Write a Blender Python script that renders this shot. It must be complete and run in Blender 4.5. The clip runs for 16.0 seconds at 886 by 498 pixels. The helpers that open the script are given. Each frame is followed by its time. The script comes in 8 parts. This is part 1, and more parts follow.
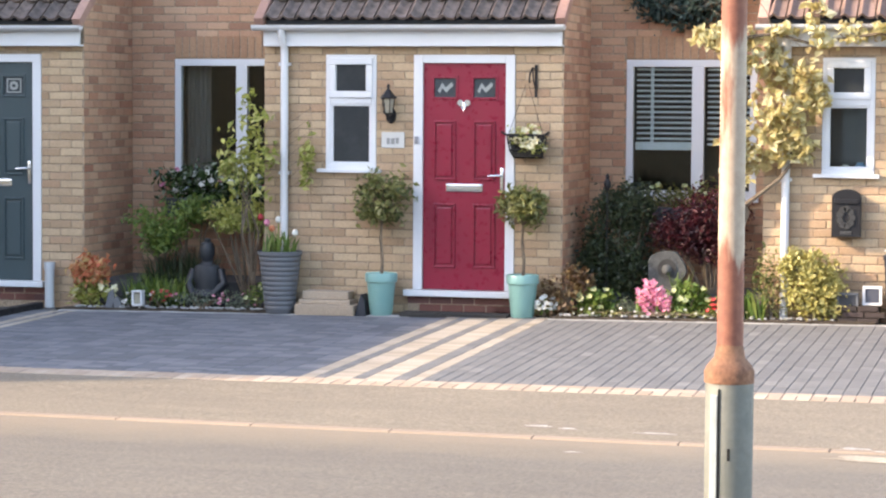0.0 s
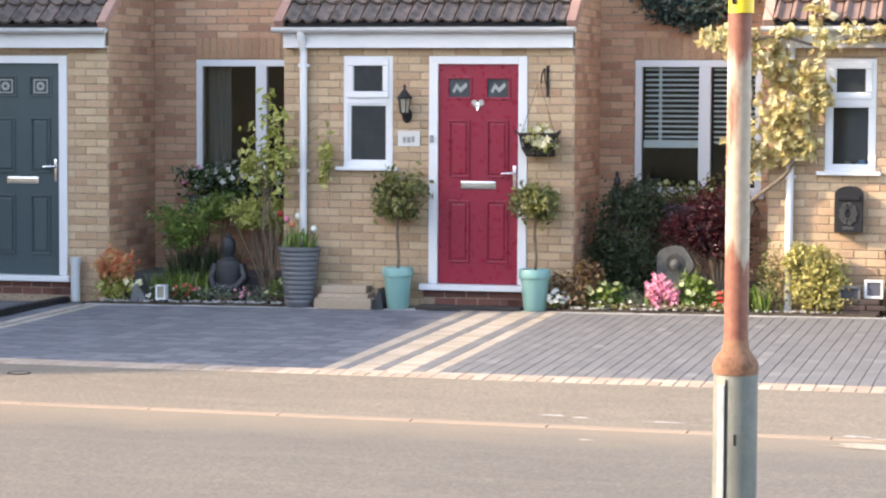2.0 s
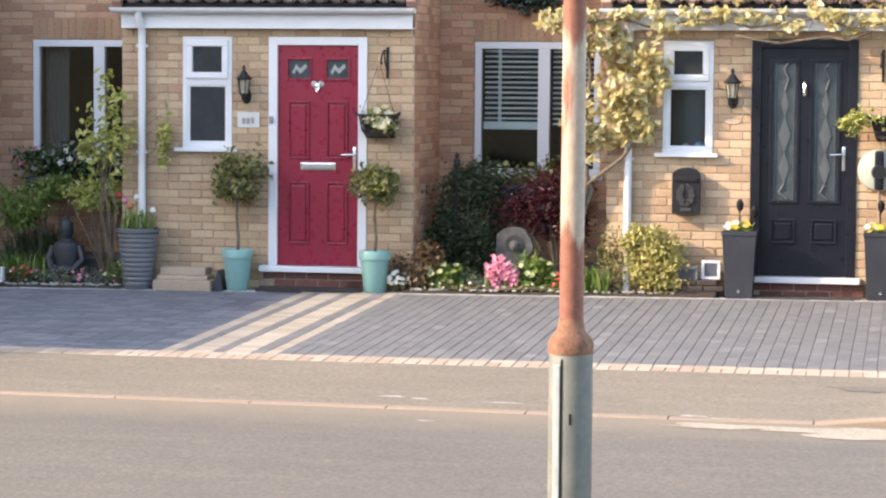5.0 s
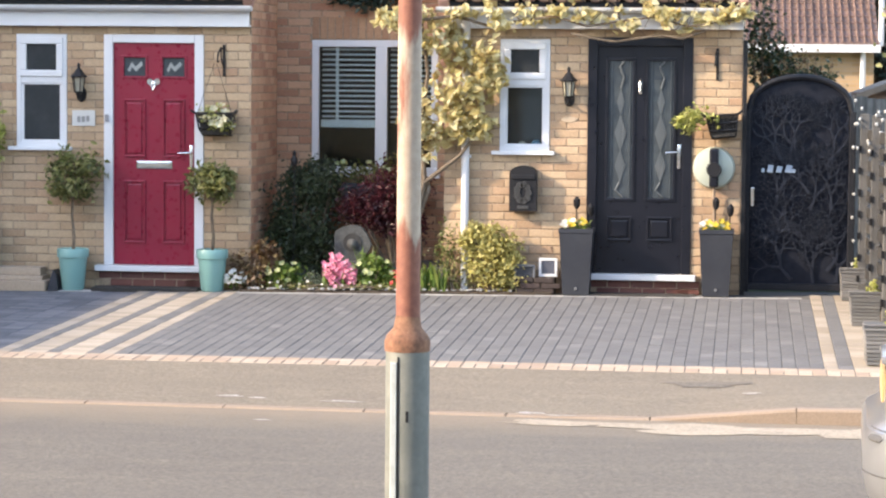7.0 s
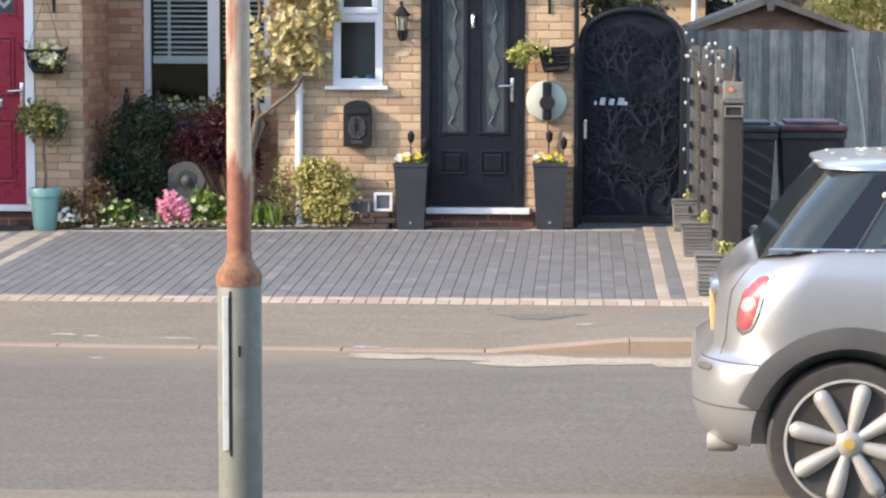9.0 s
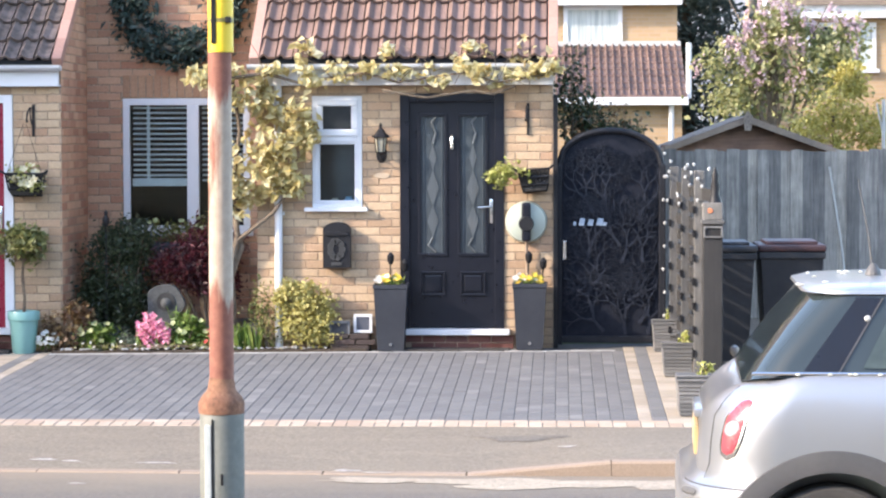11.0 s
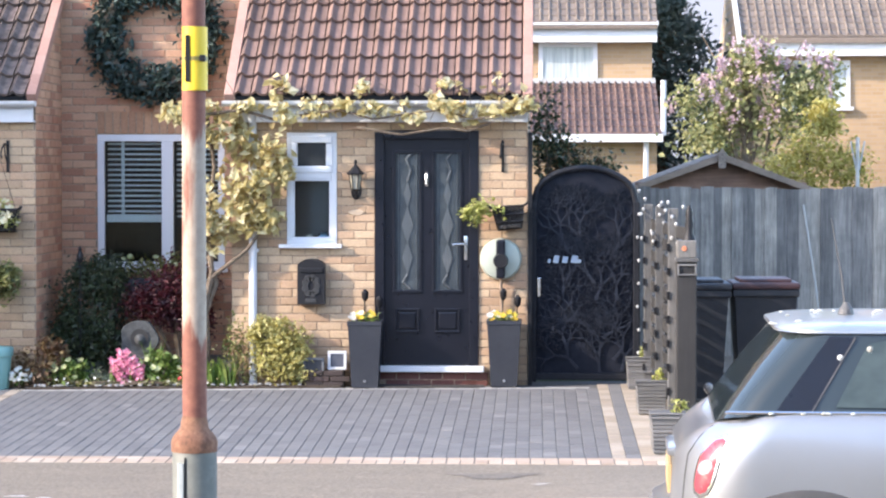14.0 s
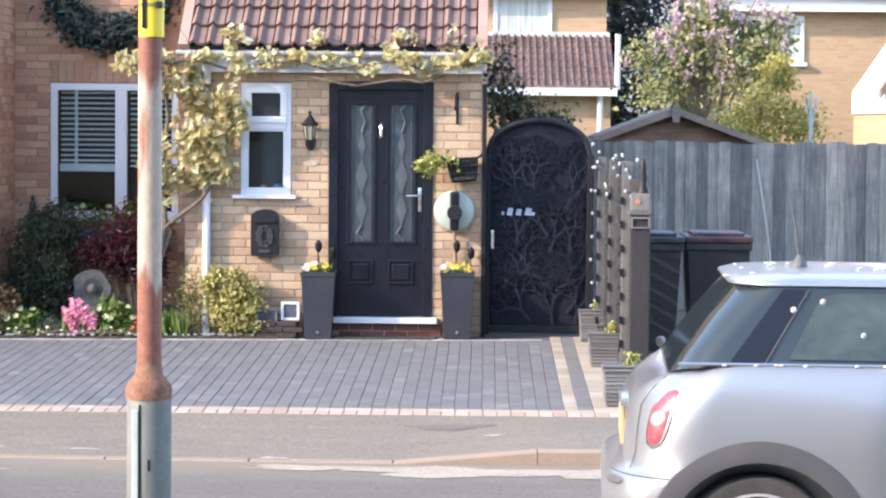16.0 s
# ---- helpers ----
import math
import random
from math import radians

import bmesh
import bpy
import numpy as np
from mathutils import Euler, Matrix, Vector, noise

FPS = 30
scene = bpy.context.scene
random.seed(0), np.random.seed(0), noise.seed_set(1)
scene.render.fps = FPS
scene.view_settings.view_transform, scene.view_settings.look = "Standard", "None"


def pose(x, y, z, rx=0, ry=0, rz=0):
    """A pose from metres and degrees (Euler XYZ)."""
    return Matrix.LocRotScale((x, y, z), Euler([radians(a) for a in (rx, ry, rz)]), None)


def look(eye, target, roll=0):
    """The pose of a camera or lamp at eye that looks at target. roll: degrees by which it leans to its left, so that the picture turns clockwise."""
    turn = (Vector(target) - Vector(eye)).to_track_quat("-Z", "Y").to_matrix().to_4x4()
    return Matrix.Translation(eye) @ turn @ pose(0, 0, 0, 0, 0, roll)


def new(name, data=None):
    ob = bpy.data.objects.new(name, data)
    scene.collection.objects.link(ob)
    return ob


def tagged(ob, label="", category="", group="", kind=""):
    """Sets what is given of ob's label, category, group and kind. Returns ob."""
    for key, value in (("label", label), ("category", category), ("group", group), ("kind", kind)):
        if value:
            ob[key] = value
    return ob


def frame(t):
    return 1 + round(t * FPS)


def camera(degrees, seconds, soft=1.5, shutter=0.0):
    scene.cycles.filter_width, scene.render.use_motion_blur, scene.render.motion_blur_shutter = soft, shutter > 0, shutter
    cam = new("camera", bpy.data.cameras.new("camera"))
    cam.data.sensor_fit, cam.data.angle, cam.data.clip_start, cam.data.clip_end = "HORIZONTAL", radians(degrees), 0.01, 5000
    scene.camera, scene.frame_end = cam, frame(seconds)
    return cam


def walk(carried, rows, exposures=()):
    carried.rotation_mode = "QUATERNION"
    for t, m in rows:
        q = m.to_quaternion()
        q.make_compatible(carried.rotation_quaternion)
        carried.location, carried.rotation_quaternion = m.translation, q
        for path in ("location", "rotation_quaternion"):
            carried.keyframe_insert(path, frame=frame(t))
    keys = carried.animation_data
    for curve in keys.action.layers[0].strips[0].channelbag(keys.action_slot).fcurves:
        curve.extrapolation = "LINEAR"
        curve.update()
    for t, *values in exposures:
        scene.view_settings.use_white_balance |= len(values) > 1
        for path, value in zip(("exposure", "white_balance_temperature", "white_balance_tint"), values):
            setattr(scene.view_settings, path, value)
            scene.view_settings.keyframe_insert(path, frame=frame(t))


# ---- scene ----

PATH = [
    (0.0, -0.116, -21.932, 1.989, -14.207, -3.324, 0.375),
    (0.2, -0.116, -21.932, 1.989, -14.190, -3.324, 0.375),
    (0.3, -0.014, -22.635, 2.071, -14.050, -3.445, 0.372),
    (0.5, -0.014, -22.635, 2.071, -14.081, -3.445, 0.372),
    (1.0, -0.018, -22.635, 2.066, -14.334, -3.531, 0.266),
    (1.5, -0.022, -22.637, 2.069, -14.383, -3.523, 0.234),
    (2.0, -0.022, -22.639, 2.070, -14.342, -3.530, 0.277),
    (2.5, -0.023, -22.628, 2.067, -13.931, -3.554, 0.301),
    (3.0, -0.020, -22.627, 2.065, -13.574, -3.646, 0.420),
    (3.5, -0.020, -22.636, 2.068, -13.350, -3.689, 0.377),
    (4.0, -0.015, -22.617, 2.062, -12.167, -3.851, 0.394),
    (4.5, -0.008, -22.629, 2.065, -11.483, -3.908, 0.423),
    (6.8, 0.004, -22.602, 2.057, -7.201, -3.924, 0.487),
    (7.0, 0.003, -22.601, 2.058, -6.983, -3.923, 0.479),
    (7.5, 0.006, -22.598, 2.057, -6.220, -3.914, 0.499),
    (8.0, 0.014, -22.608, 2.049, -4.809, -4.812, 0.506),
    (8.5, 0.019, -22.563, 2.039, -3.678, -5.606, 0.294),
    (9.0, 0.028, -22.613, 2.048, -3.229, -5.377, 0.101),
    (9.5, 0.026, -22.611, 2.058, -3.042, -4.288, -0.138),
    (10.0, 0.025, -22.613, 2.060, -2.746, -3.785, -0.134),
    (10.2, 0.016, -22.606, 2.068, -2.683, -3.573, -0.190),
    (12.3, 0.009, -22.600, 2.083, -2.820, -1.841, -0.075),
    (12.5, 0.010, -22.609, 2.085, -2.822, -1.853, -0.069),
    (13.0, 0.014, -22.609, 2.085, -2.721, -1.846, -0.026),
    (13.5, 0.017, -22.610, 2.086, -2.445, -1.839, -0.025),
    (14.0, 0.016, -22.606, 2.087, -2.143, -1.835, 0.014),
    (14.5, 0.015, -22.614, 2.085, -1.993, -2.062, 0.328),
    (15.0, 0.015, -22.594, 2.077, -1.795, -2.481, 0.437),
    (15.5, 0.017, -22.608, 2.078, -1.463, -2.648, 0.511),
    (16.0, 0.004, -22.612, 2.073, -1.041, -2.906, 0.494),]


def gaze(x, y, z, yaw, pitch, roll):
    return pose(x, y, z, 90 + pitch, 0, -yaw) @ pose(0, 0, 0, 0, 0, roll)


cam = camera(20.2, 16.0, soft=2.2)
walk(cam, [(r[0], gaze(*r[1:])) for r in PATH], [(0, 2.78, 7850, 15), (3, 2.7, 7800, 15), (4.5, 2.6, 7750, 15), (7, 2.55, 7600, 14), (8, 2.36, 7300, 13), (8.5, 2.24, 7200, 13), (9, 2.25, 7150, 13), (9.5, 2.52, 7050, 14), (10.2, 2.62, 6950, 14), (12.5, 2.6, 6650, 15), (16, 2.54, 6550, 15)])

# ---- light ----
SUN_AZ, SUN_EL = radians(67), radians(28)      # to the left of the way to the house, behind the camera
world = bpy.data.worlds.new("world")
scene.world = world
world.use_nodes = True
wn = world.node_tree
sky = wn.nodes.new("ShaderNodeTexSky")
sky.sky_type = "NISHITA"
sky.sun_disc = False
sky.sun_elevation = SUN_EL
sky.sun_rotation = math.pi + SUN_AZ
wn.links.new(sky.outputs[0], wn.nodes["Background"].inputs[0])
wn.nodes["Background"].inputs[1].default_value = 0.15
lamp = bpy.data.lights.new("sun", "SUN")
lamp.energy, lamp.angle, lamp.color = 1.5, radians(1.5), (1.0, 0.9, 0.76)
sun = new("sun", lamp)
sun_from = Vector((-math.sin(SUN_AZ) * math.cos(SUN_EL), -math.cos(SUN_AZ) * math.cos(SUN_EL), math.sin(SUN_EL)))
sun.matrix_world = look(sun_from * 60, (0, 0, 0))


# ---- materials ----
class Nodes:
    """A small helper round one node material."""

    def __init__(self, name, rough=0.6, metal=0.0, spec=0.5):
        self.mat = bpy.data.materials.new(name)
        self.mat.use_nodes = True
        self.t = self.mat.node_tree
        self.b = self.t.nodes["Principled BSDF"]
        self.b.inputs["Roughness"].default_value = rough
        self.b.inputs["Metallic"].default_value = metal
        self.b.inputs["Specular IOR Level"].default_value = spec
        self.co = self.t.nodes.new("ShaderNodeTexCoord").outputs["Object"]

    def n(self, kind, **vals):
        node = self.t.nodes.new(kind)
        for k, v in vals.items():
            node.inputs[k].default_value = v
        return node

    def link(self, a, b):
        self.t.links.new(a, b)

    def world_co(self, scale=(1, 1, 1)):
        g = self.t.nodes.new("ShaderNodeNewGeometry")
        m = self.n("ShaderNodeMapping")
        m.inputs["Scale"].default_value = scale
        self.link(g.outputs["Position"], m.inputs["Vector"])
        return m.outputs[0]

    def noise(self, co, scale, detail=4, rough=0.6):
        n = self.n("ShaderNodeTexNoise", Scale=scale, Detail=detail, Roughness=rough)
        self.link(co, n.inputs["Vector"])
        return n.outputs["Fac"]

    def ramp(self, fac, stops):
        r = self.t.nodes.new("ShaderNodeValToRGB")
        while len(r.color_ramp.elements) < len(stops):
            r.color_ramp.elements.new(0.5)
        for e, (p, c) in zip(r.color_ramp.elements, stops):
            e.position = p
            e.color = (*c, 1) if len(c) == 3 else c
        self.link(fac, r.inputs["Fac"])
        return r.outputs["Color"]

    def mix(self, fac, a, b, mode="MIX"):
        m = self.t.nodes.new("ShaderNodeMix")
        m.data_type, m.blend_type = "RGBA", mode
        for sock, v in ((m.inputs[0], fac), (m.inputs[6], a), (m.inputs[7], b)):
            if isinstance(v, (int, float)):
                sock.default_value = v
            elif isinstance(v, tuple):
                sock.default_value = (*v, 1)
            else:
                self.link(v, sock)
        return m.outputs[2]

    def piece(self):
        """One random number for a piece, whether an object of its own or an island of a joined mesh."""
        o = self.t.nodes.new("ShaderNodeObjectInfo").outputs["Random"]
        g = self.t.nodes.new("ShaderNodeNewGeometry").outputs["Random Per Island"]
        a = self.t.nodes.new("ShaderNodeMath")
        a.operation = "ADD"
        self.link(o, a.inputs[0]), self.link(g, a.inputs[1])
        f = self.t.nodes.new("ShaderNodeMath")
        f.operation = "FRACT"
        self.link(a.outputs[0], f.inputs[0])
        return f.outputs[0]

    def bump(self, fac, strength=0.3, dist=0.01):
        b = self.n("ShaderNodeBump", Strength=strength, Distance=dist)
        self.link(fac, b.inputs["Height"])
        self.link(b.outputs[0], self.b.inputs["Normal"])

    def colour(self, c):
        if isinstance(c, tuple):
            self.b.inputs["Base Color"].default_value = (*c, 1)
        else:
            self.link(c, self.b.inputs["Base Color"])
        return self


def pieces(name, stops, rough=0.85, grain=60, blotch=6, depth=0.004, dirt=(0.7, 0.7, 0.7), dirt_amount=0.35):
    """Bricks, pavers, tiles: each its own shade, with grain and blotches."""
    m = Nodes(name, rough)
    co = m.world_co()
    base = m.ramp(m.piece(), stops)
    n1 = m.noise(co, grain, 5)
    n2 = m.noise(co, blotch, 4)
    g = m.ramp(n1, [(0.3, (0.8, 0.8, 0.8)), (0.7, (1.12, 1.12, 1.12))])
    base = m.mix(0.8, base, g, "MULTIPLY")
    d = m.ramp(n2, [(0.42, (0, 0, 0)), (0.75, (1, 1, 1))])
    k = m.mix(dirt_amount, (0, 0, 0), d)
    base = m.mix(k, base, m.mix(1.0, base, dirt, "MULTIPLY"))
    m.colour(base)
    m.bump(n1, 0.5, depth)
    return m.mat


def ground_like(name, a, b, c, rough=0.9, grain=90, blotch=0.7, bump=0.6, dist=0.006):
    """Asphalt, earth, mortar: fine grain over broad stains."""
    m = Nodes(name, rough)
    co = m.world_co()
    n1 = m.noise(co, grain, 6, 0.7)
    n2 = m.noise(co, blotch, 5, 0.6)
    n3 = m.noise(m.world_co((0.5, 2.2, 1)), 2.3, 4, 0.65)
    col = m.mix(m.ramp(n2, [(0.3, (0, 0, 0)), (0.7, (1, 1, 1))]), a, b)
    col = m.mix(m.mix(0.5, (0, 0, 0), m.ramp(n3, [(0.45, (0, 0, 0)), (0.7, (1, 1, 1))])), col, c)
    col = m.mix(0.9, col, m.ramp(n1, [(0.3, (0.68, 0.68, 0.68)), (0.7, (1.25, 1.25, 1.25))]), "MULTIPLY")
    n4 = m.noise(co, grain * 0.3, 3, 0.7)
    col = m.mix(0.9, col, m.ramp(n4, [(0.36, (0.7, 0.7, 0.7)), (0.64, (1.24, 1.24, 1.24))]), "MULTIPLY")
    m.colour(col)
    m.bump(n1, bump, dist)
    return m.mat


def painted(name, c, rough=0.4, dirt=0.12, dirt_col=(0.35, 0.32, 0.28), metal=0.0, wear=3.0, grain=0.05, spec=0.5):
    """Paint, plastic, metal: nearly even, with faint grime and a slight unevenness."""
    m = Nodes(name, rough, metal, spec)
    co = m.world_co()
    n = m.noise(co, wear, 5, 0.65)
    f = m.mix(dirt, (0, 0, 0), m.ramp(n, [(0.45, (0, 0, 0)), (0.8, (1, 1, 1))]))
    m.colour(m.mix(f, c, dirt_col))
    r = m.ramp(m.noise(co, wear * 6, 3), [(0.3, (rough * 0.8,) * 3), (0.7, (min(1, rough * 1.25),) * 3)])
    m.link(r, m.b.inputs["Roughness"])
    m.bump(m.noise(co, 40, 3), grain, 0.004)
    return m.mat


def timber(name, a, b, rough=0.8, along="Z", piece=True):
    m = Nodes(name, rough)
    s = {"Z": (14, 14, 0.9), "X": (0.9, 14, 14), "Y": (14, 0.9, 14)}[along]
    n1 = m.noise(m.world_co(s), 3, 6, 0.7)
    n2 = m.noise(m.world_co(), 3.2, 6, 0.65)
    col = m.mix(m.ramp(n1, [(0.3, (0, 0, 0)), (0.72, (1, 1, 1))]), a, b)
    if piece:
        col = m.mix(0.9, col, m.ramp(m.piece(), [(0, (0.5, 0.51, 0.53)), (0.5, (0.92, 0.92, 0.92)), (1, (1.35, 1.3, 1.22))]), "MULTIPLY")
    col = m.mix(0.7, col, m.ramp(n2, [(0.32, (0.55, 0.57, 0.58)), (0.68, (1.2, 1.19, 1.17))]), "MULTIPLY")
    m.colour(col)
    m.bump(n1, 0.4, 0.006)
    return m.mat


def leafy(name, stops, rough=0.5, sheer=0.35):
    """Leaves and petals: every leaf its own shade, a little light let through."""
    m = Nodes(name, rough)
    col = m.ramp(m.piece(), stops)
    col = m.mix(0.5, col, m.ramp(m.noise(m.world_co(), 3.0, 3), [(0.3, (0.7, 0.7, 0.7)), (0.7, (1.15, 1.15, 1.15))]), "MULTIPLY")
    m.colour(col)
    tr = m.n("ShaderNodeBsdfTranslucent")
    m.link(col, tr.inputs["Color"])
    mx = m.n("ShaderNodeMixShader", Fac=sheer)
    m.link(m.b.outputs[0], mx.inputs[1]), m.link(tr.outputs[0], mx.inputs[2])
    m.link(mx.outputs[0], m.t.nodes["Material Output"].inputs["Surface"])
    return m.mat


def glazing(name, tint=(0.75, 0.8, 0.8), gloss=0.03):
    m = Nodes(name)
    m.t.nodes.remove(m.b)
    tr = m.n("ShaderNodeBsdfTransparent")
    tr.inputs[0].default_value = (*tint, 1)
    gl = m.n("ShaderNodeBsdfGlossy", Roughness=gloss)
    fr = m.n("ShaderNodeFresnel", IOR=1.5)
    mx = m.t.nodes.new("ShaderNodeMixShader")
    m.link(fr.outputs[0], mx.inputs[0]), m.link(tr.outputs[0], mx.inputs[1]), m.link(gl.outputs[0], mx.inputs[2])
    m.link(mx.outputs[0], m.t.nodes["Material Output"].inputs["Surface"])
    return m.mat


BRICK = pieces("buff_brick", [(0, (0.345, 0.225, 0.138)), (0.3, (0.41, 0.285, 0.18)), (0.7, (0.48, 0.35, 0.225)), (0.88, (0.43, 0.29, 0.185)), (1, (0.375, 0.23, 0.142))], 0.88, 70, 5, 0.004)
BRICK_RUST = pieces("rust_buff_brick", [(0, (0.32, 0.165, 0.105)), (0.3, (0.44, 0.25, 0.16)), (0.7, (0.51, 0.32, 0.205)), (0.88, (0.44, 0.235, 0.145)), (1, (0.33, 0.15, 0.095))], 0.88, 70, 5, 0.004)
BRICK_RED = pieces("red_plinth_brick", [(0, (0.12, 0.0413, 0.0338)), (0.5, (0.158, 0.06, 0.045)), (1, (0.105, 0.045, 0.0413))], 0.8)
BRICK_DARK = pieces("dark_plinth_brick", [(0, (0.035, 0.026, 0.024)), (1, (0.06, 0.04, 0.036))], 0.85)
SOLDIER = pieces("soldier_brick", [(0, (0.36, 0.2, 0.12)), (0.5, (0.42, 0.25, 0.15)), (1, (0.32, 0.17, 0.1))], 0.88)
MORTAR = ground_like("mortar", (0.325, 0.24, 0.168), (0.295, 0.215, 0.15), (0.26, 0.187, 0.13), 0.95, 120, 3)
TILE = pieces("roof_tile", [(0, (0.138, 0.0872, 0.072)), (0.4, (0.174, 0.11, 0.0896)), (0.75, (0.21, 0.132, 0.108)), (1, (0.156, 0.0992, 0.084))], 0.85, 45, 3, 0.004, (0.55, 0.52, 0.5), 0.6)
TILE_DARK = pieces("mossy_roof_tile", [(0, (0.115, 0.0878, 0.0783)), (0.5, (0.149, 0.111, 0.0945)), (1, (0.189, 0.135, 0.116))], 0.88, 45, 11, 0.006, (0.22, 0.23, 0.2), 0.95)
VERGE = pieces("verge_tile", [(0, (0.32, 0.18, 0.14)), (1, (0.4, 0.24, 0.19))], 0.85)
PAVER = pieces("grey_paver", [(0, (0.114, 0.112, 0.113)), (0.5, (0.128, 0.127, 0.127)), (0.94, (0.143, 0.141, 0.139)), (1, (0.178, 0.174, 0.17))], 0.85, 90, 1.6, 0.003, (0.75, 0.76, 0.8), 0.5)
PAVER_DARK = pieces("charcoal_paver", [(0, (0.0808, 0.0855, 0.095)), (0.6, (0.114, 0.119, 0.133)), (1, (0.162, 0.162, 0.171))], 0.75, 90, 1.6, 0.003, (0.7, 0.72, 0.78), 0.5)
PAVER_CREAM = pieces("cream_paver", [(0, (0.267, 0.228, 0.181)), (0.5, (0.31, 0.267, 0.217)), (1, (0.354, 0.307, 0.253))], 0.85, 90, 2, 0.003, (0.75, 0.68, 0.58), 0.5)
PAVER_BORDER = pieces("peach_border_paver", [(0, (0.31, 0.232, 0.174)), (0.5, (0.362, 0.284, 0.218)), (1, (0.406, 0.336, 0.266))], 0.85, 90, 2, 0.003, (0.7, 0.6, 0.5), 0.5)
JOINT = ground_like("jointing_sand", (0.0842, 0.0823, 0.0797), (0.104, 0.101, 0.0963), (0.117, 0.11, 0.101), 0.95, 150, 2)
ROAD = ground_like("road_asphalt", (0.108, 0.0936, 0.0778), (0.128, 0.112, 0.0918), (0.155, 0.132, 0.104), 0.9, 130, 0.45, 0.7, 0.005)
def dusty_gutter(mat, kerb_y, wide, dust):
    """Tan dust drifted along the kerb over an asphalt material, thinning out unevenly into the road."""
    t = mat.node_tree
    b = t.nodes["Principled BSDF"]
    old = b.inputs["Base Color"].links[0].from_socket
    geo, sep = t.nodes.new("ShaderNodeNewGeometry"), t.nodes.new("ShaderNodeSeparateXYZ")
    t.links.new(geo.outputs["Position"], sep.inputs[0])
    blur = t.nodes.new("ShaderNodeTexNoise")
    blur.inputs["Scale"].default_value, blur.inputs["Detail"].default_value = 3.0, 6
    t.links.new(geo.outputs["Position"], blur.inputs["Vector"])
    shift = t.nodes.new("ShaderNodeMath")
    shift.operation = "MULTIPLY_ADD"
    shift.inputs[1].default_value = 0.7
    t.links.new(blur.outputs["Fac"], shift.inputs[0]), t.links.new(sep.outputs["Y"], shift.inputs[2])
    mr = t.nodes.new("ShaderNodeMapRange")
    for k, v in zip(("From Min", "From Max", "To Min", "To Max"), (kerb_y - wide + 0.35, kerb_y + 0.2, 0.0, 0.85)):
        mr.inputs[k].default_value = v
    t.links.new(shift.outputs[0], mr.inputs["Value"])
    mix = t.nodes.new("ShaderNodeMix")
    mix.data_type = "RGBA"
    mix.inputs[7].default_value = (*dust, 1)
    t.links.new(mr.outputs[0], mix.inputs[0]), t.links.new(old, mix.inputs[6]), t.links.new(mix.outputs[2], b.inputs["Base Color"])


dusty_gutter(ROAD, -7.08, 1.0, (0.19, 0.15, 0.108))
FOOTWAY = ground_like("footway_asphalt", (0.147, 0.121, 0.092), (0.18, 0.149, 0.112), (0.206, 0.173, 0.125), 0.92, 120, 0.6, 0.6, 0.004)
KERB = pieces("kerb_stone", [(0, (0.225, 0.168, 0.122)), (0.5, (0.262, 0.197, 0.145)), (1, (0.24, 0.182, 0.135))], 0.9, 90, 2, 0.003)
KERB_GREY = pieces("grey_kerb_stone", [(0, (0.15, 0.13, 0.105)), (1, (0.19, 0.165, 0.135))], 0.9, 90, 2, 0.003)
SOIL = ground_like("soil", (0.05, 0.037, 0.027), (0.075, 0.055, 0.04), (0.1, 0.08, 0.06), 0.95, 40, 4, 1.0, 0.03)
GRASS = ground_like("lawn", (0.05, 0.075, 0.025), (0.07, 0.09, 0.03), (0.1, 0.1, 0.05), 0.95, 40, 0.5, 1.0, 0.03)
WHITE = painted("white_upvc", (0.6, 0.61, 0.63), 0.35, 0.15, (0.5, 0.47, 0.42))
RED = painted("red_door_paint", (0.225, 0.008, 0.029), 0.3, 0.06, (0.3, 0.1, 0.1), 0.0, 3, 0.07)
GREEN = painted("dark_green_door_paint", (0.032, 0.056, 0.064), 0.42, 0.08, (0.1, 0.13, 0.12), 0.0, 3, 0.08)
BLACK = painted("black_gloss", (0.006, 0.007, 0.0125), 0.33, 0.15, (0.018, 0.021, 0.032), 0.0, 3.0, 0.08, 0.35)
BLACK_METAL = painted("black_metal", (0.01, 0.01, 0.012), 0.5, 0.12, (0.04, 0.036, 0.032), 0.0, 3.0, 0.05, 0.3)
CHROME = painted("chrome", (0.72, 0.72, 0.72), 0.2, 0.1, (0.3, 0.3, 0.3), 1.0)
GLASS = glazing("window_glass", (0.88, 0.92, 0.92))
GLASS_LEAD = painted("obscured_glass", (0.04, 0.05, 0.058), 0.16, 0.4, (0.11, 0.13, 0.14), 0.0, 9, 0.4)
# Dark colour that stands in for the low light indoors.
ROOM = painted("room_shade_paint", (0.075, 0.07, 0.072), 0.9)
BLIND = painted("white_blind", (0.78, 0.79, 0.8), 0.6)
PAVER_EDGE = pieces("pale_edging", [(0, (0.289, 0.289, 0.281)), (1, (0.391, 0.383, 0.365))], 0.85, 90, 2, 0.003)
DARK_MAT = ground_like("coir_mat", (0.03, 0.028, 0.026), (0.045, 0.04, 0.036), (0.05, 0.045, 0.04), 0.95, 200, 4, 1.0, 0.01)
LANTERN_GLASS = painted("frosted_lantern_glass", (0.3, 0.28, 0.22), 0.25)
BARK = ground_like("bark", (0.12, 0.085, 0.06), (0.17, 0.13, 0.09), (0.2, 0.16, 0.12), 0.9, 60, 8, 1.0, 0.01)
TEAL = painted("turquoise_glaze", (0.17, 0.34, 0.315), 0.35, 0.15, (0.35, 0.4, 0.36))
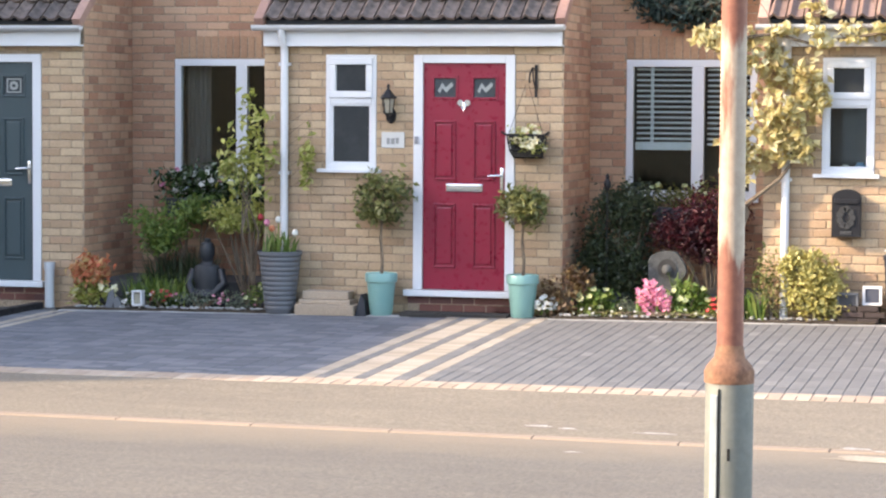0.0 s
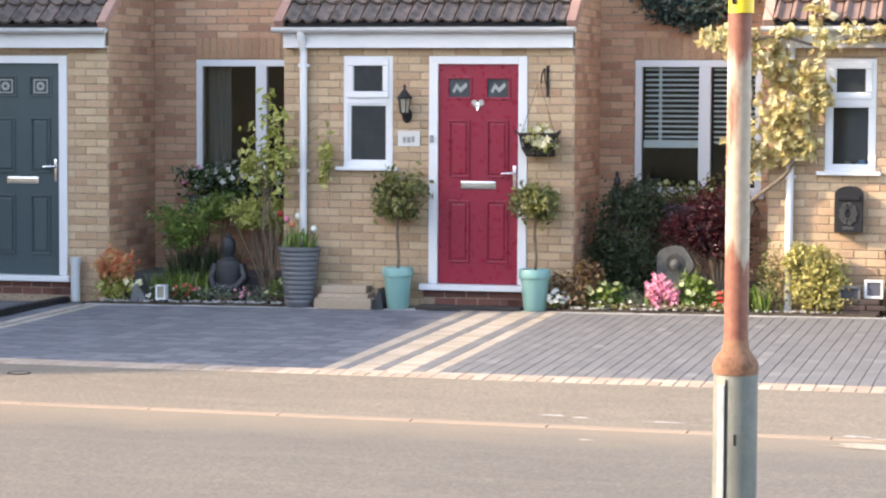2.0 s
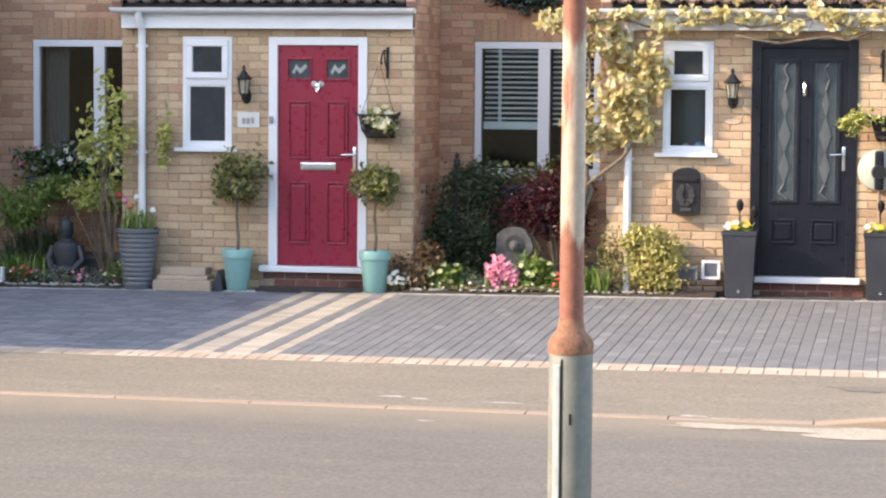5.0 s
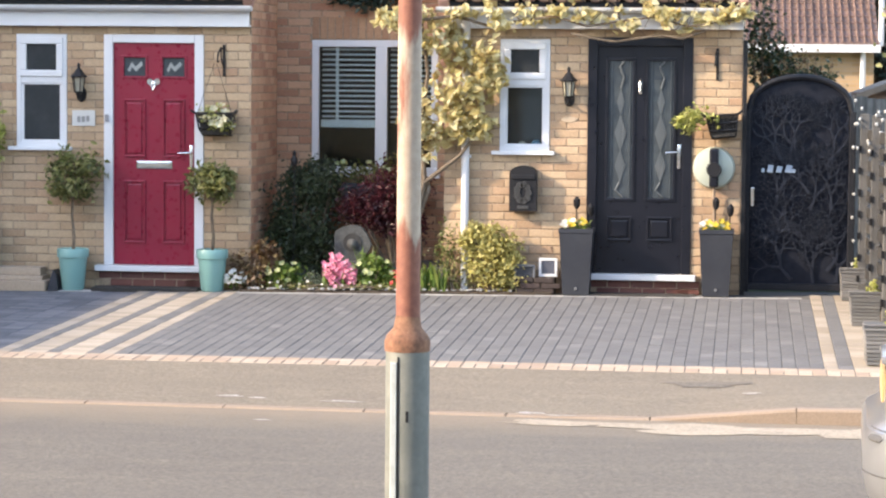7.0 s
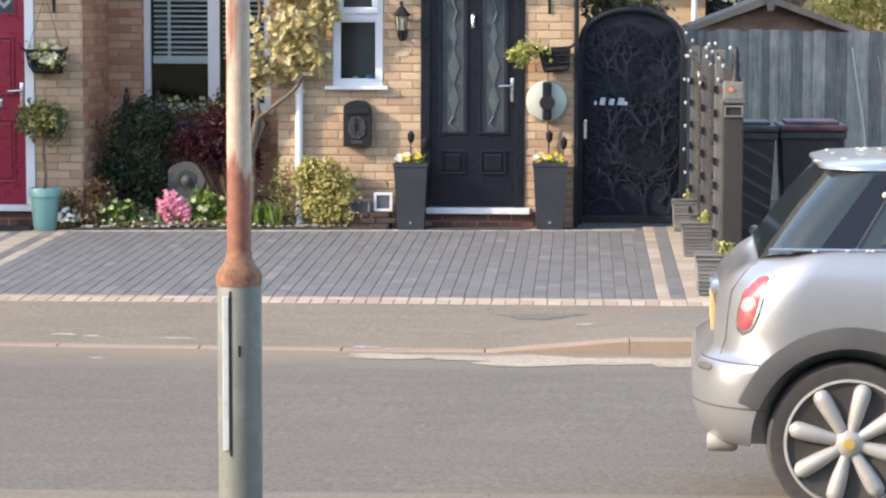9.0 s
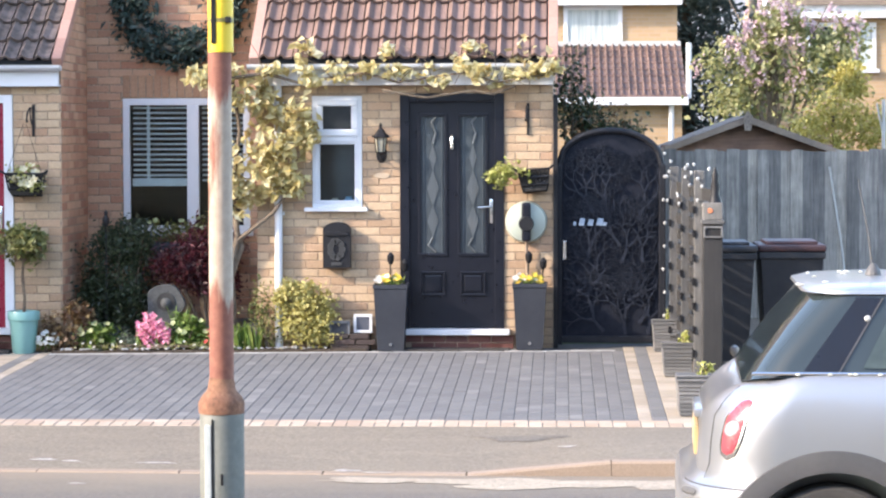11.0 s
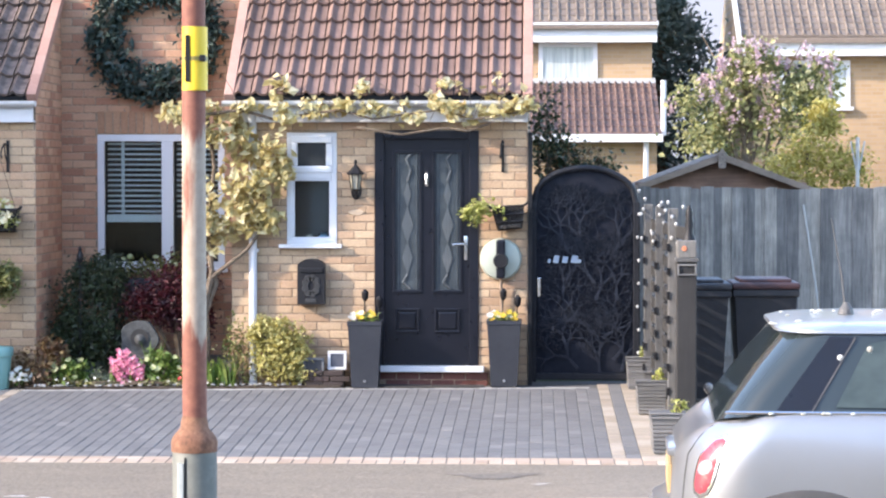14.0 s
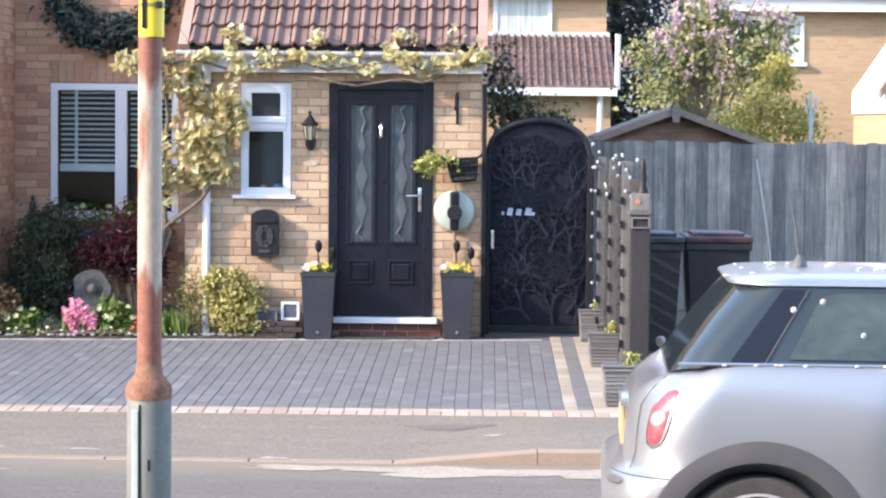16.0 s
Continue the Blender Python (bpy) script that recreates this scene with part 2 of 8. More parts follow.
CHARCOAL = painted("charcoal_pot", (0.02, 0.023, 0.031), 0.5, 0.2, (0.07, 0.075, 0.085))
SLATE_POT = painted("slate_grey_pot", (0.1, 0.107, 0.118), 0.55, 0.35, (0.18, 0.18, 0.18))
OLIVE_LEAF = leafy("olive_leaf", [(0, (0.08, 0.095, 0.028)), (0.5, (0.15, 0.165, 0.05)), (0.85, (0.29, 0.28, 0.1)), (1, (0.4, 0.37, 0.18))])
DARK_LEAF = leafy("dark_leaf", [(0, (0.018, 0.03, 0.014)), (0.6, (0.036, 0.056, 0.024)), (1, (0.085, 0.1, 0.045))], 0.4, 0.2)
GREEN_LEAF = leafy("fresh_leaf", [(0, (0.07, 0.13, 0.025)), (0.6, (0.14, 0.22, 0.045)), (1, (0.26, 0.32, 0.08))])
LIME_LEAF = leafy("lime_leaf", [(0, (0.22, 0.25, 0.05)), (0.6, (0.4, 0.41, 0.11)), (1, (0.56, 0.54, 0.22))])
VINE_LEAF = leafy("golden_vine_leaf", [(0, (0.42, 0.31, 0.14)), (0.4, (0.58, 0.5, 0.23)), (0.75, (0.69, 0.63, 0.36)), (1, (0.73, 0.7, 0.5))], 0.5, 0.5)
YELLOW_LEAF = leafy("gold_shrub_leaf", [(0, (0.32, 0.29, 0.08)), (0.5, (0.46, 0.41, 0.14)), (1, (0.58, 0.53, 0.23))])
ACER_LEAF = leafy("dark_red_leaf", [(0, (0.028, 0.006, 0.01)), (0.6, (0.065, 0.011, 0.019)), (1, (0.13, 0.024, 0.03))], 0.45)
BRONZE_LEAF = leafy("bronze_leaf", [(0, (0.1, 0.05, 0.025)), (0.5, (0.18, 0.1, 0.05)), (1, (0.26, 0.19, 0.09))])
GREY_LEAF = leafy("grey_green_leaf", [(0, (0.09, 0.12, 0.08)), (0.6, (0.16, 0.2, 0.14)), (1, (0.25, 0.29, 0.22))])
CORAL = leafy("coral_leaf", [(0, (0.62, 0.17, 0.09)), (0.5, (0.66, 0.28, 0.14)), (1, (0.6, 0.45, 0.2))])
PINK = leafy("pink_petal", [(0, (0.55, 0.13, 0.24)), (0.6, (0.7, 0.25, 0.36)), (1, (0.75, 0.42, 0.5))])
WHITE_PETAL = leafy("white_petal", [(0, (0.6, 0.58, 0.5)), (1, (0.8, 0.8, 0.76))])
YELLOW_PETAL = leafy("yellow_petal", [(0, (0.6, 0.4, 0.03)), (1, (0.75, 0.58, 0.08))])
RED_PETAL = leafy("red_petal", [(0, (0.4, 0.02, 0.03)), (1, (0.6, 0.08, 0.06))])
CREAM_PETAL = leafy("cream_petal", [(0, (0.55, 0.5, 0.28)), (1, (0.74, 0.71, 0.52))])
CREAM_GREEN = leafy("cream_green_petal", [(0, (0.3, 0.36, 0.13)), (1, (0.55, 0.56, 0.33))])
WREATH_LEAF = leafy("wreath_leaf", [(0, (0.014, 0.03, 0.026)), (0.6, (0.03, 0.055, 0.046)), (1, (0.075, 0.11, 0.095))], 0.5, 0.2)
PALE_BULB = painted("pale_bulb", (0.42, 0.42, 0.41), 0.4)
PALE_GREY = painted("pale_grey_metal", (0.42, 0.42, 0.4), 0.5)
GLINT_BLUE = painted("pale_blue_glint", (0.22, 0.29, 0.38), 0.4)
WHITE_WORN = painted("worn_pale_paint", (0.42, 0.45, 0.44), 0.6, 0.6, (0.2, 0.22, 0.2), 0.0, 14)
WICKER = pieces("grey_wicker", [(0, (0.1, 0.1, 0.1)), (1, (0.17, 0.165, 0.16))], 0.8, 120, 8)
CONIFER = leafy("conifer_needles", [(0, (0.085, 0.13, 0.12)), (0.6, (0.14, 0.19, 0.17)), (1, (0.19, 0.23, 0.2))], 0.6, 0.4)
LILAC_LEAF = leafy("lilac_leaf", [(0, (0.19, 0.21, 0.08)), (0.6, (0.31, 0.31, 0.13)), (1, (0.44, 0.41, 0.21))])
LILAC_PETAL = leafy("lilac_petal", [(0, (0.46, 0.31, 0.36)), (0.6, (0.56, 0.41, 0.45)), (1, (0.64, 0.52, 0.54))])
LABURNUM = leafy("laburnum_leaf", [(0, (0.27, 0.235, 0.05)), (0.6, (0.43, 0.37, 0.09)), (1, (0.58, 0.5, 0.17))])
GLOSSY_LEAF = leafy("glossy_evergreen_leaf", [(0, (0.02, 0.04, 0.015)), (0.6, (0.05, 0.085, 0.03)), (0.84, (0.09, 0.14, 0.05)), (1, (0.5, 0.53, 0.45))], 0.25, 0.2)
DIM_LEAD = painted("dim_leaded_glass", (0.066, 0.077, 0.084), 0.35)
FROSTED = painted("frosted_window_glass", (0.022, 0.025, 0.028), 0.1, 0.5, (0.05, 0.054, 0.056), 0.0, 5, 0.1)


# ---- building helpers ----
class Solid:
    """Collects boxes, lathes and tubes into one mesh."""

    def __init__(self):
        self.v, self.f = [], []

    def add(self, verts, faces):
        o = len(self.v)
        self.v += [tuple(p) for p in verts]
        self.f += [tuple(i + o for i in f) for f in faces]
        return self

    def box(self, x0, x1, y0, y1, z0, z1, c=0.0):
        if c <= 0:
            v = [(x, y, z) for z in (z0, z1) for y in (y0, y1) for x in (x0, x1)]
            return self.add(v, [(0, 2, 3, 1), (4, 5, 7, 6), (0, 1, 5, 4), (1, 3, 7, 5), (3, 2, 6, 7), (2, 0, 4, 6)])
        bm = bmesh.new()
        bmesh.ops.create_cube(bm, size=1)
        bmesh.ops.scale(bm, vec=(x1 - x0, y1 - y0, z1 - z0), verts=bm.verts)
        bmesh.ops.translate(bm, vec=((x0 + x1) / 2, (y0 + y1) / 2, (z0 + z1) / 2), verts=bm.verts)
        bmesh.ops.bevel(bm, geom=bm.edges[:], offset=c, segments=2, affect="EDGES", profile=0.6)
        bm.verts.index_update()
        self.add([p.co[:] for p in bm.verts], [[q.index for q in f.verts] for f in bm.faces])
        bm.free()
        return self

    def lathe(self, profile, x=0, y=0, z=0, n=24, sx=1, sy=1, axis="Z", cap=True):
        """profile: (radius, height) pairs, turned about an axis through x, y, z."""
        v, f = [], []
        for r, h in profile:
            for k in range(n):
                a = 2 * math.pi * k / n
                p, q = r * math.cos(a) * sx, r * math.sin(a) * sy
                v.append((x + p, y + q, z + h) if axis == "Z" else (x + p, y + h, z + q) if axis == "Y" else (x + h, y + p, z + q))
        for i in range(len(profile) - 1):
            for k in range(n):
                a, b = i * n + k, i * n + (k + 1) % n
                f.append((a, b, b + n, a + n) if axis != "Y" else (b, a, a + n, b + n))
        if cap:
            f.append(tuple(range(n))[::-1] if axis != "Y" else tuple(range(n)))
            top = tuple(range((len(profile) - 1) * n, len(profile) * n))
            f.append(top if axis != "Y" else top[::-1])
        return self.add(v, f)

    def tube(self, path, radii, n=8):
        """A tapered tube along a path of points."""
        pts = [Vector(p) for p in path]
        if isinstance(radii, (int, float)):
            radii = [radii] * len(pts)
        v, f = [], []
        side = None
        for i, p in enumerate(pts):
            d = (pts[min(i + 1, len(pts) - 1)] - pts[max(i - 1, 0)]).normalized()
            side = d.orthogonal().normalized() if side is None else (side - d * side.dot(d)).normalized()
            up = d.cross(side)
            for k in range(n):
                a = 2 * math.pi * k / n
                v.append(p + (side * math.cos(a) + up * math.sin(a)) * radii[i])
        for i in range(len(pts) - 1):
            for k in range(n):
                a, b = i * n + k, i * n + (k + 1) % n
                f.append((a, b, b + n, a + n))
        f += [tuple(range(n))[::-1], tuple(range((len(pts) - 1) * n, len(pts) * n))]
        return self.add(v, f)

    def prism(self, outline, lo, hi, axis="Y"):
        """A flat outline (a list of pairs) given thickness along an axis."""
        n = len(outline)
        put = {"Y": lambda a, b, h: (a, h, b), "Z": lambda a, b, h: (a, b, h), "X": lambda a, b, h: (h, a, b)}[axis]
        v = [put(a, b, lo) for a, b in outline] + [put(a, b, hi) for a, b in outline]
        f = [tuple(range(n)), tuple(range(2 * n - 1, n - 1, -1))]
        f += [(i, n + i, n + (i + 1) % n, (i + 1) % n) for i in range(n)]
        return self.add(v, f)

    def mesh(self, name, mat, smooth=False):
        me = bpy.data.meshes.new(name)
        me.from_pydata(self.v, [], self.f)
        bm = bmesh.new()
        bm.from_mesh(me)
        if len(bm.faces) < 20000:
            bmesh.ops.recalc_face_normals(bm, faces=bm.faces)
        bm.to_mesh(me)
        bm.free()
        me.materials.append(mat)
        if smooth:
            me.polygons.foreach_set("use_smooth", [True] * len(me.polygons))
            me.set_sharp_from_angle(angle=radians(38))
        return me


def part(name, solid, mat, parent=None, label="", smooth=False):
    ob = new(name, solid.mesh(name, mat, smooth))
    ob.parent = parent
    return tagged(ob, label)


def thing(name, label, category, group="", kind="", at=(0, 0, 0)):
    ob = new(name)
    ob.empty_display_size = 0.05
    ob.location = at
    return tagged(ob, label, category, group, kind)


def structure(name, solid, mat, label, category):
    return tagged(part(name, solid, mat), label, category, kind="structure")


_cache = {}


def brick_mesh(l, h, d, mat):
    """A brick along x from 0 to l, front at y = 0 and body behind, with chipped-off arrises."""
    key = (round(l, 3), round(h, 3), round(d, 3), mat.name)
    if key not in _cache:
        c = 0.004
        s = Solid()
        v = [(0, d, 0), (l, d, 0), (l, d, h), (0, d, h), (0, c, 0), (l, c, 0), (l, c, h), (0, c, h),
             (c, 0, c), (l - c, 0, c), (l - c, 0, h - c), (c, 0, h - c)]
        s.add(v, [(4, 5, 1, 0), (5, 6, 2, 1), (6, 7, 3, 2), (7, 4, 0, 3), (8, 9, 5, 4), (9, 10, 6, 5), (10, 11, 7, 6), (11, 8, 4, 7), (11, 10, 9, 8)])
        me = bpy.data.meshes.new("brick")
        me.from_pydata(s.v, [], s.f)
        me.materials.append(mat)
        _cache[key] = (me, s)
    return _cache[key]


def lay(name, places, mat, parent, most=300):
    """Lay pieces: (matrix, l, h, d); the first ones as parts, the rest joined."""
    rest = Solid()
    for i, (m, l, h, d) in enumerate(places):
        me, s = brick_mesh(l, h, d, mat)
        if i < most:
            ob = new(name, me)
            ob.parent = parent
            ob.matrix_local = m
        else:
            rest.add([m @ Vector(p) for p in s.v], s.f)
    if rest.v:
        me = bpy.data.meshes.new(name + "_rest")
        me.from_pydata(rest.v, [], rest.f)
        me.materials.append(mat)
        ob = new(name + "_rest", me)
        ob.parent = parent
        tagged(ob, kind="stuff")


COURSE, STRETCH = 0.076, 0.225


def brick_face(m, length, z0, top, holes, rng, proud=0.005, shift=0.0):
    """Bricks of a wall face. m: wall frame (x along, -y outward, z up); top: height as a function of x; holes: (x0, x1, z0, z1)."""
    out = []
    k = 0
    while z0 + k * COURSE < max(top(0), top(length), top(length / 2)) - 0.02:
        za = z0 + k * COURSE
        zm = za + 0.033
        gaps = sorted((a, b) for a, b, c, d in holes if c < zm < d)
        u = -(STRETCH / 2 if k % 2 else 0) - shift
        while u < length:
            a, b = max(u, 0), min(u + STRETCH - 0.01, length)
            spans = [(a, b)]
            for g0, g1 in gaps:
                spans = [q for s, e in spans for q in ((s, min(e, g0)), (max(s, g1), e)) if q[1] - q[0] > 0.02]
            for s, e in spans:
                if e - s > 0.025 and top((s + e) / 2) > za + 0.06:
                    tilt = Matrix.Rotation(radians(rng.uniform(-0.25, 0.25)), 4, "Y")
                    lift = proud + rng.uniform(-0.002, 0.002)
                    out.append((m @ Matrix.Translation((s, -lift, za + rng.uniform(-0.001, 0.001))) @ tilt, round(e - s, 3), 0.065, 0.03))
            u += STRETCH
        k += 1
    return out


def slab_with_holes(x0, x1, y0, y1, z0, z1, holes):
    """A wall slab along x with rectangular openings cut right through."""
    s = Solid()
    xs = sorted({x0, x1, *[h for q in holes for h in q[:2] if x0 < h < x1]})
    for a, b in zip(xs, xs[1:]):
        mid = (a + b) / 2
        z = z0
        for c, d in sorted((q[2], q[3]) for q in holes if q[0] < mid < q[1]):
            if c > z:
                s.box(a, b, y0, y1, z, c)
            z = d
        if z < z1:
            s.box(a, b, y0, y1, z, z1)
    return s


# ---- ground, road, footways, drives ----
def drive_z(x, y):
    return (0.125 + 0.009 * (max(-12, min(1, x)) + 1)) * max(0, min(1, (y + 5.03) / 5.0))


ground = structure("ground", Solid().add([(-600, -600, -0.2), (600, -600, -0.2), (600, 600, -0.2), (-600, 600, -0.2)], [(0, 1, 2, 3)]), GRASS, "flat green and brown earth reaching the horizon", "ground")


def sheet(name, xs, ys, height, mat, label, category, deep=0.25):
    """A slab whose top follows a height function."""
    s = Solid()
    nx, ny = len(xs), len(ys)
    v = [(x, y, height(x, y)) for y in ys for x in xs]
    f = [(j * nx + i, j * nx + i + 1, (j + 1) * nx + i + 1, (j + 1) * nx + i) for j in range(ny - 1) for i in range(nx - 1)]
    v += [(xs[0], ys[0], -deep), (xs[-1], ys[0], -deep), (xs[-1], ys[-1], -deep), (xs[0], ys[-1], -deep)]
    o = nx * ny
    f += [tuple(list(range(nx))[::-1] + [o, o + 1]), tuple(list(range((ny - 1) * nx, ny * nx)) + [o + 2, o + 3])]
    f += [tuple([j * nx for j in range(ny)] + [o + 3, o]), tuple([j * nx + nx - 1 for j in range(ny)][::-1] + [o + 1, o + 2])]
    s.add(v, f)
    return structure(name, s, mat, label, category)


def span(a, b, n):
    return [a + (b - a) * i / n for i in range(n + 1)]


KERB_Y, NEAR_Y, BORDER_Y = -7.08, -11.95, -5.03


def kerb_low(x):
    """Height of the dropped kerb, falling gently along the street."""
    return -0.062 - 0.0055 * max(-6.5, min(0, x + 1.2))


def road_z(x, y):
    """The road's camber; its edge meets the dropped kerb."""
    flat = -0.072 + 0.03 * (1 - ((y - (NEAR_Y + KERB_Y) / 2) / ((KERB_Y - NEAR_Y) / 2)) ** 2)
    t = max(0.0, 1 - (KERB_Y - y) / 1.2)
    return flat + t * t * (kerb_low(x) - 0.008 + 0.072)


def kerb_top(x):
    t = max(0, min(1, (x + 0.5) / 1.0))
    low = kerb_low(x)
    return low + (0.028 - low) * t * t * (3 - 2 * t)


def foot_z(x, y):
    t = (BORDER_Y - y) / (BORDER_Y - KERB_Y)
    return (kerb_top(x)) * t + 0.0 * (1 - t) - 0.004


road = sheet("road", span(-60, 60, 120), [*span(NEAR_Y, -8.3, 6), *span(-8.1, KERB_Y, 6)], road_z, ROAD, "sun-bleached grey asphalt residential road", "road")
sheet("pavement", [*span(-60, -1, 20), *span(-0.9, 1.0, 19), *span(1.5, 60, 20)], span(KERB_Y + 0.125, BORDER_Y, 6), foot_z, FOOTWAY, "dusty tan asphalt footway in front of the drives", "pavement")
sheet("pavement_near", span(-60, 60, 40), span(-15.5, NEAR_Y - 0.125, 6), lambda x, y: -0.02 + 0.06 * min(1, (NEAR_Y - y) / 1.0), FOOTWAY, "asphalt footway under the lamp post and parked car", "pavement")
sheet("front_garden_near", span(-60, 60, 20), span(-60, -15.5, 10), lambda x, y: 0.03, GRASS, "lawn behind the near footway", "ground")


def kerb_line(name, y0, y1, top, x_from, x_to, label, mat=KERB):
    base = tagged(new(name), label, "kerb", kind="structure")
    x = x_from
    rng = random.Random(5)
    while x < x_to:
        a, b = top(x), top(x + 0.9)
        s = Solid()
        e = 0.012
        s.add([(x, y0, -0.2), (x + 0.905, y0, -0.2), (x + 0.905, y1, -0.2), (x, y1, -0.2),
               (x, y0, a - e), (x + 0.905, y0, b - e), (x + 0.905, y1, b - e), (x, y1, a - e),
               (x + 0.004, y0 + e, a), (x + 0.901, y0 + e, b), (x + 0.901, y1 - e, b), (x + 0.004, y1 - e, a)],
              [(0, 1, 5, 4), (1, 2, 6, 5), (2, 3, 7, 6), (3, 0, 4, 7), (4, 5, 9, 8), (5, 6, 10, 9), (6, 7, 11, 10), (7, 4, 8, 11), (8, 9, 10, 11)])
        part("kerb_stone", s, mat, base)
        x += 0.909
    return base


kerb_line("kerb_far", KERB_Y, KERB_Y + 0.125, lambda x: kerb_top(x), -20.58, 14, "pinkish dropped concrete kerb rising to full height")
kerb_line("kerb_near", NEAR_Y - 0.125, NEAR_Y, lambda x: -0.02 + 0.012 * math.sin(x * 0.4), -14, 9, "low worn concrete kerb along the near footway", KERB_GREY)

# drive bedding under the pavers
for nm, xa, xb in (("drive_left", -13.0, -5.55), ("drive_right", -5.55, 1.02)):
    sheet(nm, span(xa, xb, 12), span(BORDER_Y, 0.35, 10), lambda x, y: drive_z(x, y) - 0.007, JOINT, "block-paved drive sloping gently up to the house", "drive")
sheet("side_yard", span(1.02, 30, 10), span(BORDER_Y, 5.0, 10), lambda x, y: drive_z(x, y) - 0.01, FOOTWAY, "bare ground of the neighbouring side yard", "ground")
sheet("back_garden", span(-20, 40, 10), span(5.0, 60, 10), lambda x, y: 0.1, GRASS, "garden ground behind the fence", "ground")

# ---- house bodies ----
REC, PIT = 1.25, math.tan(radians(36.5))
PORCHES = [("green", -11.99, -9.17), ("red", -7.38, -4.56), ("black", -2.76, -0.06)]
rng = random.Random(11)


def porch_roof_z(y):
    return 2.745 + (y + 0.16) * PIT


def porch_top(y):
    return porch_roof_z(y) - 0.05


LEFT_END, RIGHT_END = -16.0, -0.06
WINS = [("window_1", -8.72, -7.5), ("window_2", -4.21, -2.98)]
rec_holes = [(a, b, 1.13, 2.42) for _, a, b in WINS] + [(-15.0, -13.6, 1.13, 2.42)]
wall = structure("wall_main", slab_with_holes(LEFT_END, RIGHT_END, REC, REC + 0.28, -0.1, 5.1, rec_holes), MORTAR, "buff brick terrace front wall set back between the porches", "wall")
# brick bands of the set-back wall between the porches, with soldier courses over the windows
bricks, soldiers = [], []
for a, b, win in ((-9.17, -7.38, WINS[0]), (-4.56, -2.76, WINS[1])):
    m = Matrix.Translation((a, REC, 0))
    holes = [(win[1] - a, win[2] - a, 1.13, 2.43), (win[1] - a - 0.0, win[2] - a + 0.0, 2.4, 2.655)]
    bricks += brick_face(m, b - a, 0.05, lambda u: 3.95, holes, rng)
    u = win[1] + 0.003
    while u < win[2] - 0.05:
        soldiers.append((Matrix.Translation((u + 0.065, REC - 0.006, 2.432)) @ Matrix.Rotation(radians(-90), 4, "Y"), 0.215, 0.065, 0.03))
        u += 0.0755
BRICK_JOBS = [(wall, bricks, BRICK_RUST), (wall, soldiers, SOLDIER)]
structure("gable_wall", Solid().prism([(REC + 0.28, -0.1), (8.5, -0.1), (8.5, 5.1), (4.9, 7.6), (REC + 0.28, 5.1)], RIGHT_END - 0.28, RIGHT_END, "X"), MORTAR, "plain gable end wall of the terrace", "wall")
structure("rear_wall", Solid().box(LEFT_END, RIGHT_END - 0.28, 8.22, 8.5, -0.1, 5.1), MORTAR, "plain rear wall of the terrace", "wall")
structure("side_wall", Solid().prism([(REC + 0.28, -0.1), (8.22, -0.1), (8.22, 5.1), (4.9, 7.4), (REC + 0.28, 5.1)], LEFT_END, LEFT_END + 0.28, "X"), MORTAR, "plain end wall of the terrace", "wall")
roof_main = Solid()
for s in (-1, 1):
    y_e, y_r = (REC - 0.25, 4.9) if s < 0 else (8.75, 4.9)
    roof_main.add([(LEFT_END - 0.1, y_e, 4.95), (RIGHT_END + 0.1, y_e, 4.95), (RIGHT_END + 0.1, y_r, 7.75), (LEFT_END - 0.1, y_r, 7.75),
                   (LEFT_END - 0.1, y_e, 4.85), (RIGHT_END + 0.1, y_e, 4.85), (RIGHT_END + 0.1, y_r, 7.65), (LEFT_END - 0.1, y_r, 7.65)],
                  [(0, 1, 2, 3), (7, 6, 5, 4), (0, 4, 5, 1), (1, 5, 6, 2), (3, 2, 6, 7), (0, 3, 7, 4)])
structure("main_roof", roof_main, TILE, "brown tiled main roof of the terrace", "roof")
structure("room_floor", Solid().box(LEFT_END + 0.28, RIGHT_END - 0.28, 0.3, 8.2, 0.0, 0.3), ROOM, "floor inside the rooms, coloured dark for shade", "floor")
structure("ceiling", Solid().box(LEFT_END + 0.28, RIGHT_END - 0.28, REC + 0.28, 8.2, 2.6, 2.75), ROOM, "ceiling inside the rooms, coloured dark for shade", "ceiling")
structure("room_wall", Solid().box(LEFT_END + 0.28, RIGHT_END - 0.28, REC + 2.2, REC + 2.3, 0.3, 2.6), ROOM, "inner wall of the rooms, coloured dark for shade", "wall")

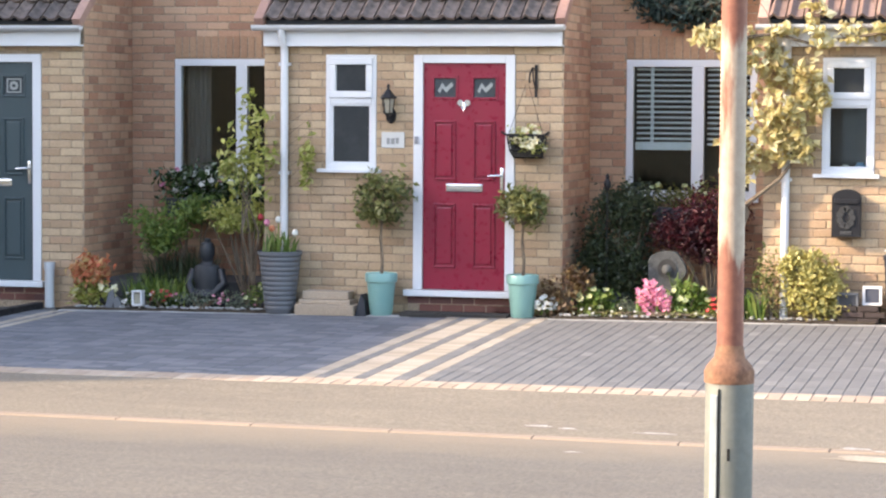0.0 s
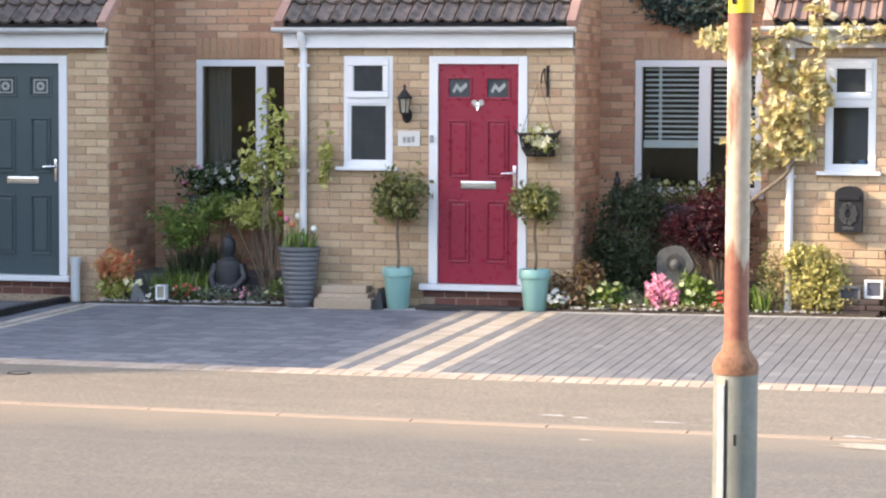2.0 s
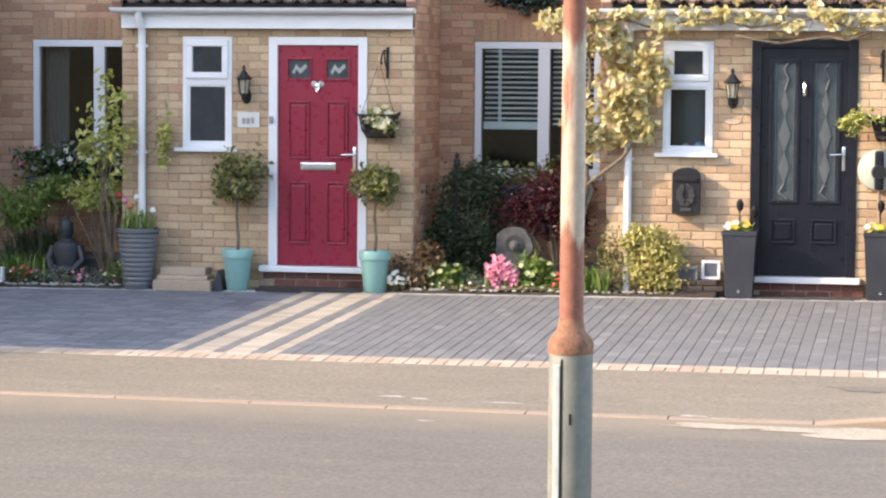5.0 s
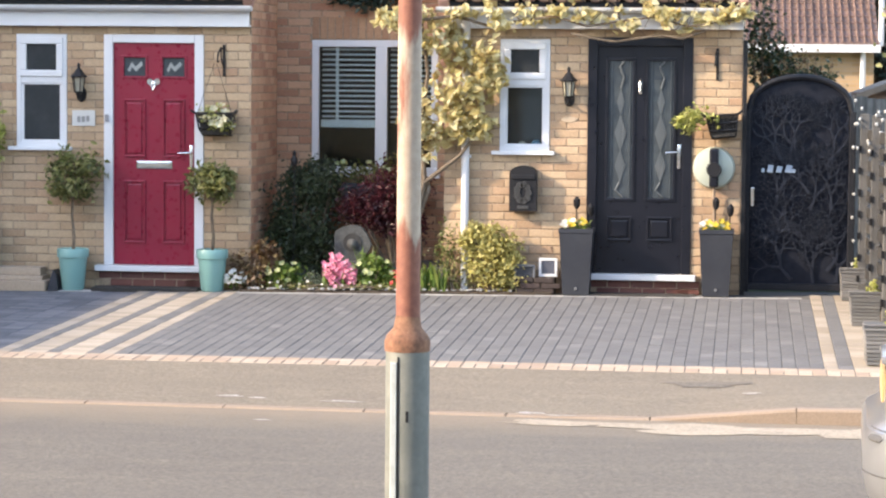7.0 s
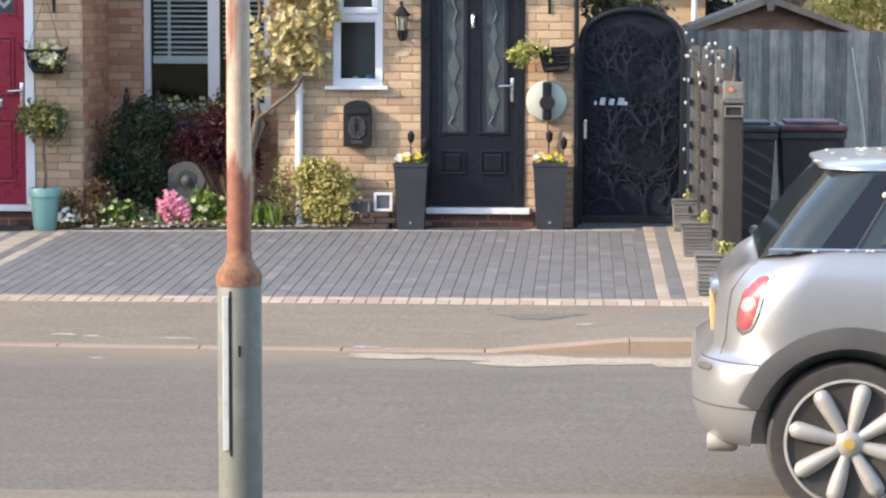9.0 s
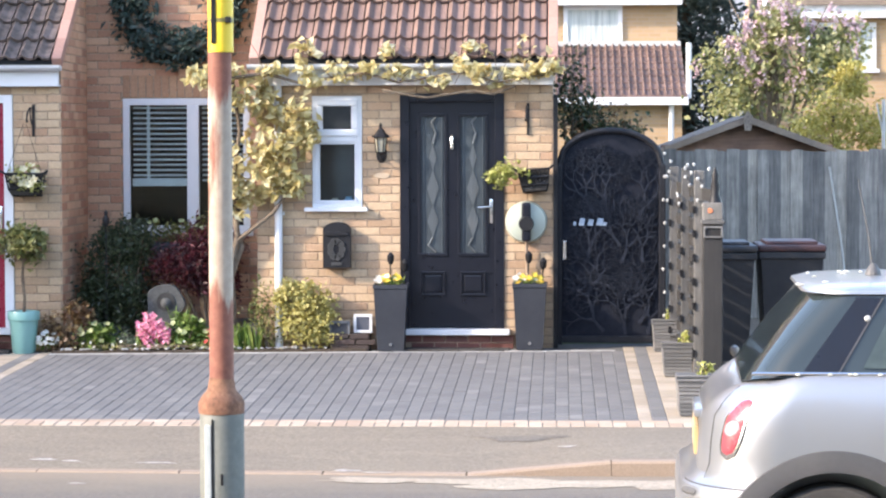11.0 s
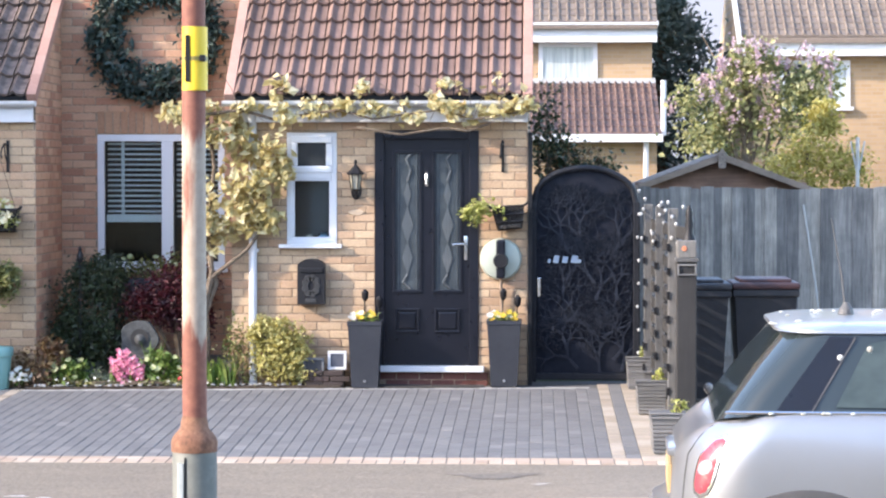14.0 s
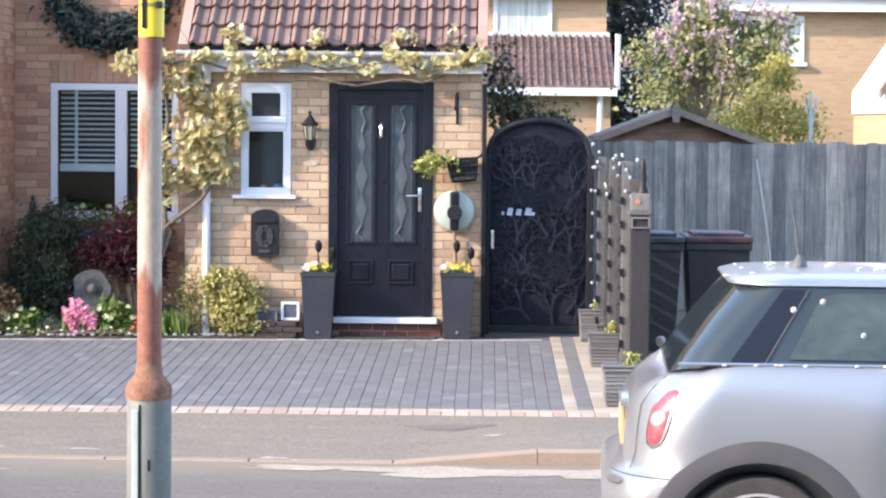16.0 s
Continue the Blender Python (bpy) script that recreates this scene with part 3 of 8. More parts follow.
SMALL_WIN = {"green": None, "red": (-6.784, -6.304, 1.39, 2.44), "black": (-2.253, -1.798, 1.40, 2.42)}
DOORS = {"green": (-10.545, -9.60), "red": (-5.949, -5.005), "black": (-1.451, -0.518)}
for n, (who, a, b) in enumerate(PORCHES):
    d0, d1 = DOORS[who]
    holes = [(d0, d1, -0.2, 2.44)]
    if SMALL_WIN[who]:
        holes.append(SMALL_WIN[who])
    w = structure("wall_porch_%d" % (n + 1), slab_with_holes(a, b, 0.0, 0.26, -0.1, 2.56, holes), MORTAR, "sunlit buff brick front wall of the %s-doored porch" % who, "wall")
    wb = brick_face(Matrix.Translation((a, 0, 0)), b - a, 0.09 if who != "green" else 0.04, lambda u: 2.55, [(p - a, q - a, r, s) for p, q, r, s in holes], rng)
    BRICK_JOBS.append((w, wb, BRICK))
    # the porch's side walls follow the roof slope
    for side, x in (("right", b), ("left", a)):
        lo, hi = (x - 0.2, x) if side == "right" else (x, x + 0.2)
        s = Solid().prism([(0.26, -0.1), (REC, -0.1), (REC, porch_top(REC)), (0.26, porch_top(0.26))], lo, hi, "X")
        s.prism([(0.0, 2.56), (0.26, 2.56), (0.26, porch_top(0.26)), (0.0, porch_top(0.0))], lo, hi, "X")
        rw = structure("wall_porch_%d_%s" % (n + 1, side), s, MORTAR, "buff brick side wall of the %s-doored porch" % who, "wall")
        if side == "right" and who != "black":
            m = Matrix.Translation((x, 0.0, 0)) @ Matrix.Rotation(radians(90), 4, "Z")
            rb = brick_face(m, REC - 0.012, 0.09 if who != "green" else 0.04, lambda u: porch_top(u) + 0.02, [], rng, shift=0.1)
            BRICK_JOBS.append((rw, rb, BRICK_RUST))
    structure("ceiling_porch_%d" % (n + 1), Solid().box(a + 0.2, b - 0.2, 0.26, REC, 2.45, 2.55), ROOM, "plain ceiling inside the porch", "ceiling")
    structure("porch_room_wall_%d" % (n + 1), Solid().box(a + 0.2, b - 0.2, REC - 0.06, REC - 0.01, 0.3, 2.45), ROOM, "inner wall of the porch, coloured dark for shade", "wall")
    # eaves: soffit box, fascia board and half-round gutter
    ev = thing("porch_eaves_%d" % (n + 1), "white plastic eaves of the porch", "eaves", kind="structure")
    part("fascia", Solid().box(a + 0.02, b - 0.0, -0.1, -0.08, 2.515, 2.70, 0.003).box(a + 0.02, b, -0.08, 0.0, 2.515, 2.53), WHITE, ev)
    g = Solid()
    prof = [(math.cos(t) * 0.056, math.sin(t) * 0.05) for t in [math.pi * (1 + k / 10) for k in range(11)]]
    inner = [(p * 0.9, q * 0.88) for p, q in prof][::-1]
    g.prism([(-0.158 + p, 2.705 + q) for p, q in prof + inner], a - 0.06, b + 0.03, "X")
    g.prism([(-0.158 + p, 2.705 + q) for p, q in prof], a - 0.064, a - 0.056, "X").prism([(-0.158 + p, 2.705 + q) for p, q in prof], b + 0.026, b + 0.034, "X")
    for q in (0.28, 0.72):
        xx = a + (b - a) * q
        g.prism([(-0.158 + p * 1.07, 2.705 + qq * 1.08) for p, qq in prof], xx - 0.03, xx + 0.03, "X")
    part("gutter", g, WHITE, ev, smooth=True)
    # roof: deck, interlocking tiles, verge tiles
    rf = thing("porch_roof_%d" % (n + 1), "brown interlocking concrete tiled porch roof", "roof", kind="structure")
    part("deck", Solid().prism([(-0.12, porch_roof_z(-0.12) - 0.06), (REC, porch_roof_z(REC) - 0.06), (REC, porch_roof_z(REC) - 0.02), (-0.12, porch_roof_z(-0.12) - 0.02)], a - 0.03, b + 0.03, "X"), BLACK, rf)
PW, GAUGE, ANG = 0.15, 0.30, radians(36.5)


def tile_mesh(mat, w):
    """One pantile: an S-shaped roll over a shallow pan, thick at its lower edge."""
    s = Solid()
    n = 8
    top, bot = [], []
    for k in range(n + 1):
        u = k / n
        h = 0.034 * (0.5 - 0.5 * math.cos(2 * math.pi * min(1, u / 0.55))) if u < 0.55 else -0.004 * math.sin(math.pi * (u - 0.55) / 0.45)
        top.append((u * w * 0.92, h))
    v, f = [], []
    for y, lift in ((0.0, 0.044), (GAUGE + 0.05, 0.004)):
        v += [(x, y, h + lift) for x, h in top] + [(x, y, h + lift - 0.024) for x, h in top]
    m = n + 1
    for k in range(n):
        f += [(k, k + 1, 2 * m + k + 1, 2 * m + k), (m + k + 1, m + k, 3 * m + k, 3 * m + k + 1), (k + 1, k, m + k, m + k + 1)]
    f += [(0, 2 * m, 3 * m, m), (n, m + n, 3 * m + n, 2 * m + n)]
    s.add(v, f)
    return s.mesh("tile", mat, True)


for n, (who, a, b) in enumerate(PORCHES):
    rf = bpy.data.objects["porch_roof_%d" % (n + 1)]
    mat = TILE if who == "black" else TILE_DARK
    cols = round((b - a - 0.1) / PW)
    w = (b - a - 0.1) / cols
    me = tile_mesh(mat, w)
    r2 = random.Random(n + 40)
    for row in range(6):
        for c in range(cols):
            y = -0.17 + row * GAUGE * math.cos(ANG)
            ob = new("tile", me)
            ob.parent = rf
            ob.matrix_local = Matrix.Translation((a + 0.05 + c * w, y, porch_roof_z(y) + r2.uniform(-0.002, 0.002))) @ Matrix.Rotation(ANG + radians(r2.uniform(-0.4, 0.4)), 4, "X")
        for x in (a - 0.045, b - 0.045):
            y = -0.18 + row * GAUGE * math.cos(ANG)
            ob = part("verge_tile", Solid().box(0, 0.09, 0, GAUGE + 0.02, -0.06, 0.035, 0.008), VERGE, rf)
            ob.matrix_local = Matrix.Translation((x, y, porch_roof_z(y) + 0.008)) @ Matrix.Rotation(ANG + radians(1.2), 4, "X")


# ---- windows ----
def bar_frame(s, x0, x1, z0, z1, y0, y1, t, c=0.006):
    """Four bars round an opening."""
    s.box(x0, x1, y0, y1, z0, z0 + t, c).box(x0, x1, y0, y1, z1 - t, z1, c)
    s.box(x0, x0 + t, y0 + 0.001, y1, z0 + t, z1 - t, c).box(x1 - t, x1, y0 + 0.001, y1, z0 + t, z1 - t, c)
    return s


def pane(x0, x1, z0, z1, y, parent, mat=GLASS):
    ob = part("pane", Solid().box(x0, x1, y, y + 0.012, z0, z1), mat, parent)
    ob.visible_shadow = False
    return ob


def toilet_window(name, x0, x1, z0, z1, lower=FROSTED):
    w = thing(name, "white plastic window with a small top light", "window", kind="structure")
    part("window_frame", bar_frame(Solid(), x0, x1, z0, z1, -0.015, 0.06, 0.045).box(x0 + 0.045, x1 - 0.045, -0.014, 0.06, z0 + 0.60, z0 + 0.66, 0.005), WHITE, w)
    part("sash", bar_frame(Solid(), x0 + 0.035, x1 - 0.035, z0 + 0.655, z1 - 0.03, -0.032, 0.03, 0.062, 0.01), WHITE, w)
    part("sash", bar_frame(Solid(), x0 + 0.04, x1 - 0.04, z0 + 0.04, z0 + 0.61, -0.006, 0.03, 0.03, 0.008), WHITE, w)
    pane(x0 + 0.09, x1 - 0.09, z0 + 0.71, z1 - 0.085, 0.005, w, FROSTED)
    pane(x0 + 0.065, x1 - 0.065, z0 + 0.065, z0 + 0.585, 0.01, w, lower)
    part("window_sill", Solid().box(x0 - 0.07, x1 + 0.05, -0.07, 0.03, z0 - 0.03, z0 + 0.004, 0.006), WHITE, w)
    # Flat sheet in the dark room colour, put there for the unlit interior.
    part("curtain", Solid().box(x0 + 0.02, x1 - 0.02, 0.2, 0.21, z0, z1), ROOM, w, "dark sheet standing in for the unlit interior")
    return w


toilet_window("window_3", *SMALL_WIN["red"])
toilet_window("window_4", *SMALL_WIN["black"], lower=GLASS)
for i, (nm, x0, x1) in enumerate(WINS):
    z0, z1, y = 1.13, 2.42, REC
    w = thing(nm, "white plastic casement window of the front room", "window", kind="structure")
    xm = x0 + 0.635 if i == 0 else x0 + 0.62
    part("window_frame", bar_frame(Solid(), x0, x1, z0, z1, y - 0.01, y + 0.06, 0.065).box(xm, xm + 0.115, y - 0.012, y + 0.06, z0 + 0.065, z1 - 0.065, 0.005), WHITE, w)
    pane(x0 + 0.06, xm + 0.005, z0 + 0.06, z1 - 0.06, y + 0.02, w)
    pane(xm + 0.11, x1 - 0.06, z0 + 0.06, z1 - 0.06, y + 0.02, w)
    part("window_sill", Solid().box(x0 - 0.03, x1 + 0.03, y - 0.06, y + 0.03, z0 - 0.035, z0 + 0.003, 0.006), WHITE, w)


# ---- front doors ----
def panel_face(s, x0, x1, y, z0, z1, raised=0.012):
    """A raised and fielded panel: a moulded edge, a hollow and a proud middle."""
    t = 0.018
    s.box(x0, x1, y - 0.018, y + 0.01, z0, z0 + t, 0.006).box(x0, x1, y - 0.018, y + 0.01, z1 - t, z1, 0.006)
    s.box(x0, x0 + t, y - 0.0175, y + 0.01, z0 + t, z1 - t, 0.006).box(x1 - t, x1, y - 0.0175, y + 0.01, z0 + t, z1 - t, 0.006)
    s.box(x0 + 0.034, x1 - 0.034, y - raised, y + 0.01, z0 + 0.034, z1 - 0.034, 0.011)


def front_door(name, f0, f1, mat, frame_mat, label, z0=0.30):
    """A panelled front door in its frame. The openings of the leaf and its fittings are added by the caller."""
    d = thing(name, label, "door", kind="structure")
    part("door_frame", Solid().box(f0, f0 + 0.085, -0.02, 0.07, z0, 2.44, 0.006).box(f1 - 0.085, f1, -0.02, 0.07, z0, 2.44, 0.006).box(f0 + 0.085, f1 - 0.085, -0.019, 0.07, 2.365, 2.44, 0.006), frame_mat, d)
    part("door_sill", Solid().box(f0 - 0.07, f1 + 0.05, -0.1, 0.07, z0 - 0.055, z0, 0.008), WHITE, d)
    part("threshold", Solid().box(f0, f1, 0.02, 0.2, -0.1, z0 - 0.055), MORTAR, d)
    return d


def panelled_leaf(d, x0, x1, z0, z1, mat, glass_style):
    y = 0.015
    w = x1 - x0
    cols = ((x0 + 0.125 * w, x0 + 0.395 * w), (x0 + 0.605 * w, x0 + 0.875 * w))
    holes = [(a - 0.0, b + 0.0, z1 - 0.31, z1 - 0.135) for a, b in cols]
    s = slab_with_holes(x0, x1, y, y + 0.05, z0, z1, holes)
    for a, b in cols:
        panel_face(s, a, b, y, z0 + 0.2, z0 + 0.785)
        panel_face(s, a, b, y, z0 + 1.0, z0 + 1.54)
        bar_frame(s, a - 0.02, b + 0.02, z1 - 0.33, z1 - 0.115, y - 0.012, y + 0.01, 0.022, 0.004)
    part("leaf", s, mat, d)
    for a, b in cols:
        pane(a, b, z1 - 0.31, z1 - 0.135, y + 0.01, d, GLASS_LEAD)
        zc, xc = z1 - 0.2225, (a + b) / 2
        if glass_style == "wave":
            ld = Solid().prism([(xc - 0.07, zc - 0.03), (xc - 0.03, zc + 0.045), (xc + 0.005, zc + 0.0), (xc + 0.06, zc + 0.05), (xc + 0.075, zc + 0.02), (xc + 0.01, zc - 0.045), (xc - 0.03, zc + 0.0), (xc - 0.05, zc - 0.05)], y + 0.004, y + 0.008)
            part("leaded_motif", ld, LEAD_WHITE, d, "pale wavy leaded-glass motif")
        else:
            ld = Solid()
            bar_frame(ld, a + 0.03, b - 0.03, z1 - 0.29, z1 - 0.155, y + 0.003, y + 0.008, 0.012, 0)
            for k in range(8):
                t = math.pi * k / 4
                cx, cz = xc + 0.032 * math.cos(t), zc + 0.03 * math.sin(t)
                ld.lathe([(0.016, 0), (0.012, 0.004)], cx, y + 0.002, cz, 8, axis="Y")
            part("leaded_motif", ld, LEAD_WHITE, d, "pale flower-pattern leaded glass")
    return y


LEAD_WHITE = painted("pale_leaded_glass", (0.3, 0.32, 0.31), 0.3)


def letter_plate(d, xc, zc, y, w=0.34):
    s = Solid().box(xc - w / 2, xc + w / 2, y - 0.014, y, zc - 0.036, zc + 0.036, 0.008)
    s.box(xc - w / 2 + 0.02, xc + w / 2 - 0.02, y - 0.022, y - 0.01, zc - 0.022, zc + 0.026, 0.006)
    part("letter_plate", s, CHROME, d, "polished chrome letter plate")


def lever(d, x, z, y, way=-1):
    s = Solid().box(x - 0.016, x + 0.016, y - 0.012, y, z - 0.12, z + 0.1, 0.006)
    s.tube([(x, y - 0.005, z + 0.03), (x, y - 0.045, z + 0.03), (x + way * 0.03, y - 0.055, z + 0.03), (x + way * 0.12, y - 0.052, z + 0.025)], [0.011, 0.011, 0.011, 0.009], 10)
    part("door_handle", s, CHROME, d, "chrome lever handle", True)


red_door = front_door("door_1", -5.949, -5.005, RED, WHITE, "crimson six-panel front door in a white frame, closed")
yf = panelled_leaf(red_door, -5.862, -5.092, 0.305, 2.365, RED, "wave")
letter_plate(red_door, -5.474, 1.235, yf)
lever(red_door, -5.125, 1.32, yf)
part("knocker", Solid().lathe([(0.0, -0.02), (0.022, -0.016), (0.026, 0)], -5.483, yf - 0.0, 1.985, 12, axis="Y").lathe([(0.03, -0.012), (0.034, 0)], -5.515, yf, 2.005, 10, axis="Y").lathe([(0.03, -0.012), (0.034, 0)], -5.45, yf, 2.005, 10, axis="Y").tube([(-5.50, yf - 0.02, 1.97), (-5.483, yf - 0.026, 1.93), (-5.465, yf - 0.02, 1.97)], 0.012, 8), CHROME, red_door, "small silver bee-shaped knocker", True)
part("doorbell", Solid().box(-5.935, -5.9, -0.045, -0.02, 1.63, 1.70, 0.006).lathe([(0.011, -0.006), (0.011, 0)], -5.918, -0.045, 1.665, 12, axis="Y"), painted("grey_plastic", (0.25, 0.25, 0.27), 0.4), red_door)

green_door = front_door("door_2", -10.545, -9.60, GREEN, WHITE, "dark green six-panel front door in a white frame, closed", 0.29)
yf = panelled_leaf(green_door, -10.46, -9.688, 0.295, 2.365, GREEN, "flower")
letter_plate(green_door, -10.075, 1.22, yf)
lever(green_door, -9.73, 1.33, yf)

black_door = front_door("door_3", -1.451, -0.505, BLACK, BLACK, "black panelled front door with two tall leaded panes, closed", 0.30)
x0, x1, z0, z1 = -1.366, -0.59, 0.305, 2.365
yf = 0.015
tall = [(-1.265, -1.045, 0.985, 2.235), (-0.905, -0.675, 0.985, 2.235)]
s = slab_with_holes(x0, x1, yf, yf + 0.05, z0, z1, tall)
for a, b, c, d in tall:
    bar_frame(s, a - 0.025, b + 0.025, c - 0.025, d + 0.025, yf - 0.012, yf + 0.01, 0.028, 0.005)
    panel_face(s, a, b, yf, 0.6, 0.82)
part("leaf", s, BLACK, black_door)
for a, b, c, d in tall:
    pane(a, b, c, d, yf + 0.012, black_door, GLASS_LEAD)
    xc = (a + b) / 2
    ld = Solid()
    for zc, hh, ww in ((1.28, 0.15, 0.05), (1.58, 0.17, 0.055), (1.86, 0.12, 0.035)):
        ld.prism([(xc - ww, zc), (xc, zc + hh), (xc + ww, zc), (xc, zc - hh)], yf + 0.004, yf + 0.009)
    ld.tube([(xc, yf + 0.006, 1.98), (xc + 0.03, yf + 0.006, 2.08), (xc - 0.01, yf + 0.006, 2.18), (xc + 0.03, yf + 0.006, 2.225)], 0.011, 6)
    ld.tube([(xc, yf + 0.006, 1.13), (xc - 0.04, yf + 0.006, 1.06), (xc + 0.03, yf + 0.006, 1.0)], 0.011, 6)
    for e in (a + 0.025, b - 0.03):
        ld.box(e, e + 0.006, yf + 0.004, yf + 0.009, c, d)
    part("leaded_motif", ld, DIM_LEAD, black_door, "pale diamond leaded-glass motif")
lever(black_door, -0.622, 1.38, yf)
part("knocker", Solid().box(-0.995, -0.962, yf - 0.03, yf, 1.93, 2.05, 0.008).tube([(-0.978, yf - 0.02, 2.06), (-0.978, yf - 0.05, 2.03), (-0.978, yf - 0.05, 1.95)], 0.012, 8), CHROME, black_door, "silver knocker", True)

# ---- pavers ----
PAVE_JOBS = []


def paver_place(x, y, l, w, along):
    """A paver lying flat, its long side along x or y; the top follows the drive."""
    z = drive_z(x, y)
    flat = Matrix.Rotation(radians(-90), 4, "X")
    m = Matrix.Translation((x, y, z + rng.uniform(-0.0015, 0.0015)))
    slope = Matrix.Rotation(math.atan(0.025), 4, "X")
    return (m @ slope @ flat, l, w, 0.03)


def pave_columns(x0, x1, y0, y1, wide=0.1, long=0.2):
    out = []
    n = round((x1 - x0) / wide)
    w = (x1 - x0) / n
    for i in range(n):
        y = y0 - (long / 2 if i % 2 else 0)
        while y < y1:
            a, b = max(y, y0), min(y + long, y1)
            if b - a > 0.04:
                out.append(paver_place(x0 + i * w + 0.0015, a + 0.005, round(w - 0.003, 3), round(b - a - 0.01, 3), "y"))
            y += long
    return out


YB = -4.72
left_drive = bpy.data.objects["drive_left"]
right_drive = bpy.data.objects["drive_right"]
PAVE_JOBS.append((right_drive, pave_columns(-4.63, 0.57, YB, -0.36), PAVER))
dark = pave_columns(-9.1, -5.55, YB, -0.36, 0.2, 0.1) + pave_columns(-9.24, -9.19, YB, -0.36, 0.05, 0.1) + pave_columns(-12.9, -9.34, YB, -0.36, 0.2, 0.1)
PAVE_JOBS.append((left_drive, sorted(dark, key=lambda p: -p[0].translation.x), PAVER_DARK))
stripes = [(-5.55, -5.43, 1), (-5.43, -5.35, 0), (-5.35, -5.15, 1), (-5.15, -5.06, 0), (-5.06, -4.85, 1), (-4.85, -4.74, 0), (-4.74, -4.63, 1)]
cream, strip = [], []
for a, b, pale in stripes:
    (cream if pale else strip).extend(pave_columns(a, b, YB, -0.1, b - a, 0.2 if b - a < 0.15 else 0.1))
for a, b, pale in ((0.57, 0.67, 1), (0.67, 0.78, 0), (0.78, 1.0, 1)):
    (cream if pale else strip).extend(pave_columns(a, b, YB, -0.05, b - a, 0.2 if b - a < 0.15 else 0.1))
left_cream = pave_columns(-9.34, -9.24, YB, -0.4, 0.1, 0.2) + pave_columns(-9.19, -9.1, YB, -0.4, 0.09, 0.2)
PAVE_JOBS.append((left_drive, left_cream, PAVER_CREAM))
PAVE_JOBS += [(right_drive, cream, PAVER_CREAM), (right_drive, strip, PAVER)]
border = []
x = 0.98
while x > -13:
    border.append(paver_place(x - 0.097, BORDER_Y + 0.003, 0.094, 0.194, "y"))
    x -= 0.1
x = 0.98
while x > -13:
    border.append(paver_place(x - 0.197, BORDER_Y + 0.206, 0.194, 0.1, "x"))
    x -= 0.2
PAVE_JOBS.append((right_drive, border, PAVER_BORDER))
# pale edging along the planted beds and doorsteps
edge = []
x = -9.3
while x < 0.5:
    if not (-5.95 < x < -5.0):
        edge.append(paver_place(x, -0.355 if x > -4.7 or x < -6.9 else -0.3, 0.196, 0.1, "x"))
    x += 0.2
PAVE_JOBS.append((right_drive, edge, PAVER_EDGE))

# planted beds between the porches
for nm, a, b in (("flower_bed_1", -9.17, -7.38), ("flower_bed_2", -4.56, -2.76)):
    sheet(nm, span(a, b, 10), span(0.0, REC, 8), lambda x, y: drive_z(x, 0) + 0.03 + 0.03 * noise.noise((x * 3, y * 3, 0)), SOIL, "dark soil bed between the porches", "flower bed")
for nm, a, b in (("bed_front_1", -9.35, -6.95), ("bed_front_2", -4.62, -1.75)):
    sheet(nm, span(a, b, 12), span(-0.25, 0.0, 3), lambda x, y: drive_z(x, 0) + 0.015 + 0.02 * noise.noise((x * 5, y * 5, 2)), SOIL, "dark soil strip behind pale edging", "flower bed")


# door steps of red plinth brick
for who, a, b in (("red", -5.99, -4.98), ("black", -1.46, -0.42), ("green", -10.6, -9.55)):
    st = thing("doorstep", "low red brick doorstep under the %s door" % who, "step", kind="structure")
    zb = drive_z(a, 0)
    part("step_core", Solid().box(a, b, -0.03, 0.03, zb - 0.1, 0.242), MORTAR, st)
    pl = []
    x = a
    while x < b - 0.05:
        for k in range(2):
            z = 0.242 - 0.07 * (k + 1)
            off = 0.11 * k
            pl.append((Matrix.Translation((min(x + off, b - 0.2), -0.036, z + 0.005)), min(0.2, b - min(x + off, b - 0.2)), 0.062, 0.02))
        x += 0.21
    BRICK_JOBS.append((st, pl, BRICK_RED))
structure("door_mat", Solid().box(-6.0, -5.0, -0.3, -0.08, 0.07, 0.112, 0.008), DARK_MAT, "dark coir mat in front of the crimson door", "mat")
structure("door_mat_2", Solid().box(-1.42, -0.45, -0.3, -0.06, 0.1, 0.132, 0.008), DARK_MAT, "dark mat in front of the black door", "mat")


# ---- downpipes, lanterns, signs on the walls ----
def downpipe(x, z_bottom, label):
    d = thing("downpipe", label, "drainpipe")
    s = Solid().tube([(x, -0.158, 2.68), (x, -0.158, 2.62), (x, -0.055, 2.5), (x, -0.055, 2.4), (x, -0.055, z_bottom)], 0.036, 14)
    part("pipe", s, WHITE, d, smooth=True)
    for z in (2.35, 1.35, 0.6):
        part("bracket", Solid().box(x - 0.05, x + 0.05, -0.075, 0.0, z - 0.015, z + 0.015, 0.004), WHITE, d)


downpipe(-7.17, drive_z(-7.17, 0) - 0.03, "white plastic downpipe on the crimson-doored porch")
downpipe(-2.56, drive_z(-2.56, 0) - 0.03, "white plastic downpipe on the black-doored porch")
part("drain_riser", Solid().lathe([(0.045, 0), (0.045, 0.36), (0.052, 0.36), (0.052, 0.43), (0.03, 0.43)], -9.48, -0.1, 0.05, 14), painted("pale_grey_plastic", (0.42, 0.45, 0.47), 0.5), None, "short pale grey plastic drain riser on the ground", True)
tagged(bpy.data.objects["drain_riser"], category="pipe")


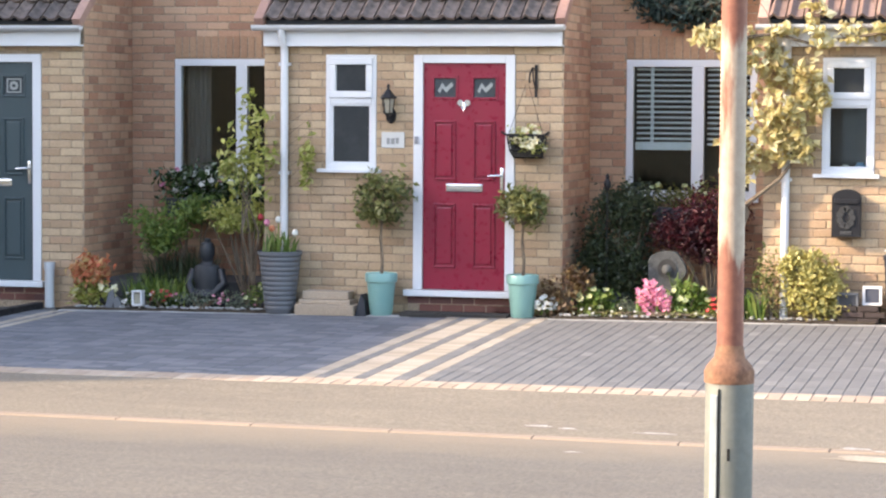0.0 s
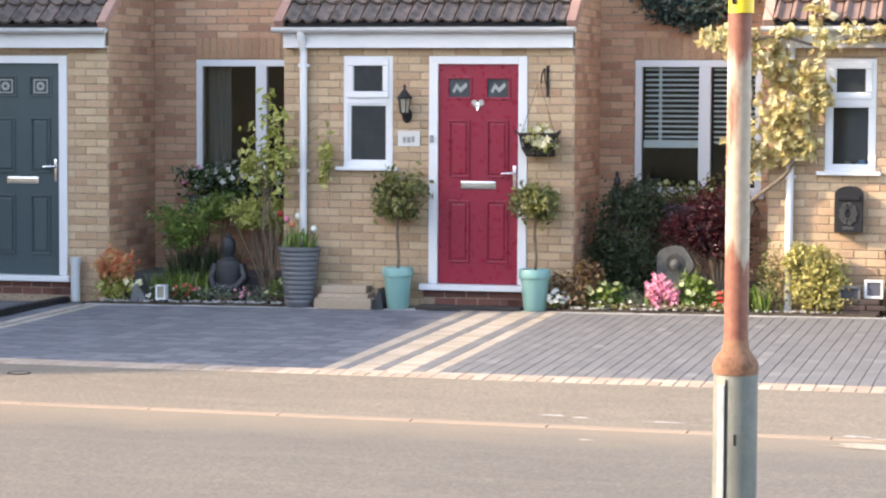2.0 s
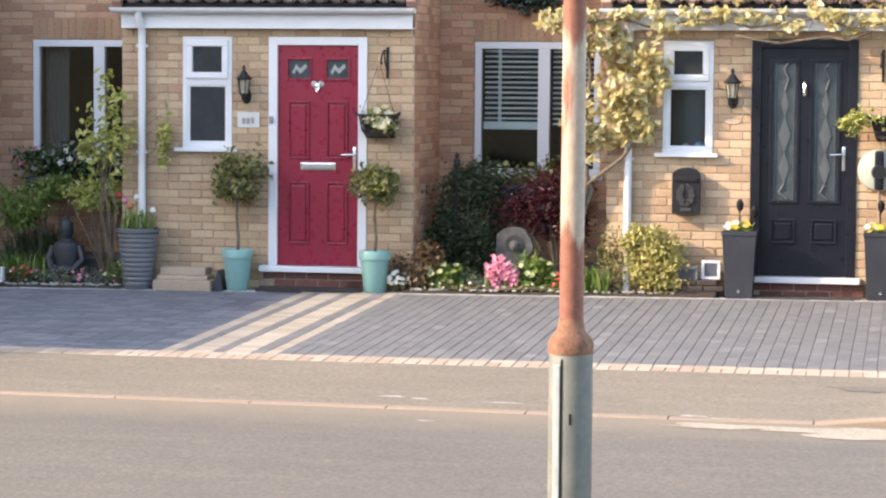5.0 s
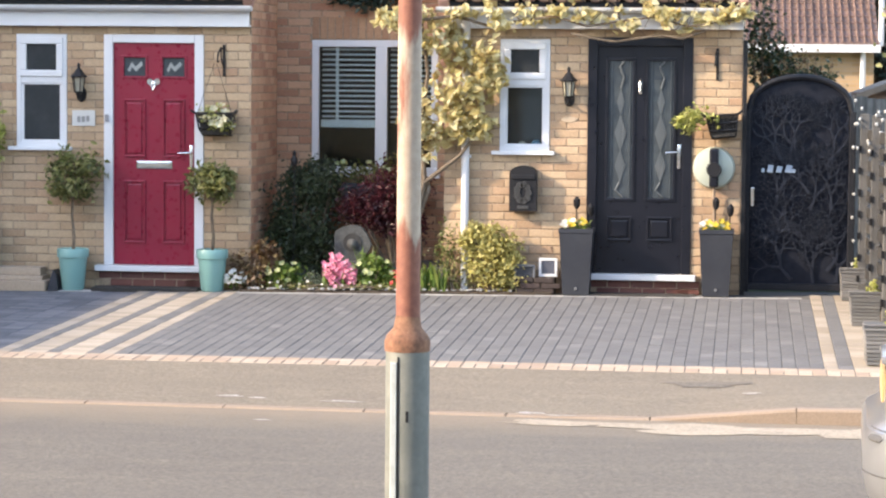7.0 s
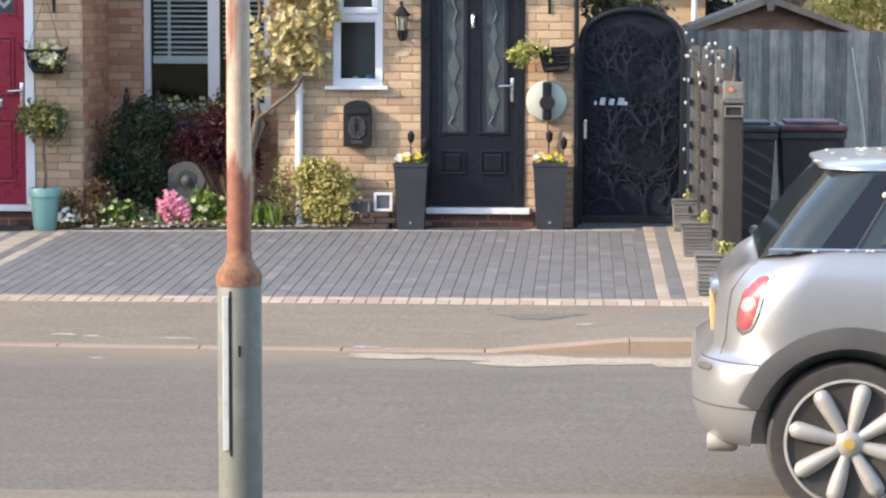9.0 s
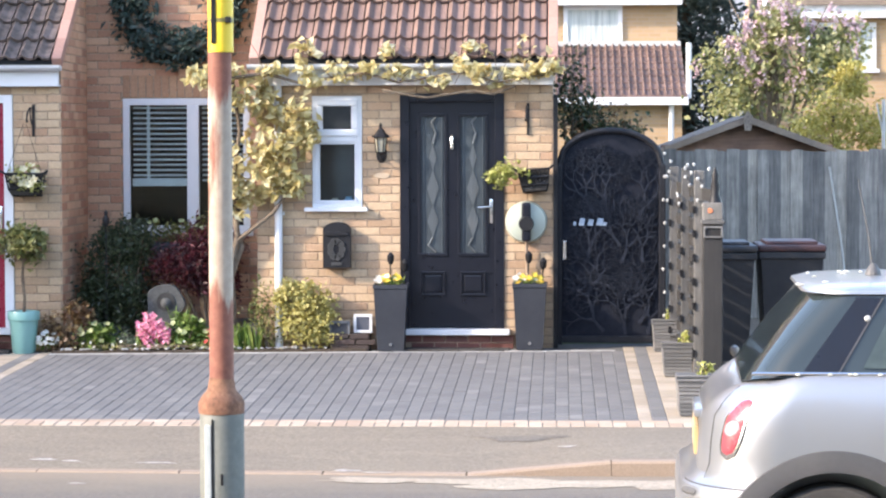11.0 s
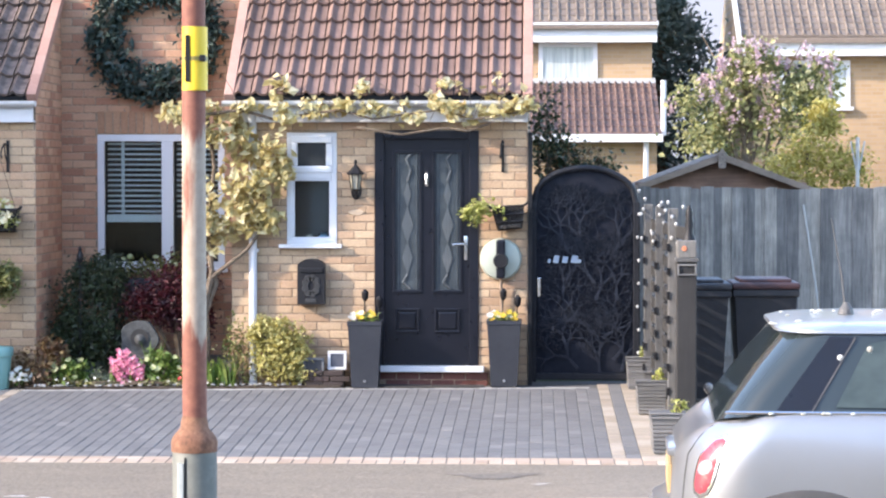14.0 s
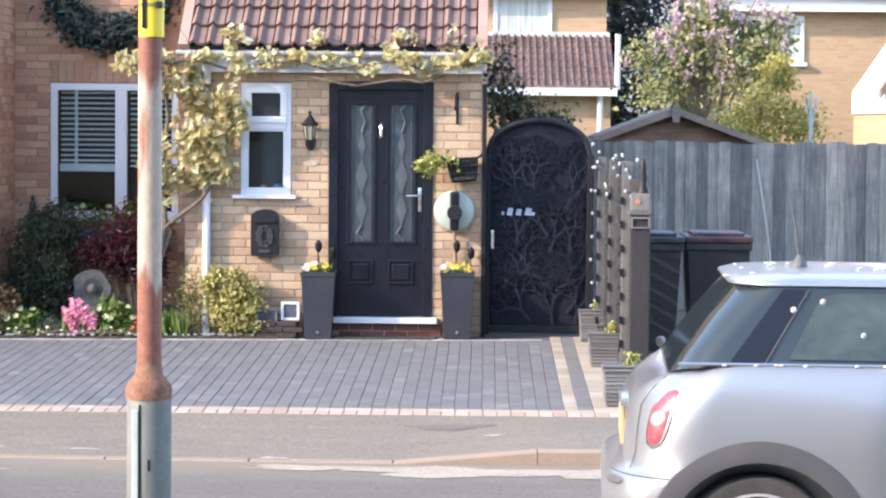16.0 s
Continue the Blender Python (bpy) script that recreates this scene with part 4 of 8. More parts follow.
def lantern(x, z):
    l = thing("wall_lantern", "black metal coach lantern with clear panes on the brick wall", "lantern", "porch lanterns", at=(x, 0, z))
    part("wall_plate", Solid().lathe([(0.045, -0.02), (0.05, 0)], 0, -0.005, -0.1, 16, axis="Y", sy=1.5), BLACK_METAL, l, smooth=True)
    part("arm", Solid().tube([(0, -0.02, -0.12), (0, -0.06, -0.15), (0, -0.1, -0.13), (0, -0.1, -0.09)], [0.012, 0.011, 0.011, 0.02], 8), BLACK_METAL, l, smooth=True)
    part("cup", Solid().lathe([(0.02, -0.1), (0.042, -0.085), (0.045, -0.075)], 0, -0.1, 0, 6), BLACK_METAL, l)
    for k in range(6):
        a = math.pi / 3 * k
        part("cage_bar", Solid().tube([(0.042 * math.cos(a), -0.1 + 0.042 * math.sin(a), -0.08), (0.06 * math.cos(a), -0.1 + 0.06 * math.sin(a), 0.06)], 0.005, 5), BLACK_METAL, l)
    part("cap", Solid().lathe([(0.075, 0.055), (0.078, 0.065), (0.045, 0.1), (0.03, 0.125), (0.014, 0.14), (0.012, 0.16), (0.018, 0.17), (0.004, 0.19)], 0, -0.1, 0, 6), BLACK_METAL, l)
    part("pane", Solid().lathe([(0.036, -0.075), (0.053, 0.055)], 0, -0.1, 0, 6), LANTERN_GLASS, l)
    return l


lantern(-6.165, 1.985)
lantern(-1.62, 1.985)


def wall_hook(x, z):
    h = thing("wall_hook", "black wrought-iron basket bracket on the brick wall", "bracket", "basket brackets")
    part("back_bar", Solid().box(x - 0.012, x + 0.012, -0.02, -0.004, z - 0.15, z + 0.14, 0.003), BLACK_METAL, h)
    part("scroll", Solid().tube([(x, -0.015, z + 0.1), (x - 0.01, -0.12, z + 0.11), (x - 0.015, -0.2, z + 0.06), (x - 0.02, -0.21, z + 0.0), (x - 0.02, -0.18, z - 0.02)], 0.008, 6).tube([(x, -0.015, z - 0.08), (x - 0.01, -0.08, z), (x - 0.01, -0.11, z + 0.1)], 0.007, 6), BLACK_METAL, h)


wall_hook(-4.813, 2.21)
wall_hook(-0.287, 2.21)
sign = thing("house_sign", "pale grey slate house plate with dark bars", "sign")
part("plate", Solid().box(-6.25, -6.035, -0.022, -0.006, 1.59, 1.735, 0.004), painted("pale_slate", (0.5, 0.5, 0.48), 0.6), sign)
for q, (a, b, z) in enumerate(((-6.2, -6.17, 1.65), (-6.16, -6.125, 1.65), (-6.115, -6.085, 1.655))):
    part("bar", Solid().box(a, b, -0.025, -0.021, z - 0.025, z + 0.03), painted("sign_grey", (0.22, 0.22, 0.22), 0.6) if q == 0 else bpy.data.materials["sign_grey"], sign)
oval = thing("oval_sign", "small faded oval plate under the lantern", "sign")
part("plate", Solid().lathe([(0.045, -0.012), (0.05, -0.004)], -1.62, -0.0, 1.695, 20, axis="Y", sx=1.5, sy=0.55), painted("tan_plate", (0.42, 0.32, 0.22), 0.6), oval, smooth=True)

post_box = thing("post_box", "black cast-metal post box with a domed top on the wall", "letter box")
xb, zb = -2.025, 0.86
out = [(-0.125, 0), (0.125, 0), (0.125, 0.34)] + [(0.125 * math.cos(a), 0.34 + 0.075 * math.sin(a)) for a in [math.pi * k / 10 for k in range(1, 10)]] + [(-0.125, 0.34)]
part("body", Solid().prism([(xb + p, zb + q) for p, q in out], -0.11, -0.004), BLACK_METAL, post_box)
part("flap", Solid().box(xb - 0.105, xb + 0.105, -0.125, -0.108, zb + 0.29, zb + 0.33, 0.006), BLACK_METAL, post_box)
PEWTER = painted("worn_pewter", (0.04, 0.04, 0.04), 0.5, 0.4, (0.12, 0.12, 0.12), 0.3)
for k in range(9):
    a = 2 * math.pi * k / 9
    part("rosette", Solid().lathe([(0.03, -0.012), (0.034, 0)], xb + 0.055 * math.cos(a), -0.109, zb + 0.17 + 0.075 * math.sin(a), 8, axis="Y"), PEWTER, post_box)
part("name_strip", Solid().box(xb - 0.05, xb + 0.05, -0.118, -0.108, zb + 0.02, zb + 0.05, 0.003), PEWTER, post_box)

charger = thing("car_charger", "round pale green wall plate carrying a black vehicle charger", "charger")
part("back_plate", Solid().lathe([(0.19, 0), (0.19, -0.03), (0.175, -0.055), (0.12, -0.075), (0.0, -0.08)], -0.305, -0.004, 1.272, 32, axis="Y"), painted("pale_sage_plastic", (0.36, 0.4, 0.34), 0.35, 0.2), charger, "domed pale sage plate", True)
part("unit", Solid().box(-0.345, -0.262, -0.15, -0.06, 1.1, 1.45, 0.02), BLACK, charger)
part("socket", Solid().lathe([(0.062, -0.05), (0.07, 0)], -0.303, -0.13, 1.26, 20, axis="Y"), BLACK_METAL, charger, smooth=True)
part("cable", Solid().tube([(-0.305, -0.07, 1.1), (-0.3, -0.05, 0.9), (-0.29, -0.04, 0.75), (-0.275, -0.06, 0.7)], 0.012, 8), painted("tan_cable", (0.28, 0.2, 0.14), 0.6), charger)


# ---- plants ----
def foliage(blobs, n, size, seed, clumps=14, flat=0.0, slim=0.5, spread=0.28):
    """Many small folded leaves in clumps; blobs: (centre, radii)."""
    r = np.random.RandomState(seed)
    cs, sc = [], []
    per = max(1, clumps // len(blobs))
    for c, rad in blobs:
        c, rad = np.array(c, float), np.array(rad, float)
        d = r.normal(size=(per, 3))
        d /= np.linalg.norm(d, axis=1)[:, None]
        cs.append(c + d * rad * (r.uniform(0.25, 1.0, (per, 1)) ** 0.5) * 0.85)
        sc.append(np.tile(rad * spread, (per, 1)))
    cs, sc = np.concatenate(cs), np.concatenate(sc)
    k = r.randint(len(cs), size=n)
    pos = cs[k] + r.normal(size=(n, 3)) * sc[k]
    nrm = r.normal(size=(n, 3)) + np.array([-0.3, -0.6, 0.9 + flat * 3])
    nrm /= np.linalg.norm(nrm, axis=1)[:, None]
    a = np.cross(nrm, r.normal(size=(n, 3)))
    a /= np.linalg.norm(a, axis=1)[:, None]
    b = np.cross(nrm, a)
    s = size * r.uniform(0.6, 1.3, (n, 1))
    v = np.stack([pos - a * s * 0.5, pos + b * s * slim * 0.5 + nrm * s * 0.12, pos + a * s * 0.5 - nrm * s * 0.1, pos - b * s * slim * 0.5 + nrm * s * 0.12], 1).reshape(-1, 3)
    s = Solid()
    i = np.arange(n) * 4
    s.v = v.tolist()
    s.f = np.concatenate([np.stack([i, i + 1, i + 2], 1), np.stack([i, i + 2, i + 3], 1)]).tolist()
    return s


def leaf_part(name, solid, mat, parent, label=""):
    me = bpy.data.meshes.new(name)
    me.from_pydata(solid.v, [], solid.f)
    me.materials.append(mat)
    ob = new(name, me)
    ob.parent = parent
    return tagged(ob, label, kind="stuff")


def blades(x0, x1, y0, y1, z, n, h, w, seed, lean=0.35):
    """Upright narrow leaves rooted in a patch."""
    r = random.Random(seed)
    s = Solid()
    for _ in range(n):
        x, y = r.uniform(x0, x1), r.uniform(y0, y1)
        a, hh = r.uniform(0, 2 * math.pi), h * r.uniform(0.5, 1.1)
        dx, dy = math.cos(a), math.sin(a)
        k = lean * hh * r.uniform(0.2, 1.3)
        ww = w * r.uniform(0.6, 1.2)
        p = [(x - dy * ww, y + dx * ww, z), (x + dy * ww, y - dx * ww, z), (x + dx * k * 0.4 + dy * ww, y + dy * k * 0.4 - dx * ww, z + hh * 0.6),
             (x + dx * k * 0.4 - dy * ww, y + dy * k * 0.4 + dx * ww, z + hh * 0.6), (x + dx * k, y + dy * k, z + hh)]
        s.add(p, [(0, 1, 2, 3), (3, 2, 4)])
    return s


def flower_heads(pts, r, petals, seed):
    """Small cupped flowers made of separate petals round a centre."""
    rr = random.Random(seed)
    s = Solid()
    for c in pts:
        t0 = rr.uniform(0, 6)
        tilt = Matrix.Rotation(rr.uniform(-0.6, 0.6), 4, "Y") @ Matrix.Rotation(rr.uniform(0.3, 1.2), 4, "X")
        for k in range(petals):
            m = Matrix.Translation(c) @ tilt @ Matrix.Rotation(t0 + 2 * math.pi * k / petals, 4, "Z")
            q = r * rr.uniform(0.8, 1.15)
            s.add([m @ Vector(p) for p in ((0, 0, 0), (q * 0.6, -q * 0.4, q * 0.25), (q, 0, q * 0.35), (q * 0.6, q * 0.4, q * 0.25))], [(0, 1, 2), (0, 2, 3)])
    return s


def scatter(blob, n, seed, front=True):
    r = random.Random(seed)
    c, rad = blob
    out = []
    while len(out) < n:
        d = Vector((r.gauss(0, 1), r.gauss(0, 1), r.gauss(0, 1))).normalized()
        if front and (d.y > 0.3 or d.z < -0.5):
            continue
        out.append(Vector((c[0] + d.x * rad[0], c[1] + d.y * rad[1], c[2] + d.z * rad[2])))
    return out


def bush(name, label, blobs, n, size, mat, seed, base=None, stem=0.01, clumps=16, slim=0.5, category="shrub", flowers=None, group="", spread=0.28):
    t = thing(name, label, category, group)
    c0 = blobs[0][0]
    base = base or (c0[0], c0[1], drive_z(c0[0], 0) + 0.0)
    r = random.Random(seed)
    tw = Solid()
    for c, rad in blobs:
        for _ in range(4):
            e = Vector(c) + Vector((r.uniform(-1, 1) * rad[0], r.uniform(-1, 1) * rad[1], r.uniform(-0.2, 0.7) * rad[2])) * 0.7
            m = Vector(base).lerp(e, 0.5) + Vector((r.uniform(-0.04, 0.04), 0, 0.03))
            tw.tube([base, m, e], [stem, stem * 0.7, stem * 0.3], 5)
    tagged(part("stem", tw, BARK, t), kind="stuff")
    leaf_part("leaves", foliage(blobs, n, size, seed, clumps, slim=slim, spread=spread), mat, t)
    if flowers:
        fm, fn, fr, fp = flowers
        pts = [p for i, b in enumerate(blobs) for p in scatter(b, fn, seed + i)]
        leaf_part("flowers", flower_heads(pts, fr, fp, seed), fm, t)
    return t


def ball_tree(x, y, label, seed, r=0.29, zc=1.1):
    z0 = drive_z(x, y)
    p = thing("plant_pot", "round glazed turquoise plant pot with a rolled rim", "pot", "turquoise pots beside the door", at=(x, y, z0))
    part("pot_body", Solid().lathe([(0.095, 0.0), (0.105, 0.02), (0.128, 0.27), (0.131, 0.30), (0.145, 0.305), (0.148, 0.37), (0.14, 0.385), (0.128, 0.38), (0.124, 0.33), (0.1, 0.32)], 0, 0, 0, 32), TEAL, p, smooth=True)
    part("soil", Solid().lathe([(0.122, 0.33), (0.06, 0.345), (0.0, 0.35)], 0, 0, 0, 20), SOIL, p)
    t = thing("standard_tree", label, "tree", "clipped trees in pots", at=(x, y, z0))
    rr = random.Random(seed)
    tr = Solid().tube([(0, 0, 0.33), (0.01, 0.005, 0.5), (-0.008, 0, 0.68), (0.006, 0, zc - z0 - 0.1)], [0.017, 0.014, 0.013, 0.011], 8)
    part("trunk", tr, BARK, t)
    br = Solid()
    for _ in range(26):
        d = Vector((rr.gauss(0, 1), rr.gauss(0, 1), rr.gauss(0.3, 1))).normalized()
        br.tube([(0, 0, zc - z0 - 0.2), Vector((0, 0, zc - z0)) + d * r * 0.45, Vector((0, 0, zc - z0)) + d * r * 0.9], [0.006, 0.004, 0.002], 4)
    tagged(part("branchwork", br, BARK, t), kind="stuff")
    leaf_part("crown", foliage([((0, 0, zc - z0), (r, r, r * 0.9))], 900, 0.068, seed, 42, slim=0.5, spread=0.17), OLIVE_LEAF, t)



tagged(part("drive_edging", Solid().box(-9.62, -9.53, -2.6, -0.12, 0.0, 0.1, 0.01), BLACK_METAL, None, "low black edging strip between the two drives"), category="edging")

# ---- pots and plants along the house ----
ball_tree(-6.195, -0.2, "clipped olive-green ball tree on a thin stem", 21, 0.29, 1.12)
ball_tree(-4.88, -0.2, "smaller sparse ball tree on a thin stem", 22, 0.235, 1.1)

z = drive_z(-7.15, 0)
gp = thing("tall_planter", "tall tapering ribbed slate-grey planter", "planter", at=(-7.155, -0.22, z))
prof = [(0.125, 0.0)]
for k in range(11):
    h = 0.03 + k * 0.045
    r = 0.13 + 0.066 * h / 0.55
    prof += [(r, h), (r + 0.006, h + 0.012), (r + 0.006, h + 0.028), (r, h + 0.04)]
prof += [(0.205, 0.535), (0.207, 0.57), (0.19, 0.57), (0.18, 0.5), (0.1, 0.49)]
part("pot_body", Solid().lathe(prof, 0, 0, 0, 36), SLATE_POT, gp, smooth=True)
part("soil", Solid().lathe([(0.185, 0.5), (0.1, 0.52), (0, 0.525)], 0, 0, 0, 24), SOIL, gp)
tul = thing("tulip_clump", "tulips with pink and cream heads in the grey planter", "flowers")
leaf_part("leaves", blades(-7.3, -7.02, -0.34, -0.1, z + 0.5, 60, 0.24, 0.012, 4, 0.5), GREEN_LEAF, tul)
for i, (x, h, m) in enumerate(((-7.33, 0.92, RED_PETAL), (-7.27, 0.87, PINK), (-7.16, 0.9, WHITE_PETAL), (-7.0, 0.78, WHITE_PETAL), (-7.22, 0.82, CORAL))):
    part("flower_stem", Solid().tube([(-7.16, -0.22, z + 0.5), ((x - 7.16) / 2, -0.24, (z + 0.5 + h) / 2 + 0.05), (x, -0.26, h)], 0.005, 5), GREEN_LEAF, tul)
    part("flower_head", Solid().lathe([(0.008, -0.005), (0.028, 0.015), (0.03, 0.035), (0.018, 0.055), (0.004, 0.06)], x, -0.26, h, 10), m, tul, smooth=True)

# climbing shrub against the downpipe
cl = thing("climbing_shrub", "open yellow-green shrub with arching twigs against the porch corner", "shrub")
tw = Solid()
r = random.Random(8)
for k in range(5):
    e = (r.uniform(-7.75, -7.05), r.uniform(-0.3, -0.05), r.uniform(1.2, 2.15))
    tw.tube([(-7.5 + r.uniform(-0.05, 0.05), 0.05, 0.15), (-7.5 + r.uniform(-0.1, 0.1), -0.05, 0.8), ((e[0] - 7.5) / 2, -0.12, (e[2] + 0.9) / 2), e], [0.012, 0.009, 0.006, 0.002], 5)
for k in range(7):
    x = r.uniform(-6.98, -6.85)
    tw.tube([(-7.12, -0.1, 1.2 + 0.1 * k), (x, -0.12, 1.35 + 0.1 * k), (x + 0.02, -0.13, 0.95 + 0.12 * k)], [0.004, 0.003, 0.0015], 4)
part("stem", tw, BARK, cl)
leaf_part("leaves", foliage([((-7.5, -0.12, 1.75), (0.22, 0.14, 0.36)), ((-7.66, -0.1, 1.5), (0.17, 0.12, 0.2)), ((-7.36, -0.15, 1.5), (0.2, 0.13, 0.3)), ((-7.55, -0.1, 1.2), (0.25, 0.15, 0.25)), ((-6.95, -0.12, 1.5), (0.08, 0.06, 0.35))], 520, 0.085, 9, 46, slim=0.5, spread=0.24), LIME_LEAF, cl)

# bed between the green and crimson doors
bush("photinia", "low shrub with coral new leaves over green", [((-9.02, -0.12, 0.42), (0.2, 0.12, 0.15))], 460, 0.085, CORAL, 31, clumps=16)
bush("photinia", "pale green base leaves of a low shrub", [((-9.02, -0.14, 0.22), (0.22, 0.1, 0.14))], 420, 0.08, LIME_LEAF, 32, clumps=16, flowers=(CREAM_PETAL, 9, 0.04, 5))
lav = thing("ornamental_grass", "dark green grassy clump on the soil", "grass")
leaf_part("blades", blades(-8.75, -8.15, -0.05, 0.5, 0.08, 520, 0.3, 0.007, 41, 0.6), GREEN_LEAF, lav)
leaf_part("dark_blades", blades(-8.65, -8.1, 0.25, 0.8, 0.08, 620, 0.5, 0.009, 42, 0.45), DARK_LEAF, lav)
bush("green_maple", "low spreading green maple", [((-8.5, 0.4, 0.82), (0.36, 0.2, 0.17)), ((-8.2, 0.45, 0.95), (0.26, 0.15, 0.13)), ((-8.62, 0.35, 0.66), (0.22, 0.15, 0.12))], 2200, 0.055, GREEN_LEAF, 33, base=(-8.3, 0.55, 0.06), stem=0.014, clumps=30)
bush("golden_maple", "small golden-green maple on a slender stem", [((-7.62, 0.1, 0.98), (0.28, 0.18, 0.14)), ((-7.8, 0.1, 0.9), (0.2, 0.15, 0.1)), ((-7.45, 0.05, 0.88), (0.16, 0.12, 0.12))], 1300, 0.06, LIME_LEAF, 34, base=(-7.62, 0.25, 0.06), stem=0.014, clumps=26)
bush("window_box_plants", "dark glossy evergreen leaves below the window", [((-8.35, 0.98, 1.18), (0.4, 0.14, 0.2)), ((-7.9, 0.98, 1.14), (0.3, 0.14, 0.18))], 1700, 0.075, GLOSSY_LEAF, 35, base=(-8.2, 1.02, 0.9), clumps=34, flowers=(PINK, 4, 0.035, 5))
leaf_part("white_blossom", flower_heads(scatter(((-8.1, 0.95, 1.16), (0.5, 0.12, 0.17)), 16, 350), 0.038, 5, 351), WHITE_PETAL, bpy.data.objects["window_box_plants"])
wb = thing("window_box", "dark trough fixed under the window", "planter")
part("trough", Solid().box(-8.7, -7.75, 0.92, 1.24, 0.88, 1.06, 0.01), CHARCOAL, wb)
# seated garden statue, one plain mesh
st = Solid()
sx, sy, sz = -7.98, 0.12, 0.0
st.lathe([(0.17, 0.0), (0.18, 0.03), (0.16, 0.07), (0.17, 0.1), (0.19, 0.14), (0.17, 0.2), (0.13, 0.24)], sx, sy, sz, 24, sy=0.75)
st.lathe([(0.12, 0.2), (0.125, 0.3), (0.14, 0.4), (0.12, 0.46), (0.06, 0.49), (0.05, 0.52)], sx, sy, sz, 24, sy=0.65)
st.lathe([(0.04, 0.5), (0.062, 0.54), (0.07, 0.59), (0.068, 0.64), (0.056, 0.675), (0.03, 0.69), (0.03, 0.71), (0.012, 0.725)], sx, sy, sz, 20)
for q in (-1, 1):
    st.tube([(sx + q * 0.13, sy, sz + 0.43), (sx + q * 0.175, sy - 0.03, sz + 0.3), (sx + q * 0.1, sy - 0.12, sz + 0.2), (sx, sy - 0.14, sz + 0.19)], [0.04, 0.042, 0.035, 0.025], 10)
    st.tube([(sx + q * 0.06, sy - 0.02, sz + 0.14), (sx + q * 0.2, sy - 0.06, sz + 0.11), (sx + q * 0.05, sy - 0.15, sz + 0.1)], [0.06, 0.055, 0.04], 10)
tagged(part("garden_statue", st, painted("dark_stone", (0.016, 0.019, 0.024), 0.55, 0.4, (0.04, 0.045, 0.05)), None, "dark stone seated garden statue among the plants", True), category="statue")
bush("stonecrop", "grey-green low mat with pink flowers", [((-8.0, -0.1, 0.16), (0.3, 0.1, 0.07)), ((-7.6, -0.1, 0.16), (0.25, 0.1, 0.08))], 700, 0.03, GREY_LEAF, 36, clumps=40, flowers=(PINK, 7, 0.018, 5), category="plant")
bush("stonecrop", "low mat of dark leaves with cream flowers", [((-8.5, -0.12, 0.15), (0.3, 0.1, 0.07))], 420, 0.03, DARK_LEAF, 37, clumps=30, flowers=(WHITE_PETAL, 8, 0.02, 5), category="plant")
bush("primrose", "small plants with red and cream flowers", [((-7.4, -0.12, 0.2), (0.14, 0.1, 0.1))], 200, 0.04, GREEN_LEAF, 38, clumps=12, flowers=(CREAM_GREEN, 8, 0.025, 5), category="plant")
bush("primrose", "low plants with dark red flowers", [((-8.35, -0.13, 0.17), (0.1, 0.08, 0.08))], 160, 0.04, GREEN_LEAF, 39, clumps=10, flowers=(RED_PETAL, 9, 0.025, 5), category="plant")
gl = thing("garden_lantern", "small white-framed lantern box on the soil", "lantern")
part("case", bar_frame(Solid(), -8.6, -8.5, 0.1, 0.24, -0.24, -0.15, 0.014, 0.002), WHITE, gl)
part("pane", Solid().box(-8.588, -8.512, -0.215, -0.2, 0.114, 0.226), LANTERN_GLASS, gl)
for k, (x, tilt, h) in enumerate(((-8.84, 14, 0.2), (-8.74, -8, 0.13))):
    ob = part("slate_piece", Solid().prism([(-0.035, 0), (0.045, 0), (0.03, h * 0.7), (0.005, h), (-0.03, h * 0.8)], -0.012, 0.012), SLATE_POT, None, "upright shard of grey slate edging the bed")
    tagged(ob, category="stone", group="slate shards")
    ob.matrix_world = pose(x, -0.22, 0.055, 0, tilt, 0)
# pebbles along the bed fronts
r = random.Random(77)
peb = Solid()
for k in range(240):
    x = r.uniform(-9.2, -7.3) if k % 2 else r.uniform(-4.55, -2.0)
    q = r.uniform(0.008, 0.022)
    peb.lathe([(q * 0.5, 0), (q, q * 0.5), (q * 0.5, q)], x, r.uniform(-0.26, -0.12), drive_z(x, 0) + 0.02, 6, sx=r.uniform(0.8, 1.4))
tagged(part("pebbles", peb, PAVER_EDGE, None, "pale pebbles strewn along the bed edge"), category="pebbles", kind="stuff")

# stone step beside the grey planter
sp = thing("garden_step", "two-tier sandstone garden step against the wall", "step")
zs = drive_z(-6.75, 0) - 0.01
STONE = pieces("sandstone_slab", [(0, (0.34, 0.26, 0.19)), (1, (0.42, 0.33, 0.25))], 0.88)
part("lower_slab", Solid().box(-6.98, -6.42, -0.34, -0.02, zs, zs + 0.1, 0.012), STONE, sp)
part("upper_slab", Solid().box(-6.96, -6.47, -0.27, -0.02, zs + 0.1, zs + 0.14, 0.008).box(-6.94, -6.5, -0.22, -0.02, zs + 0.14, zs + 0.215, 0.01), STONE, sp)
tagged(part("slate_wedge", Solid().prism([(-6.42, zs), (-6.31, zs), (-6.33, zs + 0.15), (-6.36, zs + 0.2)], -0.3, -0.1), CHARCOAL, None, "dark slate wedge leaning by the step"), category="stone")


